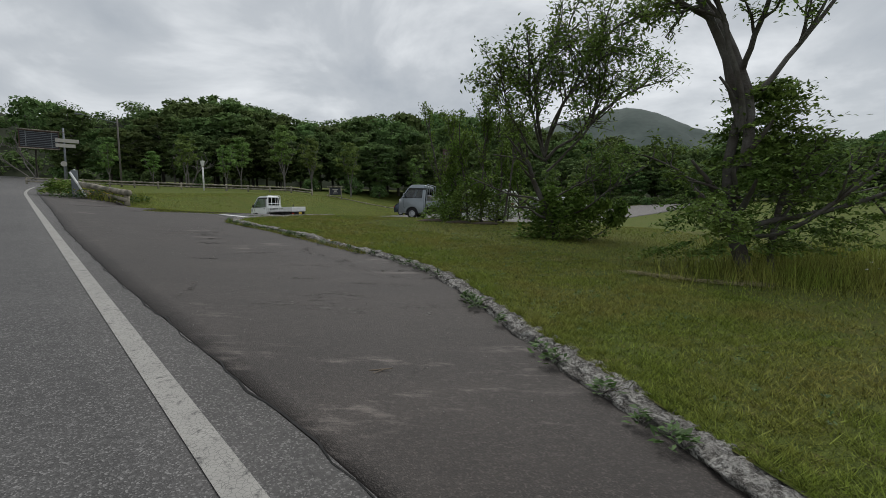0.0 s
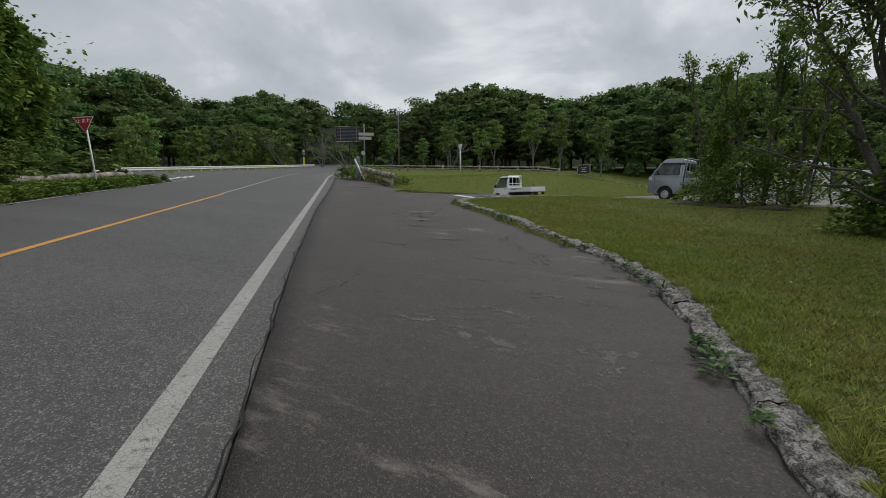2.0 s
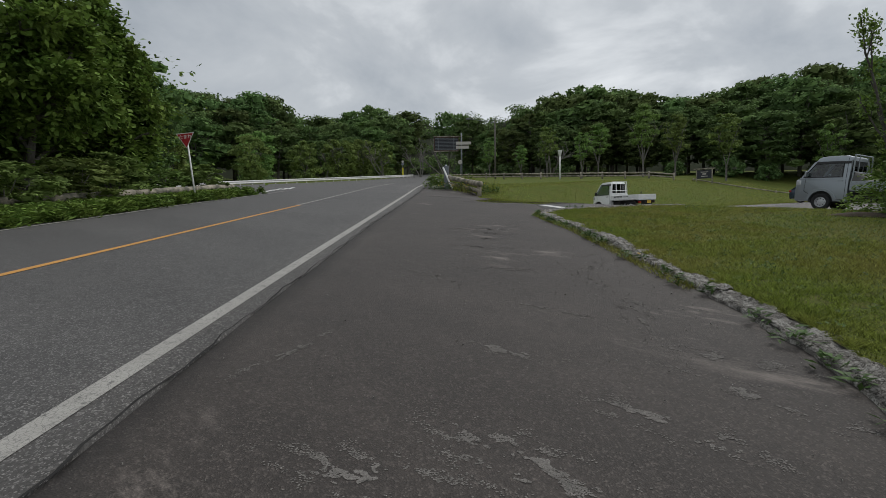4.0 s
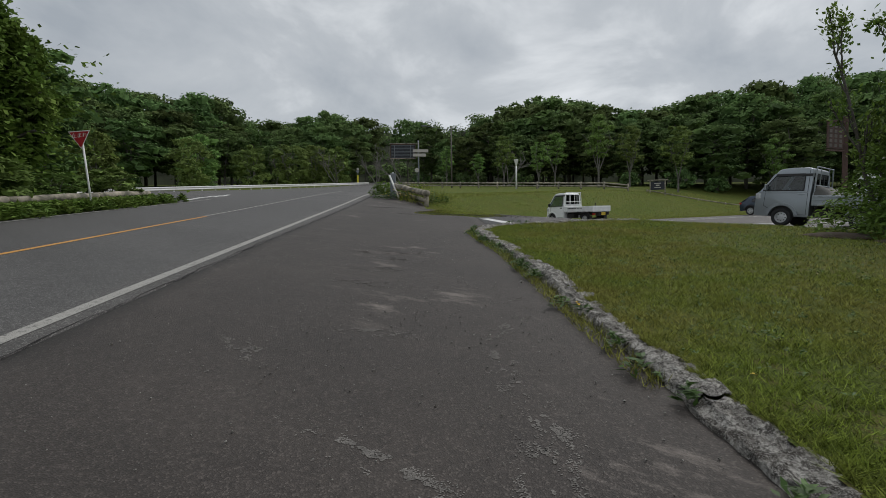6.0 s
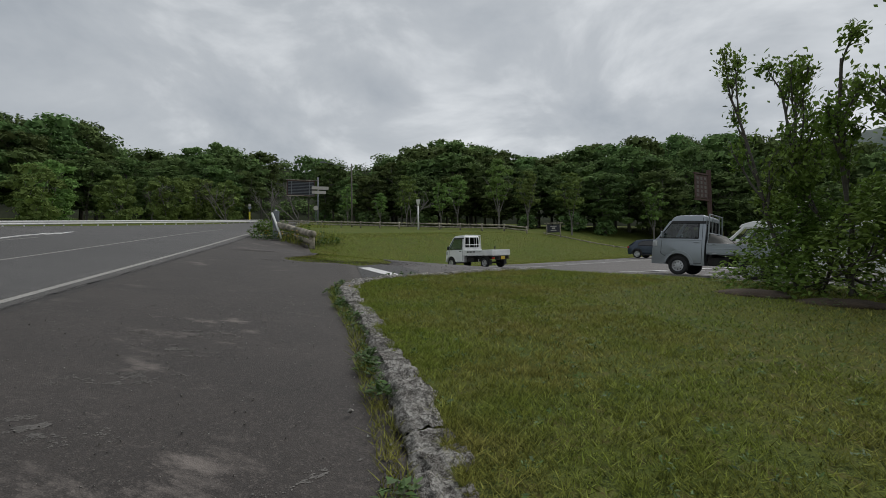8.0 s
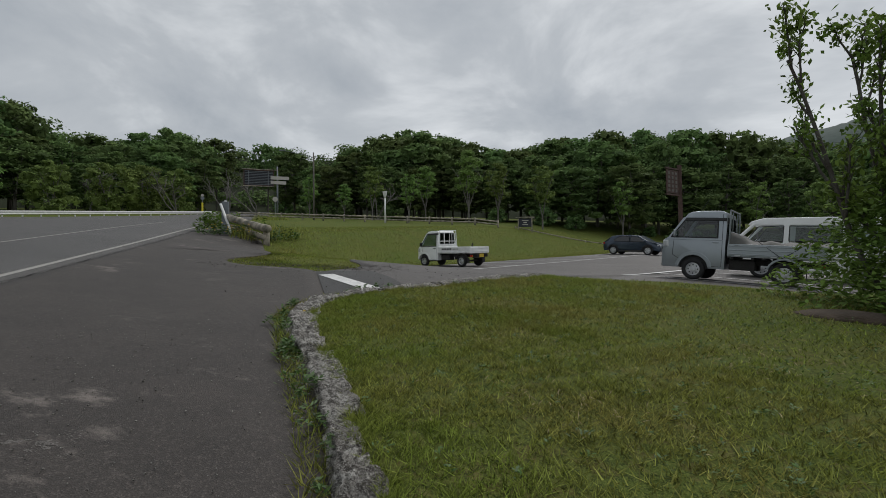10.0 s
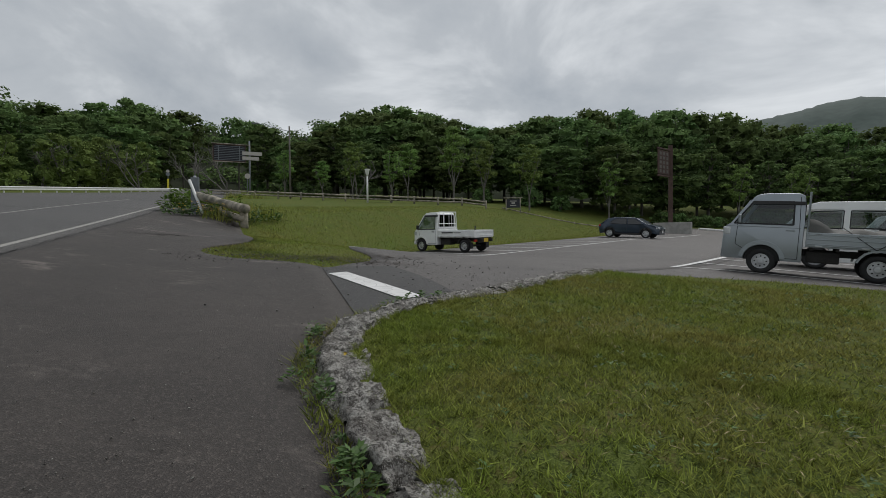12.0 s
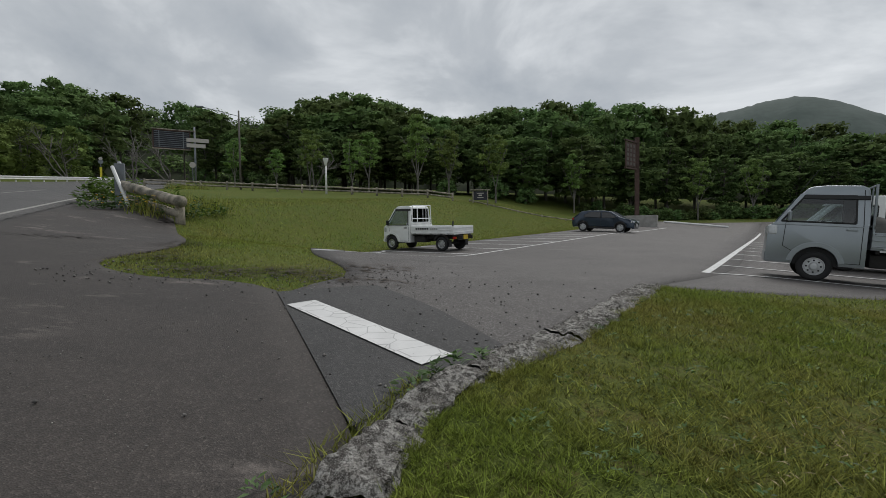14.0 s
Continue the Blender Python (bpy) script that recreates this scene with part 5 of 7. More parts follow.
    mid, ln = (b0 + tail) / 2, b0 - tail
    part("bed_floor", box(bmesh.new(), (mid, 0, 0.655), (ln, 1.40, 0.05), bevel=0.008), bed_paint, ob)
    for sg in (1, -1):
        bm = box(bmesh.new(), (mid, sg * 0.715, 0.80), (ln, 0.035, 0.285), bevel=0.01)
        for zz in (0.70, 0.80, 0.895):
            box(bm, (mid, sg * 0.735, zz), (ln - 0.04, 0.018, 0.022), bevel=0.006)
        gate = part("side_gate", bm, bed_paint, ob)
        for k in range(3):
            part("latch", box(bmesh.new(), (b0 - 0.22 - k * (ln - 0.45) / 2, sg * 0.745, 0.66), (0.12, 0.025, 0.035), bevel=0.006), "steel", gate)
        if not tarp:
            for k in range(6):
                part("lettering", box(bmesh.new(), (b0 - 0.30 - k * 0.105, sg * 0.7475, 0.845), (0.075, 0.004, 0.065)), "chassis", gate)
            for k in range(4):
                part("small_lettering", box(bmesh.new(), (b0 - 0.98 - k * 0.09, sg * 0.7475, 0.84), (0.07, 0.004, 0.028)), "chassis", gate)
    bm = box(bmesh.new(), (tail + 0.018, 0, 0.80), (0.035, 1.43, 0.285), bevel=0.01)
    for zz in (0.72, 0.88):
        box(bm, (tail - 0.004, 0, zz), (0.02, 1.36, 0.025), bevel=0.006)
    part("tailgate", bm, bed_paint, ob)
    part("headboard", box(bmesh.new(), (b0 - 0.02, 0, 0.83), (0.035, 1.42, 0.34), bevel=0.01), bed_paint, ob)
    bm = bmesh.new()
    for sg in (1, -1):
        rod(bm, (b0 - 0.02, sg * 0.66, 0.9), (b0 - 0.02, sg * 0.60, roof + 0.02), 0.02)
        rod(bm, (b0 - 0.02, sg * 0.30, 0.95), (b0 - 0.02, sg * 0.30, roof - 0.02), 0.013)
    for zz in (1.05, 1.24, roof + 0.01):
        rod(bm, (b0 - 0.02, -0.62, zz), (b0 - 0.02, 0.62, zz), 0.018)
    part("guard_frame", bm, bed_paint, ob)
    for sg in (1, -1):
        part("frame_rail", box(bmesh.new(), (mid - 0.02, sg * 0.36, 0.52), (ln + 0.3, 0.07, 0.14), bevel=0.01), "chassis", ob)
    for k in range(5):
        part("cross_member", box(bmesh.new(), (b0 - 0.1 - k * (ln - 0.2) / 4, 0, 0.60), (0.06, 1.34, 0.07), bevel=0.006), "chassis", ob)
    for x in (-wb, 0):
        part("axle", rod(bmesh.new(), (x, -0.6, 0.27), (x, 0.6, 0.27), 0.045), "chassis", ob)
    part("fuel_tank", box(bmesh.new(), (-wb * 0.55, 0.40, 0.43), (0.55, 0.36, 0.24), bevel=0.03), "chassis", ob)
    part("battery_box", box(bmesh.new(), (-wb * 0.58, -0.42, 0.42), (0.40, 0.30, 0.22), bevel=0.03), "chassis", ob)
    part("rear_bumper", box(bmesh.new(), (tail + 0.05, 0, 0.46), (0.05, 0.8, 0.10), bevel=0.01), "chassis", ob)
    for sg in (1, -1):
        part("rear_mudguard", prism(bmesh.new(), arch(-wb, 0.36, 0.29, 15, 165, 9) + list(reversed(arch(-wb, 0.32, 0.29, 15, 165, 9))), sg * 0.66 - 0.06, sg * 0.66 + 0.06), "chassis" if not tarp else bed_paint, ob)
    plate_ob = part("number_plate", box(bmesh.new(), (tail - 0.012, -0.12, 0.515), (0.012, 0.33, 0.165), bevel=0.004), plate, ob)
    for sg in (1, -1):
        wheel(ob, 0, sg * 0.62, r)
        wheel(ob, -wb, sg * 0.62, r)
    if tarp:
        r9 = np.random.default_rng(8)
        nx, ny = 26, 16
        vs = []
        for i in range(nx):
            for j in range(ny):
                x, y = b0 - 0.03 - (ln + 0.0) * i / (nx - 1), -0.74 + 1.48 * j / (ny - 1)
                edge = abs(2 * j / (ny - 1) - 1)
                top = 1.22 - 0.22 * min(1, i / 6) + 0.05 * math.sin(i * 0.7) * math.sin(j * 0.6)
                vs.append((x, y, (top if edge < 0.85 else (top + 0.97) / 2 if edge < 0.99 else 0.90) + r9.normal(0, 0.007)))
        fs = [(i * ny + j, (i + 1) * ny + j, (i + 1) * ny + j + 1, i * ny + j + 1) for i in range(nx - 1) for j in range(ny - 1)]
        arrays("tarpaulin", vs, fs, "tarp", ob, "slack grey cover over the load", smooth=True)
        bm = bmesh.new()
        for sg in (1, -1):
            rod(bm, (b0 - 0.55, sg * 0.70, 1.08), (b0 - 1.1, sg * 0.76, 0.64), 0.008, n=5)
            rod(bm, (b0 - 1.65, sg * 0.70, 1.06), (b0 - 1.1, sg * 0.76, 0.64), 0.008, n=5)
        part("rope", bm, "black", ob)
        part("aerial", rod(bmesh.new(), (screen[1][0] + 0.02, -0.5, roof - 0.04), (screen[1][0] - 0.25, -0.52, roof + 0.42), 0.006, n=5), "black", ob)
    else:
        part("cargo_tool", rod(bmesh.new(), (tail + 0.7, -0.3, 0.75), (tail + 0.68, -0.32, 1.12), 0.03), "black", ob)
    return ob


def heading(dx, dy):
    return math.degrees(math.atan2(dy, dx))


def lie(x, y, dx, dy, span):
    """A pose on the land at (x, y), the local x axis along (dx, dy), pitched with the slope."""
    n = math.hypot(dx, dy)
    dx, dy = dx / n, dy / n
    pitch = math.degrees(math.atan2(H(x, y) - H(x - dx * span, y - dy * span), span))
    side = math.degrees(math.atan2(H(x - dy * 0.6, y + dx * 0.6) - H(x + dy * 0.6, y - dx * 0.6), 1.2))
    return Matrix.Translation((x, y, H(x, y))) @ pose(0, 0, 0, 0, 0, heading(dx, dy)) @ pose(0, 0, 0, side, -pitch, 0)


# white pickup, nose in; the near side is its left
wx, wy = np.array([-11.61, 29.49]) + np.array([0.355, 0.934]) * 0.62
kei_truck(lie(wx, wy, -0.934, 0.355, 2.42), "car_white", "bed_white", 2.42, 0.40, -0.95, "white mini pickup truck with an empty bed and yellow plate", ((0.30, 0.98), (-0.16, 1.66)), 1.75, 0.98)
# silver pickup, nose out; the near side is its right
sx, sy = np.array([-0.68, 21.51]) + np.array([0.35, 0.937]) * 0.62
kei_truck(lie(sx, sy, -0.937, 0.35, 1.9), "car_silver", "car_silver", 1.90, 0.75, -0.70, "silver mini pickup truck with a grey covered load", ((0.63, 1.08), (0.20, 1.70)), 1.77, 1.07, tarp=True, plate="white_paint")


def cut(outline, z, above):
    """The part of a side outline above or below a height."""
    out = []
    for (xa, za), (xb, zb) in zip(outline, outline[1:] + outline[:1]):
        ia, ib = (za > z) == above, (zb > z) == above
        if ia:
            out.append((xa, za))
        if ia != ib:
            out.append((xa + (xb - xa) * (z - za) / (zb - za), z))
    return out


def saloon(name, m, paint, outline, wb, half, belt, roof, windows, r, label, category, tuck=0.16, fancy=True, clad=False, arch_r=0.38, see_through=False):
    """A closed car from its side outline, with side windows, lamps and wheels; the origin lies under the front axle."""
    ob = thing(name, m, label, category)
    nose, tail = max(p[0] for p in outline), min(p[0] for p in outline)

    def tumble(x, z):
        side = 0.0 if z < belt else tuck * (z - belt) / (roof - belt)
        ends = 0.10 * max(0, (x - nose + 0.35) / 0.35) ** 2 + 0.07 * max(0, (tail + 0.35 - x) / 0.35) ** 2
        return side + ends
    if see_through:
        zt = max(z for w in windows for _, z in w) + 0.02
        soft_edges(part("body", prism(bmesh.new(), cut(outline, belt, False), -half, half, tumble, 0.03), paint, ob))
        soft_edges(part("roof", prism(bmesh.new(), cut(outline, zt, True), -half, half, tumble, 0.03), paint, ob))
        for k in range(1, len(windows)):
            xa, xb = min(q[0] for q in windows[k - 1]), max(q[0] for q in windows[k])
            for sg in (1, -1):
                part("pillar", box(bmesh.new(), ((xa + xb) / 2, sg * (half - 0.045), (belt + zt) / 2), (xa - xb, 0.05, zt - belt + 0.06), (sg * 7, 0, 0)), paint, ob)
        for sg in (1, -1):
            xa = min(q[0] for q in windows[-1])
            part("pillar", box(bmesh.new(), ((xa + tail) / 2 + 0.04, sg * (half - 0.05), (belt + zt) / 2), (xa - tail - 0.05, 0.05, zt - belt + 0.06), (sg * 7, 0, 0)), paint, ob)
            part("front_pillar", rod(bmesh.new(), (0.74, sg * (half - 0.05), belt), (0.24, sg * (half - 0.11), zt + 0.02), 0.05), paint, ob)
    else:
        soft_edges(part("body", prism(bmesh.new(), outline, -half, half, tumble, 0.05), paint, ob))
    for sg in (1, -1):
        for pts in windows:
            bm = bmesh.new()
            vs = [bm.verts.new((x, sg * (half - tumble(x, z) + 0.008), z)) for x, z in pts]
            v2 = [bm.verts.new((x, sg * (half - tumble(x, z) - 0.02), z)) for x, z in pts]
            bm.faces.new(vs)
            k = len(pts)
            for a in range(k):
                bm.faces.new((vs[a], vs[(a + 1) % k], v2[(a + 1) % k], v2[a]))
            w = part("side_window", bm, "glass" if see_through else "dark_glass", ob)
            bm = bmesh.new()
            for (xa, za), (xb, zb) in zip(pts, pts[1:] + pts[:1]):
                rod(bm, (xa, sg * (half - tumble(xa, za) + 0.008), za), (xb, sg * (half - tumble(xb, zb) + 0.008), zb), 0.014, n=5)
            part("window_trim", bm, "black", w)
        part("headlight", box(bmesh.new(), (nose - 0.16, sg * (half - 0.22), belt - 0.24), (0.26, 0.32, 0.13), (0, 0, -sg * 22), 0.04), "lens", ob)
        part("tail_light", box(bmesh.new(), (tail + 0.10, sg * (half - 0.17), belt - 0.08), (0.16, 0.28, 0.15), (0, 0, sg * 14), 0.04), "red_lens", ob)
        part("door_mirror", box(bmesh.new(), (windows[0][0][0] - 0.05, sg * (half + 0.08), belt + 0.06), (0.12, 0.18, 0.14), bevel=0.04), paint, ob)
        for x in (0, -wb):
            wheel(ob, x, sg * (half - 0.10), r, 0.2, r * 0.66, fancy)
            if clad:
                part("arch_cladding", prism(bmesh.new(), arch(x, arch_r + 0.06, r + 0.02, 0, 180, 11) + list(reversed(arch(x, arch_r - 0.01, r + 0.02, 0, 180, 11))), sg * half - 0.05, sg * half + 0.012), "black", ob)
        part("sill", box(bmesh.new(), (-wb / 2, sg * (half - 0.005), 0.30), (wb - 0.8, 0.05, 0.14), bevel=0.02), "black" if clad else paint, ob)
        part("door_handle", box(bmesh.new(), (-wb * 0.42, sg * (half + 0.008), belt - 0.12), (0.18, 0.03, 0.03), bevel=0.008), paint, ob)
        for x in (-0.42, -wb * 0.52):
            part("door_seam", rod(bmesh.new(), (x, sg * (half + 0.001), 0.38), (x, sg * (half + 0.001), belt - 0.01), 0.005, n=5), "black", ob)
    part("grille", box(bmesh.new(), (nose - 0.02, 0, belt - 0.42), (0.05, 0.8, 0.22), bevel=0.02), "black", ob)
    part("front_plate", box(bmesh.new(), (nose + 0.015, 0, belt - 0.48), (0.015, 0.33, 0.165)), "white_paint", ob)
    return ob


def base_line(wb, r, z0, nose, tail):
    return [(nose - 0.04, z0 + 0.03)] + arch(0, r, 0.34, 5, 175, 10) + arch(-wb, r, 0.34, 5, 175, 10) + [(tail + 0.05, z0 + 0.06)]


suv = base_line(2.65, 0.38, 0.24, 0.92, -3.48) + [(-3.50, 0.62), (-3.47, 0.98), (-3.22, 1.14), (-2.82, 1.46), (-2.3, 1.53), (-1.3, 1.54), (-0.75, 1.49), (0.02, 1.05), (0.55, 0.95), (0.84, 0.80), (0.92, 0.55)]
cx, cy = np.array([-0.44, 46.36]) + np.array([0.37, 0.93]) * 0.75
saloon("crossover_car", lie(cx, cy, 0.93, -0.37, 2.65), "car_dark", suv, 2.65, 0.895, 0.99, 1.54,
       [[(-0.20, 1.03), (-0.80, 1.40), (-1.32, 1.44), (-1.30, 1.03)], [(-1.40, 1.03), (-1.42, 1.44), (-2.20, 1.42), (-2.58, 1.20), (-2.60, 1.06)]], 0.345, "dark blue crossover car with black wheel-arch trim", "car", clad=True)
van = base_line(2.4, 0.36, 0.26, 0.95, -3.55) + [(-3.58, 0.7), (-3.54, 1.3), (-3.46, 1.86), (-3.3, 1.96), (-1.5, 1.99), (0.0, 1.95), (0.32, 1.84), (0.82, 1.12), (0.94, 0.88), (0.97, 0.5)]
van_w = [[(0.42, 1.18), (0.12, 1.66), (-0.52, 1.70), (-0.52, 1.20)], [(-0.66, 1.22), (-0.66, 1.70), (-1.86, 1.70), (-1.86, 1.22)], [(-2.0, 1.22), (-2.0, 1.70), (-3.22, 1.68), (-3.22, 1.22)]]
vx, vy = np.array([1.9, 25.6])
saloon("van", lie(vx, vy, -0.93, 0.37, 2.4) @ Matrix.Diagonal((1, 1, 0.94, 1)), "car_white", van, 2.4, 0.84, 1.15, 1.98, van_w, 0.31, "white high-roofed van parked beside the silver pickup", "van", tuck=0.10, fancy=False, arch_r=0.36, see_through=True)
saloon("van", lie(9.5, 38.0, -0.93, 0.37, 2.4), "car_white", van, 2.4, 0.84, 1.15, 1.98, van_w, 0.31, "white van in a farther bay", "van", tuck=0.10, fancy=False, arch_r=0.36)
sedan = base_line(2.6, 0.36, 0.24, 0.85, -3.5) + [(-3.52, 0.6), (-3.48, 0.92), (-3.1, 1.04), (-2.5, 1.40), (-1.6, 1.47), (-0.8, 1.40), (0.0, 0.98), (0.6, 0.86), (0.83, 0.66), (0.86, 0.5)]
saloon("hatchback_car", lie(13.0, 42.0, -0.93, 0.37, 2.6), "car_white", sedan, 2.6, 0.86, 0.95, 1.47,
       [[(-0.12, 0.99), (-0.82, 1.33), (-1.3, 1.38), (-1.3, 0.99)], [(-1.4, 0.99), (-1.4, 1.38), (-2.3, 1.33), (-2.7, 1.08)]], 0.31, "white car in a farther bay", "car", fancy=False)


# ---- signs, posts, rails ----
def words(text, size, depth, material, parent, m, label=""):
    cu = bpy.data.curves.new("lettering", "FONT")
    cu.body, cu.size, cu.extrude, cu.align_x, cu.align_y = text, size, depth, "CENTER", "CENTER"
    tmp = bpy.data.objects.new("tmp", cu)
    me = bpy.data.meshes.new_from_object(tmp)
    bpy.data.objects.remove(tmp)
    ob = linked("lettering", me, parent, label, material=material)
    ob.matrix_basis = m
    return ob


def stop_sign(x, y, rz):
    ob = thing("stop_sign", at(x, y, rz), "red triangular stop sign on a white leaning pole", "road sign")
    lean = lambda z: (-0.11 * z, 0.02 * z, z)
    part("pole", rod(bmesh.new(), lean(-0.3), lean(2.95), 0.038, n=12), "white_paint", ob, smooth=True)

    def tri(w, t, y0, rad):
        bm = bmesh.new()
        ring = []
        hh = w * 0.866
        for cx, cz in ((-w / 2, 0), (w / 2, 0), (0, -hh)):
            ring.append((cx, cz))
        prism(bm, [(cx * (1 - rad), cz * (1 - rad) - hh * rad * 0.33) for cx, cz in ring], y0, y0 + t, bevel=0.012)
        return bm
    holder = new("panel")
    holder.parent = ob
    me = bpy.data.meshes.new("panel")
    b = tri(0.86, 0.014, -0.058, 0.0)
    b.to_mesh(me)
    b.free()
    bpy.data.objects.remove(holder)
    panel = linked("panel", me, ob, "white-edged red triangle", material="white_paint")
    panel.matrix_basis = pose(-0.36, 0.0, 3.28, 0, -5, 0)
    part("face", tri(0.76, 0.016, -0.066, 0.0), "red", panel, "red field").matrix_basis = pose(0, 0, -0.035)
    words("止まれ", 0.21, 0.003, "white_paint", panel, pose(0, -0.071, -0.20, 90, 0, 0), "white stop lettering")
    return ob


stop_sign(-23.62, 10.45, 42)


def rail_log(bm, a, b, r, seed):
    q = np.random.default_rng(seed)
    a, b = np.array(a), np.array(b)
    pts = a + (b - a) * np.linspace(0, 1, 7)[:, None] + q.normal(0, r * 0.06, (7, 3))
    v, f = tube_arrays([(pts, r * q.uniform(0.9, 1.08, 7), 9)])
    vs = [bm.verts.new(p) for p in v]
    for face in f:
        bm.faces.new([vs[k] for k in face])
    bm.faces.new(vs[:9])
    bm.faces.new(list(reversed(vs[-9:])))
    return bm


def log_fence(name, pts, label, rails, post_h, r_post, r_rail, material="log", gap=2.4):
    line = curve(pts, max(2, int(sum(math.hypot(b[0] - a[0], b[1] - a[1]) for a, b in zip(pts, pts[1:])) / gap) + 1))
    ob = thing(name, Matrix(), label, "fence")
    for x, y in line:
        part("post", rod(bmesh.new(), (x, y, H(x, y) - 0.2), (x, y, H(x, y) + post_h), r_post, r_post * 0.92, 9), material, ob, smooth=True)
    for k, (a, b) in enumerate(zip(line, line[1:])):
        for z in rails:
            part("rail", rail_log(bmesh.new(), (*a, H(*a) + z), (*b, H(*b) + z), r_rail, k * 7 + int(z * 10)), material, ob, smooth=True)
    return ob


log_fence("log_fence", [(-43, 48.5), (-37.5, 51.0), (-31, 52.6), (-25.6, 53.4), (-20, 54.6), (-14.6, 56.4)], "weathered low log fence along the top of the lawn", (0.30, 0.62), 0.78, 0.10, 0.085)
log_fence("low_log_edge", [(-13.5, 60), (-8, 62), (-1, 64)], "low timber edging along the forest's foot", (0.12,), 0.25, 0.06, 0.06)
log_fence("log_rail", [(-18.9, 0.5), (-21.2, 4.2), (-23.0, 7.3), (-25.2, 10.6), (-28.5, 14.4)], "old log rail with moss sunk in the verge plants", (0.55,), 0.62, 0.14, 0.15, gap=3.6)

end_rail = thing("log_rail", Matrix(), "thick weathered logs on stub posts beside a grey post", "fence")
for a, b, z, rr in (((-20.4, 25.4), (-16.45, 23.75), 0.72, 0.17), ((-20.0, 25.2), (-16.7, 23.9), 0.28, 0.13)):
    part("rail", rail_log(bmesh.new(), (*a, H(*a) + z + 0.10), (*b, H(*b) + z), rr, int(z * 100)), "log", end_rail, smooth=True)
for x, y in ((-16.75, 24.0), (-18.9, 24.95)):
    part("post", rod(bmesh.new(), (x, y, H(x, y) - 0.3), (x, y, H(x, y) + 0.74), 0.15, 0.14, 10), "log", end_rail, smooth=True)
px, py = -20.75, 25.6
gp = thing("guide_post", at(px, py, 30), "grey steel post with a pale bar leaning on it", "post")
part("shaft", box(bmesh.new(), (0, 0, 0.72), (0.34, 0.12, 1.74), bevel=0.03), "grey_paint", gp)
part("cap", rod(bmesh.new(), (0, 0, 1.585), (0, 0, 1.66), 0.07, 0.05, 12), "steel", gp)
lb = thing("leaning_bar", at(px, py), "pale timber bar leaning against the post", "bar")
part("bar", rod(bmesh.new(), (-0.1, -0.2, 1.45), (1.15, -0.75, -0.05), 0.065, 0.055, 8), "white_paint", lb)


def guardrail():
    ob = thing("guardrail", Matrix(), "white steel guardrail along the outer bend", "guardrail")
    line = curve([(-40, 8), (-47.5, 22), (-50.5, 32), (-52.5, 40), (-55, 49), (-58.5, 58), (-60.5, 62)], 36)
    prof = [(0.00, 0.20), (0.05, 0.24), (0.05, 0.30), (0.0, 0.34), (0.0, 0.40), (0.05, 0.44), (0.05, 0.50), (0.0, 0.54)]
    t = np.gradient(line, axis=0)
    t /= np.hypot(*t.T)[:, None]
    nn = np.c_[t[:, 1], -t[:, 0]]
    vs = [(*(line[i] + nn[i] * q), H(*line[i]) + z) for i in range(len(line)) for q, z in prof]
    k = len(prof)
    fs = [(i * k + j, i * k + j + 1, (i + 1) * k + j + 1, (i + 1) * k + j) for i in range(len(line) - 1) for j in range(k - 1)]
    beam = arrays("beam", vs, fs, "white_paint", ob, smooth=True)
    so = beam.modifiers.new("thick", "SOLIDIFY")
    so.thickness = 0.01
    for i in range(0, len(line), 1):
        x, y = line[i] - nn[i] * 0.06
        part("post", rod(bmesh.new(), (x, y, H(x, y) - 0.2), (x, y, H(x, y) + 0.52), 0.06, n=8), "white_paint", ob)
    return ob


guardrail()
yx, yy0 = -59.0, 58.0
yp = thing("marker_post", at(yx, yy0, 40), "yellow and black road marker with a round sign", "road sign")
part("pole", rod(bmesh.new(), (0, 0, -0.2), (0, 0, 2.9), 0.04), "grey_paint", yp)
part("reflector", box(bmesh.new(), (0, -0.06, 1.15), (0.24, 0.03, 1.3), bevel=0.01), "yellow", yp)
part("disc", rod(bmesh.new(), (0, -0.05, 2.45), (0, -0.03, 2.45), 0.26, n=20), "grey_paint", yp)
part("upper_disc", rod(bmesh.new(), (0, -0.05, 2.85), (0, -0.03, 2.85), 0.2, n=20), "sign_text", yp)

# overhead board with direction plates
bx, by = -50.6, 64.0
bd = thing("board_sign", pose(bx, by, 8.2, 0, 0, 42), "dark slatted board sign on a steel pole with pale plates", "road sign")
part("pole", rod(bmesh.new(), (0, 0, -1.2), (0, 0, 7.0), 0.14, 0.11, 12), "grey_paint", bd, smooth=True)
panel = part("panel", box(bmesh.new(), (-2.6, 0.05, 5.15), (4.0, 0.10, 2.2), bevel=0.02), "sign_dark", bd, "dark slatted board")
for k in range(9):
    part("slat", box(bmesh.new(), (-2.6, -0.04, 4.2 + k * 0.24), (3.9, 0.05, 0.06), bevel=0.012), "grey_paint", panel)
part("frame", box(box(box(box(bmesh.new(), (-2.6, -0.03, 6.3), (4.3, 0.16, 0.14), bevel=0.02), (-2.6, -0.03, 4.0), (4.3, 0.16, 0.14), bevel=0.02), (-4.65, -0.03, 5.15), (0.14, 0.16, 2.4), bevel=0.02), (-0.55, -0.03, 5.15), (0.14, 0.16, 2.4), bevel=0.02), "sign_brown", panel)
for x in (-4.0, -1.3):
    part("stile", box(bmesh.new(), (x, -0.075, 5.15), (0.10, 0.03, 2.1), bevel=0.01), "grey_paint", panel)
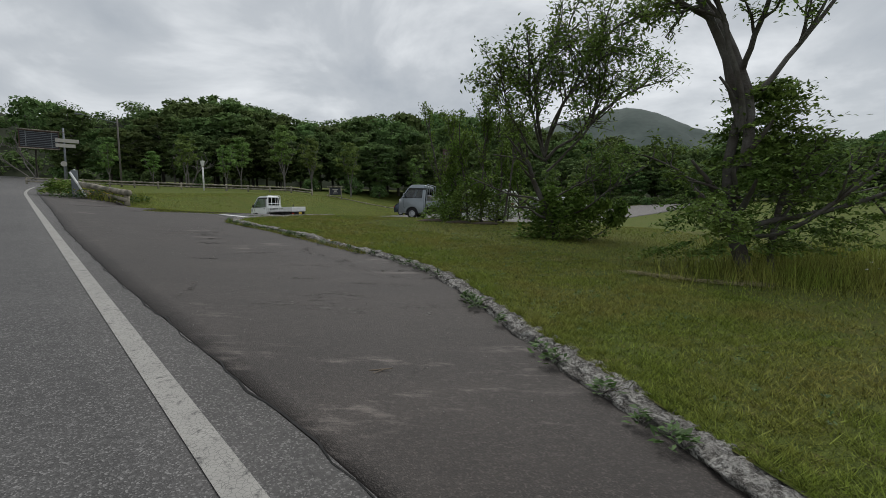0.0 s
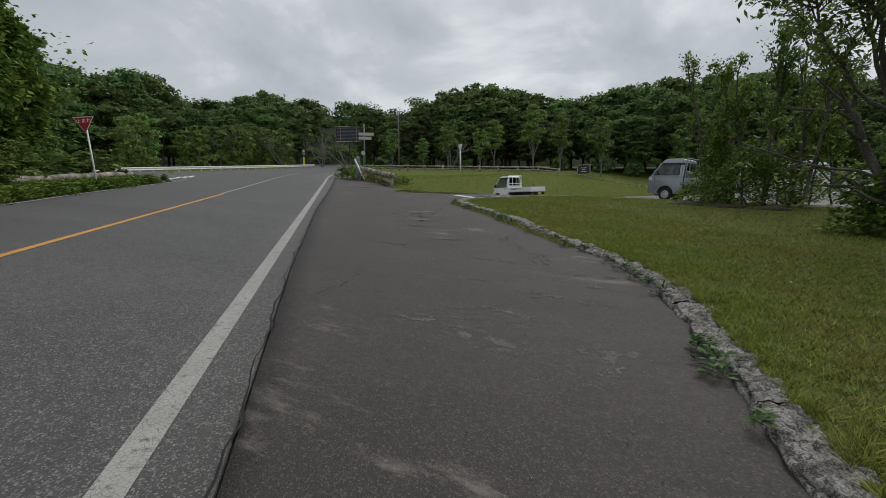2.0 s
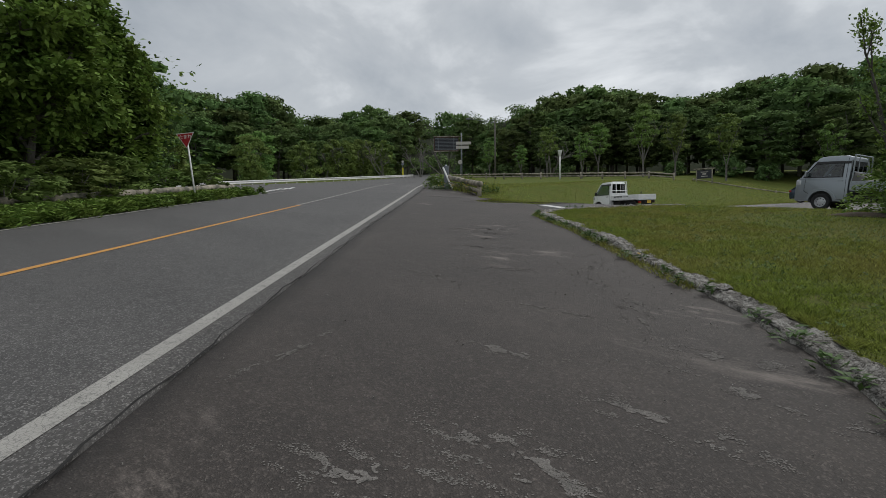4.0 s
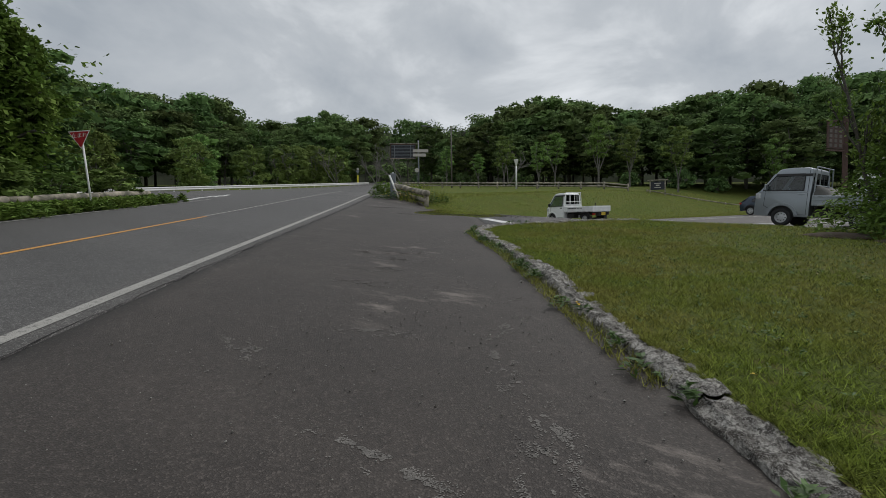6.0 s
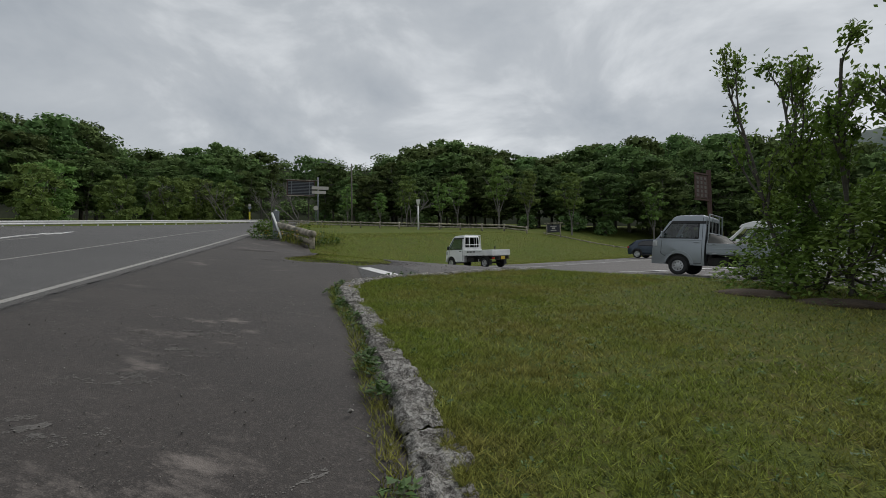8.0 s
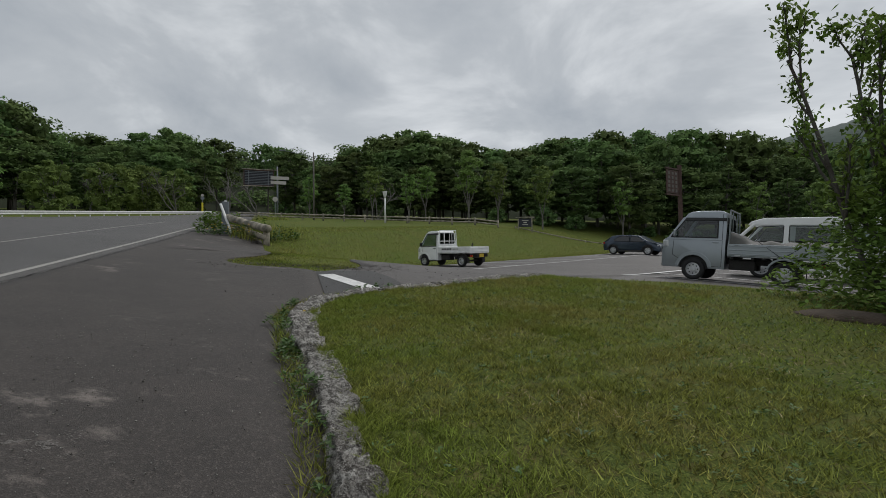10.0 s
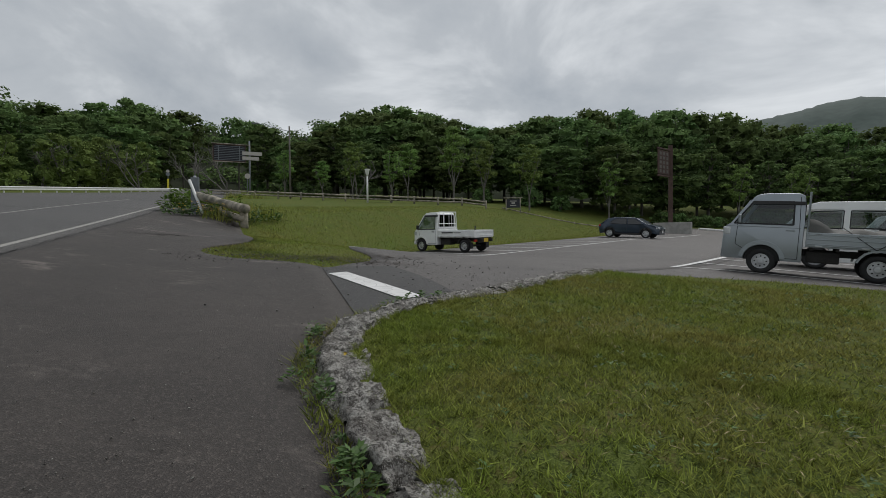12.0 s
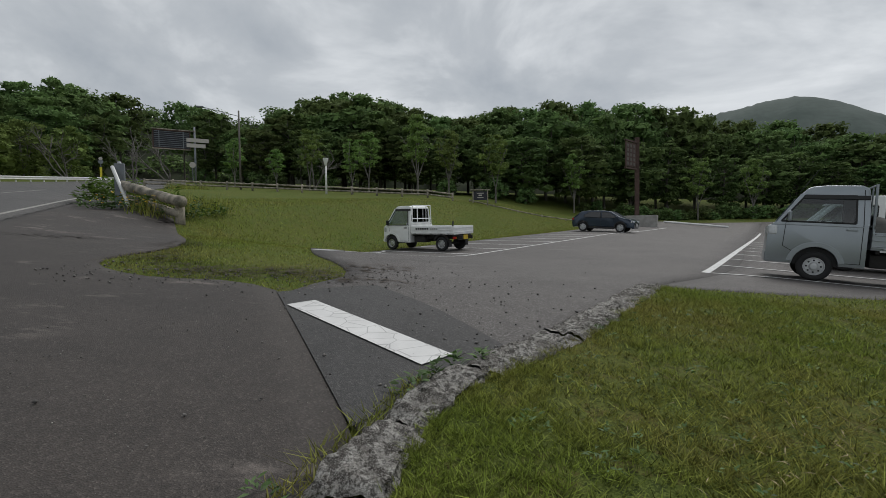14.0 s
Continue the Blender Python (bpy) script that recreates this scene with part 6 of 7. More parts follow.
for z, x in ((5.25, 0.35), (4.55, 0.15)):
    part("direction_plate", box(bmesh.new(), (x, -0.14, z), (2.6 if z > 5 else 2.2, 0.03, 0.5), bevel=0.01), "sign_text", bd, "pale direction plate")
part("top_rail", box(bmesh.new(), (-2.4, -0.10, 6.42), (4.9, 0.14, 0.11), bevel=0.02), "log", bd, "pale timber top rail")
part("sill_rail", box(bmesh.new(), (-2.6, -0.13, 3.92), (4.3, 0.08, 0.10), bevel=0.01), "log", bd, "pale timber bottom rail")
mr = thing("round_sign", pose(-49.3, 62.0, H(-49.3, 62) + 0.6, 0, 0, 40), "small pale round sign on a thin pole", "road sign")
part("pole", rod(bmesh.new(), (0, 0, -1), (0, 0, 1.7), 0.05), "grey_paint", mr)
part("disc", rod(bmesh.new(), (0, -0.06, 1.95), (0, -0.03, 1.95), 0.36, n=20), "sign_text", mr)

tp = thing("utility_pole", pose(-36.5, 53.9, 6.5), "tall concrete pole with a lamp arm", "pole")
part("shaft", rod(bmesh.new(), (0, 0, -1.0), (0, 0, 7.3), 0.11, 0.08, 12), "pole_concrete", tp, smooth=True)
part("arm", rod(bmesh.new(), (0.1, 0, 6.7), (-3.0, -1.6, 7.5), 0.03), "grey_paint", tp)
part("lamp_head", box(bmesh.new(), (-3.2, -1.7, 7.5), (0.7, 0.3, 0.16), (0, 0, 28), 0.05), "grey_paint", tp)
lp = thing("lamp_post", pose(-26.0, 52.2, H(-26, 52.2)), "slim white lamp post with a flared head", "street lamp")
part("shaft", rod(bmesh.new(), (0, 0, -0.3), (0, 0, 2.7), 0.10, 0.085, 12), "white_paint", lp, smooth=True)
part("head", lathe(bmesh.new(), [(0.09, 2.65), (0.13, 2.8), (0.25, 3.3), (0.26, 3.36), (0.05, 3.4)], 16), "white_paint", lp, smooth=True)

ib = thing("info_board", at(-12.3, 59.6, 12) @ Matrix.Scale(0.72, 4), "dark timber information board with a pale roof rail", "sign")
for x in (-1.05, 1.05):
    part("post", box(bmesh.new(), (x, 0, 0.9), (0.16, 0.16, 2.4), bevel=0.02), "log", ib)
part("panel", box(bmesh.new(), (0, -0.02, 1.25), (2.0, 0.08, 1.25), bevel=0.01), "sign_dark", ib)
part("roof_rail", box(bmesh.new(), (0, 0, 2.12), (2.9, 0.3, 0.16), bevel=0.02), "log", ib)
for k, (w, z) in enumerate([(1.0, 1.62), (0.5, 1.32), (0.9, 0.98)]):
    part("lettering", box(bmesh.new(), (0, -0.064, z), (w, 0.008, 0.10 if k != 1 else 0.18)), "sign_text", ib)

tx, ty = 3.81, 64.2
blk = thing("sign_plinth", at(tx, ty, -18), "grey concrete block carrying the tall sign", "plinth")
part("block", box(bmesh.new(), (0.2, 0, 0.35), (3.6, 1.2, 1.5), bevel=0.04), "concrete", blk)
ts = thing("tall_sign", pose(tx, ty, H(tx, ty) + 1.08), "tall brown timber sign with a slatted panel", "sign")
part("post", box(bmesh.new(), (0, 0, 4.1), (0.42, 0.42, 8.3), bevel=0.03), "sign_brown", ts)
sp = part("panel", box(bmesh.new(), (-0.85, -1.28, 6.3), (0.10, 2.4, 2.5), (0, 0, -33.5), bevel=0.03), "sign_brown", ts, "dark panel with pale characters")
for k in range(5):
    for j in (-1, 0, 1):
        part("lettering", box(bmesh.new(), (-0.85 + j * 0.40 + 0.05, -1.28 + j * 0.60 - 0.033, 5.36 + k * 0.46), (0.02, 0.40, 0.30), (0, 0, -33.5)), "pole_concrete", sp)
for z in (7.7, 4.9):
    part("bracket", box(bmesh.new(), (-0.75, -1.13, z), (0.18, 2.9, 0.18), (0, 0, -33.5), 0.02), "sign_brown", ts)
for a, b in (((7.0, 66.5), (14.5, 70.0)),):
    bar = thing("low_barrier", Matrix(), "low white barrier at the far end of the car park", "barrier")
    part("rail", rail_log(bmesh.new(), (*a, H(*a) + 0.5), (*b, H(*b) + 0.1), 0.12, 5), "white_paint", bar)


# ---- mountain beyond ----
def mountain():
    n, m = 260, 24
    r = 620.0
    vs = []
    for i in range(n):
        b = math.radians(-12 + 100 * i / (n - 1))
        deg = math.degrees(b)
        crest = np.interp(deg, [-12, 2, 8, 13, 16, 19, 22, 24, 26, 28, 31, 36, 44, 60, 88], [0.02, 0.06, 0.12, 0.188, 0.203, 0.211, 0.217, 0.2165, 0.210, 0.193, 0.163, 0.125, 0.11, 0.10, 0.05])
        crest += 0.002 * noise.noise(Vector((deg * 0.9, 0, 0))) + 0.0026 * noise.noise(Vector((deg * 5.5, 5, 0))) + 0.0012 * noise.noise(Vector((deg * 16, 9, 0)))
        for j in range(m):
            t = j / (m - 1)
            rr = r * (0.55 + 0.45 * t)
            z = crest * r * smooth(0, 1, t) + 6 * noise.noise(Vector((deg * 0.3, t * 7, 2))) * t * (1 - t) * 4
            vs.append((rr * math.sin(b) - 3, rr * math.cos(b) + 5, float(z)))
    fs = [(i * m + j, (i + 1) * m + j, (i + 1) * m + j + 1, i * m + j + 1) for i in range(n - 1) for j in range(m - 1)]
    # looks hazy through its surface colour alone
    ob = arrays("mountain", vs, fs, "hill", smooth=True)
    tagged(ob, "wooded mountain with blue-green haze painted into its colour", "mountain", kind="structure")


mountain()


# ---- grass, weeds, gravel ----
def blades(name, pts, hmin, hmax, width, material, label, category, seed, base_dz, lean=0.5, clump=0.0):
    """One object of many single grass blades standing at plan points."""
    r = np.random.default_rng(seed)
    n = len(pts)
    z = height(pts[:, 0], pts[:, 1]) + base_dz
    a = r.uniform(0, 2 * np.pi, n)
    h = r.uniform(hmin, hmax, n)
    if clump:
        h *= np.clip([1 + clump * 2.2 * noise.noise(Vector((x * 8, y * 8, 1))) + clump * noise.noise(Vector((x * 2.2, y * 2.2, 5))) for x, y in pts], 0.25, 2.2)
    w = width * r.uniform(0.7, 1.3, n)
    base = np.c_[pts, z]
    side = np.c_[np.cos(a), np.sin(a), np.zeros(n)] * w[:, None]
    tip = base + np.c_[r.normal(0, lean, (n, 2)) * h[:, None], h]
    vs = np.stack([base - side, base + side, tip], 1).reshape(-1, 3)
    ob = arrays(name, vs, np.arange(3 * n).reshape(-1, 3), material)
    return tagged(ob, label, category, kind="stuff")


grng = np.random.default_rng(33)


def spread(line, inner, outer, n, r, power=1.6):
    """Plan points to the right of a line, thinning out away from it."""
    i = r.uniform(0, len(line) - 1.001, n)
    k = i.astype(int)
    f = (i - k)[:, None]
    p = line[k] * (1 - f) + line[k + 1] * f
    t = line[k + 1] - line[k]
    t /= np.hypot(*t.T)[:, None] + 1e-9
    nn = np.c_[t[:, 1], -t[:, 0]]
    return p + nn * (inner + (outer - inner) * r.uniform(0, 1, n)[:, None] ** power)


p = spread(kerb_in[18:], -0.06, 3.4, 520000, grng, 1.5)
p = p[in_lawn(p[:, 0], p[:, 1], 0.0)]
patch_n = np.array([noise.noise(Vector((x * 1.3, y * 1.3, 0))) + 1.1 * noise.noise(Vector((x * 7, y * 7, 2))) for x, y in p])
p = p[grng.uniform(-0.6, 0.6, len(p)) < patch_n + 0.22]
blades("lawn_grass", p, 0.012, 0.045, 0.0032, "blade", "short mown green grass blades on the lawn", "grass", 1, 0.045, 0.9, 0.6)
p = spread(kerb_in[18:], -0.05, 3.0, 9000, grng, 1.3)
p = p[in_lawn(p[:, 0], p[:, 1], 0.02)]
blades("lawn_grass", p, 0.04, 0.085, 0.0035, "blade", "scattered taller grass blades on the lawn", "grass", 21, 0.045, 0.6)
p = np.c_[grng.uniform(-5, 9, 150000), grng.uniform(0, 19, 150000)]
p = p[in_lawn(p[:, 0], p[:, 1], 0.05)]
blades("lawn_grass", p, 0.02, 0.055, 0.006, "blade", "short green grass farther over the lawn", "grass", 2, 0.04, 0.8)
p = np.c_[grng.normal(6.4, 1.0, 3600), grng.normal(5.0, 0.6, 3600)]
p = np.vstack([p, np.c_[grng.uniform(7, 15, 9000), grng.uniform(2, 9.5, 9000)]])
blades("tall_grass", p, 0.15, 0.55, 0.006, "blade", "uncut tall grass round the old tree", "grass", 3, 0.03, 0.25)
p = spread(lawn_edge[136:], -0.04, 0.14, 900, grng)
blades("edge_grass", p, 0.03, 0.10, 0.005, "blade", "longer grass along the lawn's rim", "grass", 4, 0.02, 0.5)
p = spread(curve(WEDGE[3:], 60), 0.05, 1.3, 7000, grng, 1.0)
blades("bank_grass", p, 0.015, 0.06, 0.006, "blade", "ragged grass and weeds along the bank", "grass", 5, -0.03, 0.5)
p = np.vstack([np.c_[grng.uniform(-24, -17.2, 2600), grng.uniform(23.6, 27.5, 2600)], np.c_[grng.uniform(-44, -36, 1600), grng.uniform(44, 50, 1600)]])
p = p[(p - ROAD_A) @ ROAD_N > 2.6]
blades("bank_grass", p, 0.25, 0.8, 0.012, "blade", "tall weeds behind the thick logs", "grass", 6, -0.03, 0.3)

p = np.c_[grng.uniform(-18, -8, 40000), grng.uniform(16.2, 27, 40000)]
p = p[(p[:, 0] < np.interp(p[:, 1], lot_l[:, 1], lot_l[:, 0]) - 0.02) & (p[:, 0] > np.interp(p[:, 1], [16.3, 16.8, 17.6, 18.3, 19.8, 21.6, 24.3, 26.4], [-10.4, -11.6, -11.85, -11.9, -12.8, -14.6, -17.3, -19.7]))]
blades("bank_grass", p, 0.015, 0.05, 0.005, "blade", "rough short grass on the bank by the entry", "grass", 25, -0.035, 0.7)
uu, vv = grng.uniform(1, 45, 60000), 4.9 + 13 * grng.uniform(0, 1, 60000) ** 1.3
p = LOT_O + uu[:, None] * LOT_D + vv[:, None] * LOT_N
p = p[(p[:, 0] > -17) | (p[:, 1] > 26)]
blades("bank_grass", p, 0.03, 0.12, 0.012, "blade", "mown grass on the bank above the bays", "grass", 7, -0.04, 0.6)


def rosettes(name, pts, size, per, label, seed, material="weed", dz=0.0, high=0.12):
    """One object of leafy weed clumps at plan points."""
    r = np.random.default_rng(seed)
    cs, al = [], []
    for x, y in pts:
        s = size * r.uniform(0.5, 1.35)
        n = int(per * r.uniform(0.6, 1.4))
        a = r.uniform(0, 2 * np.pi, n)
        q = s * r.uniform(0.15, 1, n)
        cs.append(np.c_[x + q * np.cos(a), y + q * np.sin(a), H(x, y) + dz + 0.02 + high * (1 - (q / s / 1.05) ** 2) * r.uniform(0.3, 1, n)])
        al.append(np.c_[np.cos(a), np.sin(a), np.full(n, 0.5)])
    v, f = leaf_quads(r, np.vstack(cs), size * 0.62, size * 0.2, 0.4, np.vstack(al) * 1.2)
    return tagged(arrays(name, v, f, material), label, "weeds", kind="stuff")


wrng = np.random.default_rng(5)
sel = kerb_line[wrng.integers(24, 120, 46)] + wrng.normal(0, 0.03, (46, 2)) - kerb_normal[60] * 0.03
rosettes("kerb_weeds", sel, 0.13, 34, "green weeds sprouting along the kerb's foot", 8)
dense = np.r_[kerb_line[82:112] - kerb_normal[82:112] * 0.09, kerb_line[84:110] - kerb_normal[84:110] * 0.05]
dense = dense[wrng.uniform(0, 1, len(dense)) < 0.55]
rosettes("kerb_weeds", dense + wrng.normal(0, 0.05, dense.shape), 0.085, 22, "ragged green weeds in the gap beside the kerb", 9, high=0.09)
p = spread(kerb_line[70:118] - kerb_normal[70:118] * 0.16, 0, 0.16, 3200, grng, 1.0)
blades("kerb_grass", p, 0.02, 0.10, 0.004, "blade", "thin grass in the gap beside the kerb", "grass", 10, 0.0, 0.7)
clover = np.c_[wrng.uniform(-5.6, 3.0, 1500), wrng.uniform(0, 17, 1500)]
clover = clover[in_lawn(clover[:, 0], clover[:, 1], 0.1)]
rosettes("lawn_weeds", clover, 0.062, 11, "broad-leaved weeds in the lawn", 12, dz=0.07, high=0.05)
s_v = np.linspace(-4, 29.5, 150)
vo = np.interp(s_v, [-14, 0, 12, 20, 29.5], [-8.1, -8.35, -9.2, -9.5, -9.4])
verge = np.vstack([on_road(s_v, vo - k) for k in (0.1, 0.6, 1.2, 1.9, 2.7, 3.6)]) + wrng.normal(0, 0.22, (900, 2))
rosettes("verge_plants", verge, 0.42, 64, "thick green verge plants beside the road", 13, "leaf_shrub", 0.02, 0.52)
rosettes("bank_weeds", np.c_[wrng.uniform(-21.5, -17, 40), wrng.uniform(24.0, 27.0, 40)], 0.35, 40, "tall weeds among the logs", 14, "weed", 0.0, 0.55)
rosettes("bank_weeds", np.c_[wrng.normal(-22.2, 0.5, 14), wrng.normal(27.0, 0.6, 14)], 0.5, 60, "leafy bush beside the grey post", 15, "leaf_shrub", 0.1, 1.0)


def petals(name, pts, size, material, label, seed, zlo, zhi):
    r = np.random.default_rng(seed)
    c = np.c_[pts, height(pts[:, 0], pts[:, 1]) + r.uniform(zlo, zhi, len(pts))]
    c = np.repeat(c, 4, 0) + r.normal(0, size * 0.3, (len(c) * 4, 3)) * [1, 1, 0.3]
    v, f = leaf_quads(r, c, size, size * 0.7, 0.3)
    return tagged(arrays(name, v, f, material), label, "flowers", kind="stuff")


petals("yellow_flowers", np.array([(-1.95, 7.78), (-1.90, 7.70), (-5.86, 12.5), (1.5, 5.2), (-0.6, 6.9)]), 0.03, "flower_yellow", "small yellow dandelion flowers", 1, 0.10, 0.12)
petals("yellow_flowers", np.c_[wrng.uniform(-19.5, -16.8, 60), wrng.uniform(23.2, 25.2, 60)], 0.06, "flower_yellow", "yellow wildflowers among the logs", 2, 0.2, 0.7)
petals("white_flowers", np.c_[wrng.uniform(6.5, 10, 70), wrng.uniform(2.2, 5, 70)], 0.035, "flower_white", "small white flowers in the tall grass", 3, 0.2, 0.5)
petals("white_flowers", np.c_[wrng.uniform(0.4, 3.2, 12), wrng.uniform(14.7, 15.6, 12)], 0.04, "flower_white", "white blossoms on the shrub", 4, 0.7, 1.6)

# straw left from mowing, bare soil, gravel
r = np.random.default_rng(6)
n = 420
q = r.uniform(0, 1, n) ** 1.3
c = np.c_[3.55 + 1.9 * q + r.normal(0, 0.07, n), 5.05 - 0.75 * q - 0.25 * np.sin(q * 3) + r.normal(0, 0.05 + 0.05 * q, n)]
c = np.c_[c, height(c[:, 0], c[:, 1]) + 0.062 + r.uniform(0, 0.045, n)]
v, f = leaf_quads(r, c, 0.34, 0.010, 0.10, np.c_[np.full(n, 1.4), r.normal(-0.6, 0.5, n), np.full(n, 0.02)])
tagged(arrays("straw", v, f, "dry"), "swathe of dry cut straw on the lawn", "straw", kind="stuff")
n = 1300
spots = np.array([(2.4, 6.1), (0.3, 12.2), (-1.5, 12.6), (-0.2, 10.8), (-4.1, 13.9), (-2.6, 11.2), (-3.4, 12.3), (1.4, 8.8)])
c = spots[r.integers(0, len(spots), n)] + r.normal(0, 0.42, (n, 2)) * [1.0, 0.7]
c = np.c_[c, height(c[:, 0], c[:, 1]) + 0.085 + r.uniform(0, 0.03, n)]
v, f = leaf_quads(r, c, 0.06, 0.005, 0.25)
tagged(arrays("thatch", v, f, "dry"), "dry yellow thatch in the mown lawn", "straw", kind="stuff")


def pebbles(name, pts, lo, hi, label, seed, material="stone", dz=0.0):
    """One object of small angular stones lying at plan points."""
    r = np.random.default_rng(seed)
    n = len(pts)
    s = r.uniform(lo, hi, n) * r.uniform(0.5, 1.0, n)
    unit = np.array([(1, 0, 0), (0, 1, 0), (-1, 0, 0), (0, -1, 0), (0, 0, 0.8), (0, 0, -0.8)], float)
    j = unit[None] * r.uniform(0.6, 1.2, (n, 6, 1))
    a = r.uniform(0, 6.28, n)
    ca, sa = np.cos(a)[:, None], np.sin(a)[:, None]
    x, y = j[..., 0] * ca - j[..., 1] * sa, j[..., 0] * sa + j[..., 1] * ca
    v = np.stack([x, y, j[..., 2]], 2) * s[:, None, None] + np.c_[pts, height(pts[:, 0], pts[:, 1]) + shoulder(pts[:, 0], pts[:, 1]) + dz + s * 0.4][:, None]
    tri = np.array([(0, 1, 4), (1, 2, 4), (2, 3, 4), (3, 0, 4), (1, 0, 5), (2, 1, 5), (3, 2, 5), (0, 3, 5)])
    f = (np.arange(n)[:, None, None] * 6 + tri[None]).reshape(-1, 3)
    return tagged(arrays(name, v.reshape(-1, 3), f, material), label, "gravel", kind="stuff")


gp1 = np.vstack([spread(curve([(-11.5, 16.6), (-10.3, 16.3), (-9.5, 16.8), (-8.8, 16.6), (-8.0, 17.0), (-7.5, 18.2)], 40), -0.4, 0.7, 420, r, 1.0),
                 np.c_[r.normal(-6.4, 1.3, 200), r.normal(16.6, 1.5, 200)], np.c_[r.normal(-5.6, 0.5, 200), r.normal(14.9, 0.7, 200)]])
gp1 = gp1[~in_lawn(gp1[:, 0], gp1[:, 1], -0.0)]
pebbles("loose_gravel", gp1, 0.006, 0.024, "loose dark gravel at the car park entry", 21)
gp2 = np.c_[r.uniform(-10, 1.2, 9000), r.uniform(0, 17, 9000)]
off = (gp2 - ROAD_A) @ ROAD_N
gp2 = gp2[(off > 0.5) & ~in_lawn(gp2[:, 0], gp2[:, 1], -0.05)]
pebbles("loose_grit", gp2, 0.002, 0.008, "pale grit scattered over the lay-by", 22, "kerb")
gp3 = np.vstack([np.c_[r.normal(-5.9, 1.1, 700), r.normal(9.8, 1.0, 700)], np.c_[r.normal(-3.0, 0.9, 500), r.normal(6.6, 0.9, 500)], np.c_[r.normal(-1.2, 0.5, 160), r.normal(6.9, 0.6, 160)]])
gp3 = gp3[((gp3 - ROAD_A) @ ROAD_N > 0.5) & ~in_lawn(gp3[:, 0], gp3[:, 1], -0.1)]
pebbles("loose_gravel", gp3, 0.003, 0.012, "patches of pale gravel on the worn lay-by", 24, "kerb")
kp = kerb_line[r.integers(70, 116, 220)] + r.normal(0, 0.10, (220, 2))
pebbles("kerb_rubble", kp, 0.006, 0.028, "small stones beside the kerb", 23, "kerb", 0.02)

# pale scuffs on the lay-by
def scuff(x, y, lx, ly, rz, seed):
    """A thin ragged skin of pale dried mud, made of many flakes."""
    q = np.random.default_rng(seed)
    n = int(9000 * lx * ly / 0.1) + 500
    c = np.c_[q.normal(0, lx / 2.2, n), q.normal(0, ly / 2.2, n)]
    keep = np.array([noise.noise(Vector((a * 6, b * 13, seed))) + 0.5 * noise.noise(Vector((a * 25, b * 40, seed))) for a, b in c]) > 0.2
    c = c[keep]
    ca, sa = math.cos(math.radians(rz)), math.sin(math.radians(rz))
    c = np.c_[x + c[:, 0] * ca - c[:, 1] * sa, y + c[:, 0] * sa + c[:, 1] * ca]
    c = np.c_[c, height(c[:, 0], c[:, 1]) + shoulder(c[:, 0], c[:, 1]) - 0.0045 + q.uniform(0, 0.0006, len(c))]
    v, f = leaf_quads(q, c, 0.012, 0.009, 0.0)
    v[:, 2] = np.repeat(c[:, 2], 4)
    return v, f


SC = [(-1.25, 2.75, 0.5, 0.16, 20), (-0.85, 2.6, 0.35, 0.14, -10), (-0.62, 2.52, 0.3, 0.12, 15), (0.2, 2.6, 0.35, 0.15, 70), (0.05, 2.75, 0.3, 0.06, 20), (-2.7, 3.2, 0.5, 0.06, 105), (-0.5, 3.9, 0.5, 0.12, 0), (-0.2, 4.5, 0.5, 0.10, -15),
      (-0.45, 4.95, 0.45, 0.10, 10), (-1.6, 4.2, 0.4, 0.08, 10), (-1.9, 5.2, 0.5, 0.08, 0), (-2.3, 7.2, 0.45, 0.10, 95), (-2.0, 6.5, 0.5, 0.10, 130), (-1.5, 6.0, 0.5, 0.1, 140), (-1.2, 5.5, 0.4, 0.12, 120), (-3.1, 6.4, 0.5, 0.1, 20), (-3.6, 5.6, 0.4, 0.1, -10),
      (-4.4, 7.6, 0.5, 0.14, 10), (-4.9, 8.3, 0.5, 0.16, 30), (-5.2, 9.0, 0.5, 0.14, 0), (-2.6, 8.0, 0.35, 0.05, 60), (-5.8, 9.4, 0.7, 0.2, 20), (-14.6, 18.6, 1.0, 0.3, 10), (-0.9, 3.2, 0.5, 0.2, 0)]
vs, fs, base = [], [], 0
for k, a in enumerate(SC):
    v, f = scuff(*a, k + 1)
    vs.append(v)
    fs.append(f + base)
    base += len(v)
M["mud"] = mat("dried_pale_mud", (0.19, 0.178, 0.164), 0.95, var=0.25, scale=6, fine=40, island=0.3)
tagged(arrays("dried_mud", np.vstack(vs), np.vstack(fs), "mud"), "pale dried mud smears on the lay-by", "stain", kind="stuff")
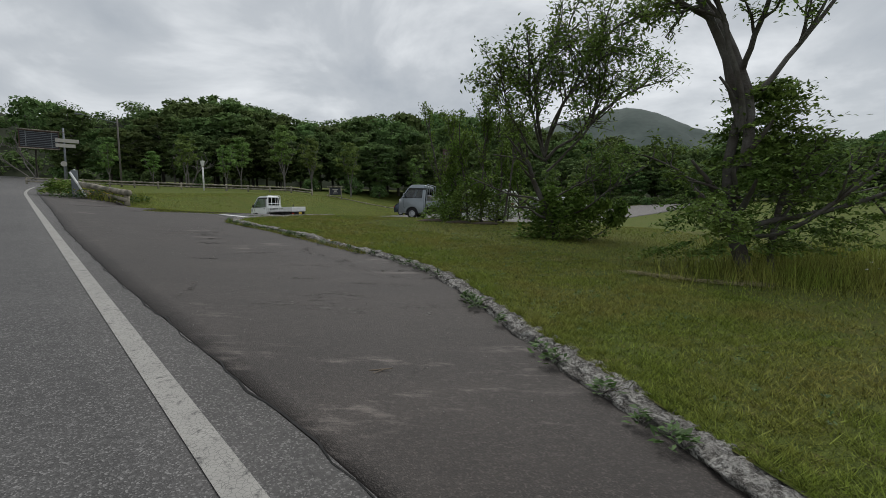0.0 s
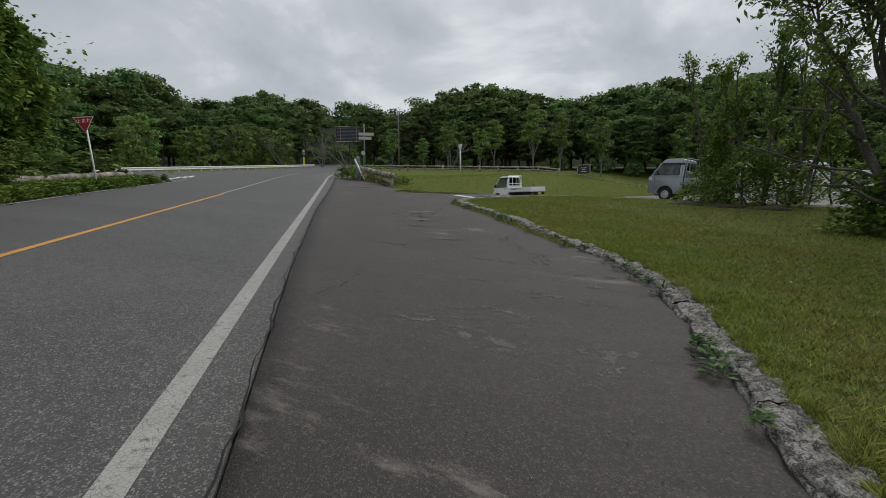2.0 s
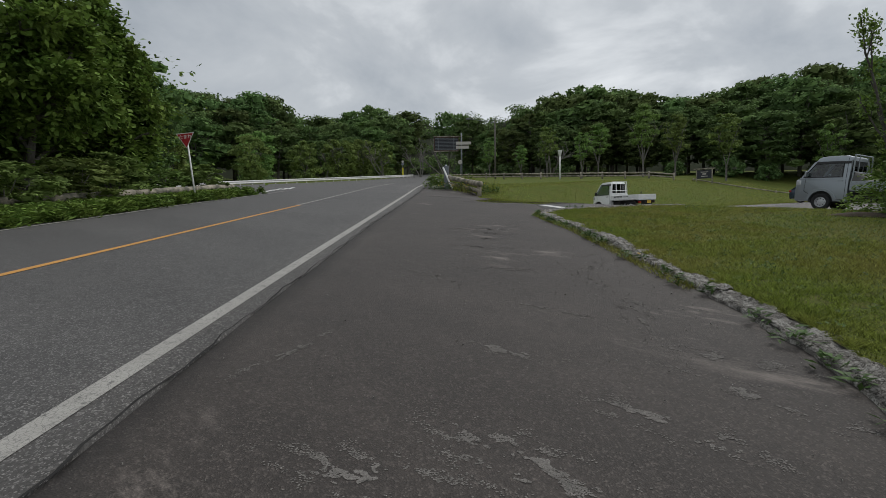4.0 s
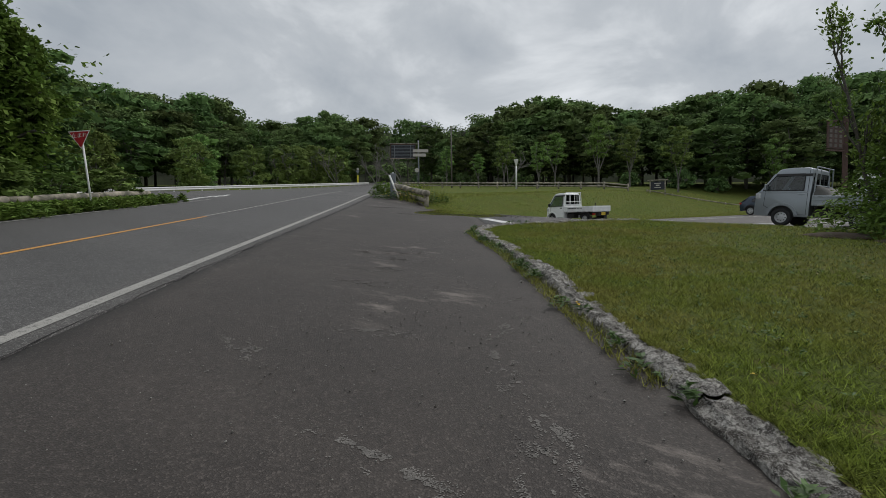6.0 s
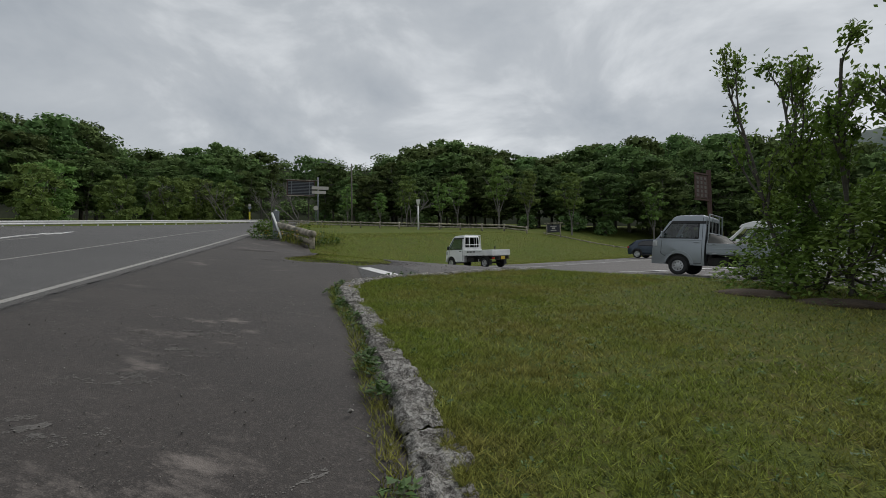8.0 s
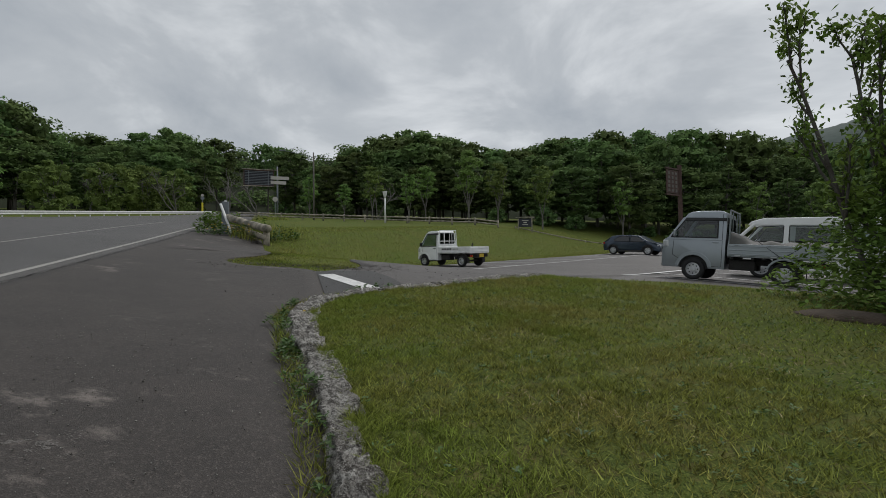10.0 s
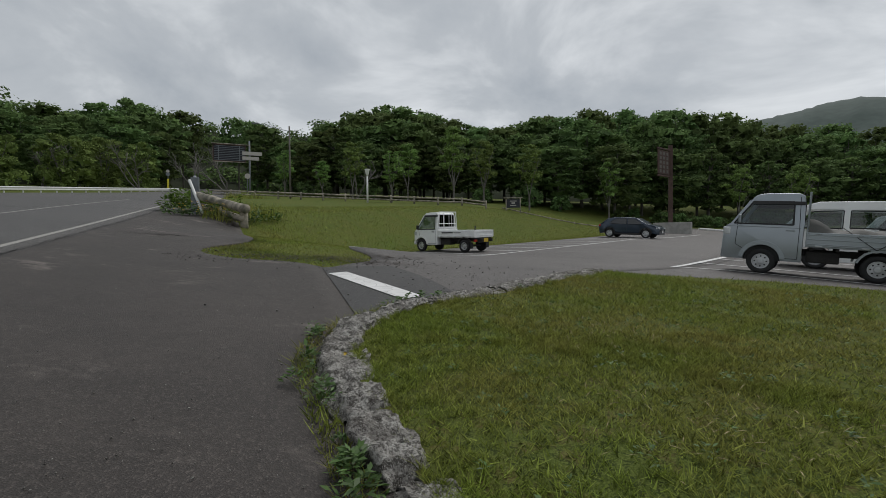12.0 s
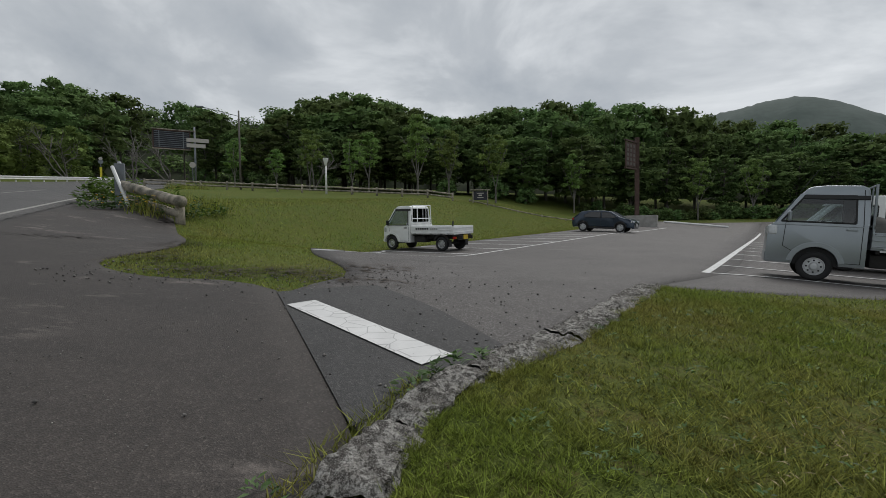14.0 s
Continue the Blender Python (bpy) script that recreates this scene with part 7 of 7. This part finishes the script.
SOIL = [(-9.4, 17.0, 0.9, 0.5, 20), (-10.2, 16.7, 0.8, 0.4, 0), (-8.6, 17.3, 0.9, 0.5, -20), (-8.2, 18.2, 0.9, 0.6, 40), (-11.2, 17.4, 0.7, 0.5, 60), (-12.3, 19.2, 0.5, 0.9, 10), (-14.6, 21.9, 0.8, 0.5, 40), (-7.9, 17.1, 0.8, 0.3, 10), (-16.8, 23.6, 0.7, 0.5, 40),
        (-11.6, 18.0, 0.5, 0.9, 30), (-10.8, 17.4, 0.8, 0.5, -30), (-10.0, 17.0, 0.9, 0.4, -20), (-13.2, 20.2, 0.4, 0.9, 35), (-9.2, 17.3, 0.9, 0.4, 10), (-12.4, 19.4, 0.4, 0.8, 35), (-14.4, 21.9, 0.5, 0.8, 40)]
vs, fs, base = [], [], 0
for k, a in enumerate(SOIL):
    v, f = scuff(*a, k + 41)
    v[:, 2] += 0.006 if k < 9 else -0.012
    vs.append(v)
    fs.append(f + base)
    base += len(v)
M["dirt"] = mat("washed_brown_dirt", (0.115, 0.092, 0.072), 1.0, var=0.35, scale=3, fine=40, island=0.4)
tagged(arrays("washed_dirt", np.vstack(vs), np.vstack(fs), "dirt"), "brown dirt washed over the car park entry", "dirt", kind="stuff")
tw = thing("twig", at(-0.09, 0.84, 0, 0.02), "dry forked twig lying on the asphalt", "twig")
part("stem", rod(rod(bmesh.new(), (-0.11, 0.0, 0.008), (0.06, 0.02, 0.01), 0.005, 0.004, 6), (0.0, 0.01, 0.009), (-0.07, -0.07, 0.008), 0.004, 0.002, 6), "twig", tw)
soil = np.array([(1.2, 14.9), (2.2, 14.7), (0.2, 15.4)])
for k, (x, y) in enumerate(soil):
    bm = bmesh.new()
    bmesh.ops.create_icosphere(bm, subdivisions=3, radius=1.0)
    for vert in bm.verts:
        vert.co *= 1 + 0.18 * noise.noise(vert.co * 2.2 + Vector((k, 0, 0)))
    bmesh.ops.scale(bm, vec=(0.6, 0.35, 0.10), verts=bm.verts)
    ob = part("soil_mound", bm, "soil", smooth=True)
    ob.matrix_basis = at(x, y, -20, 0.03)
    tagged(ob, "bare soil heaped under the shrub", "soil")
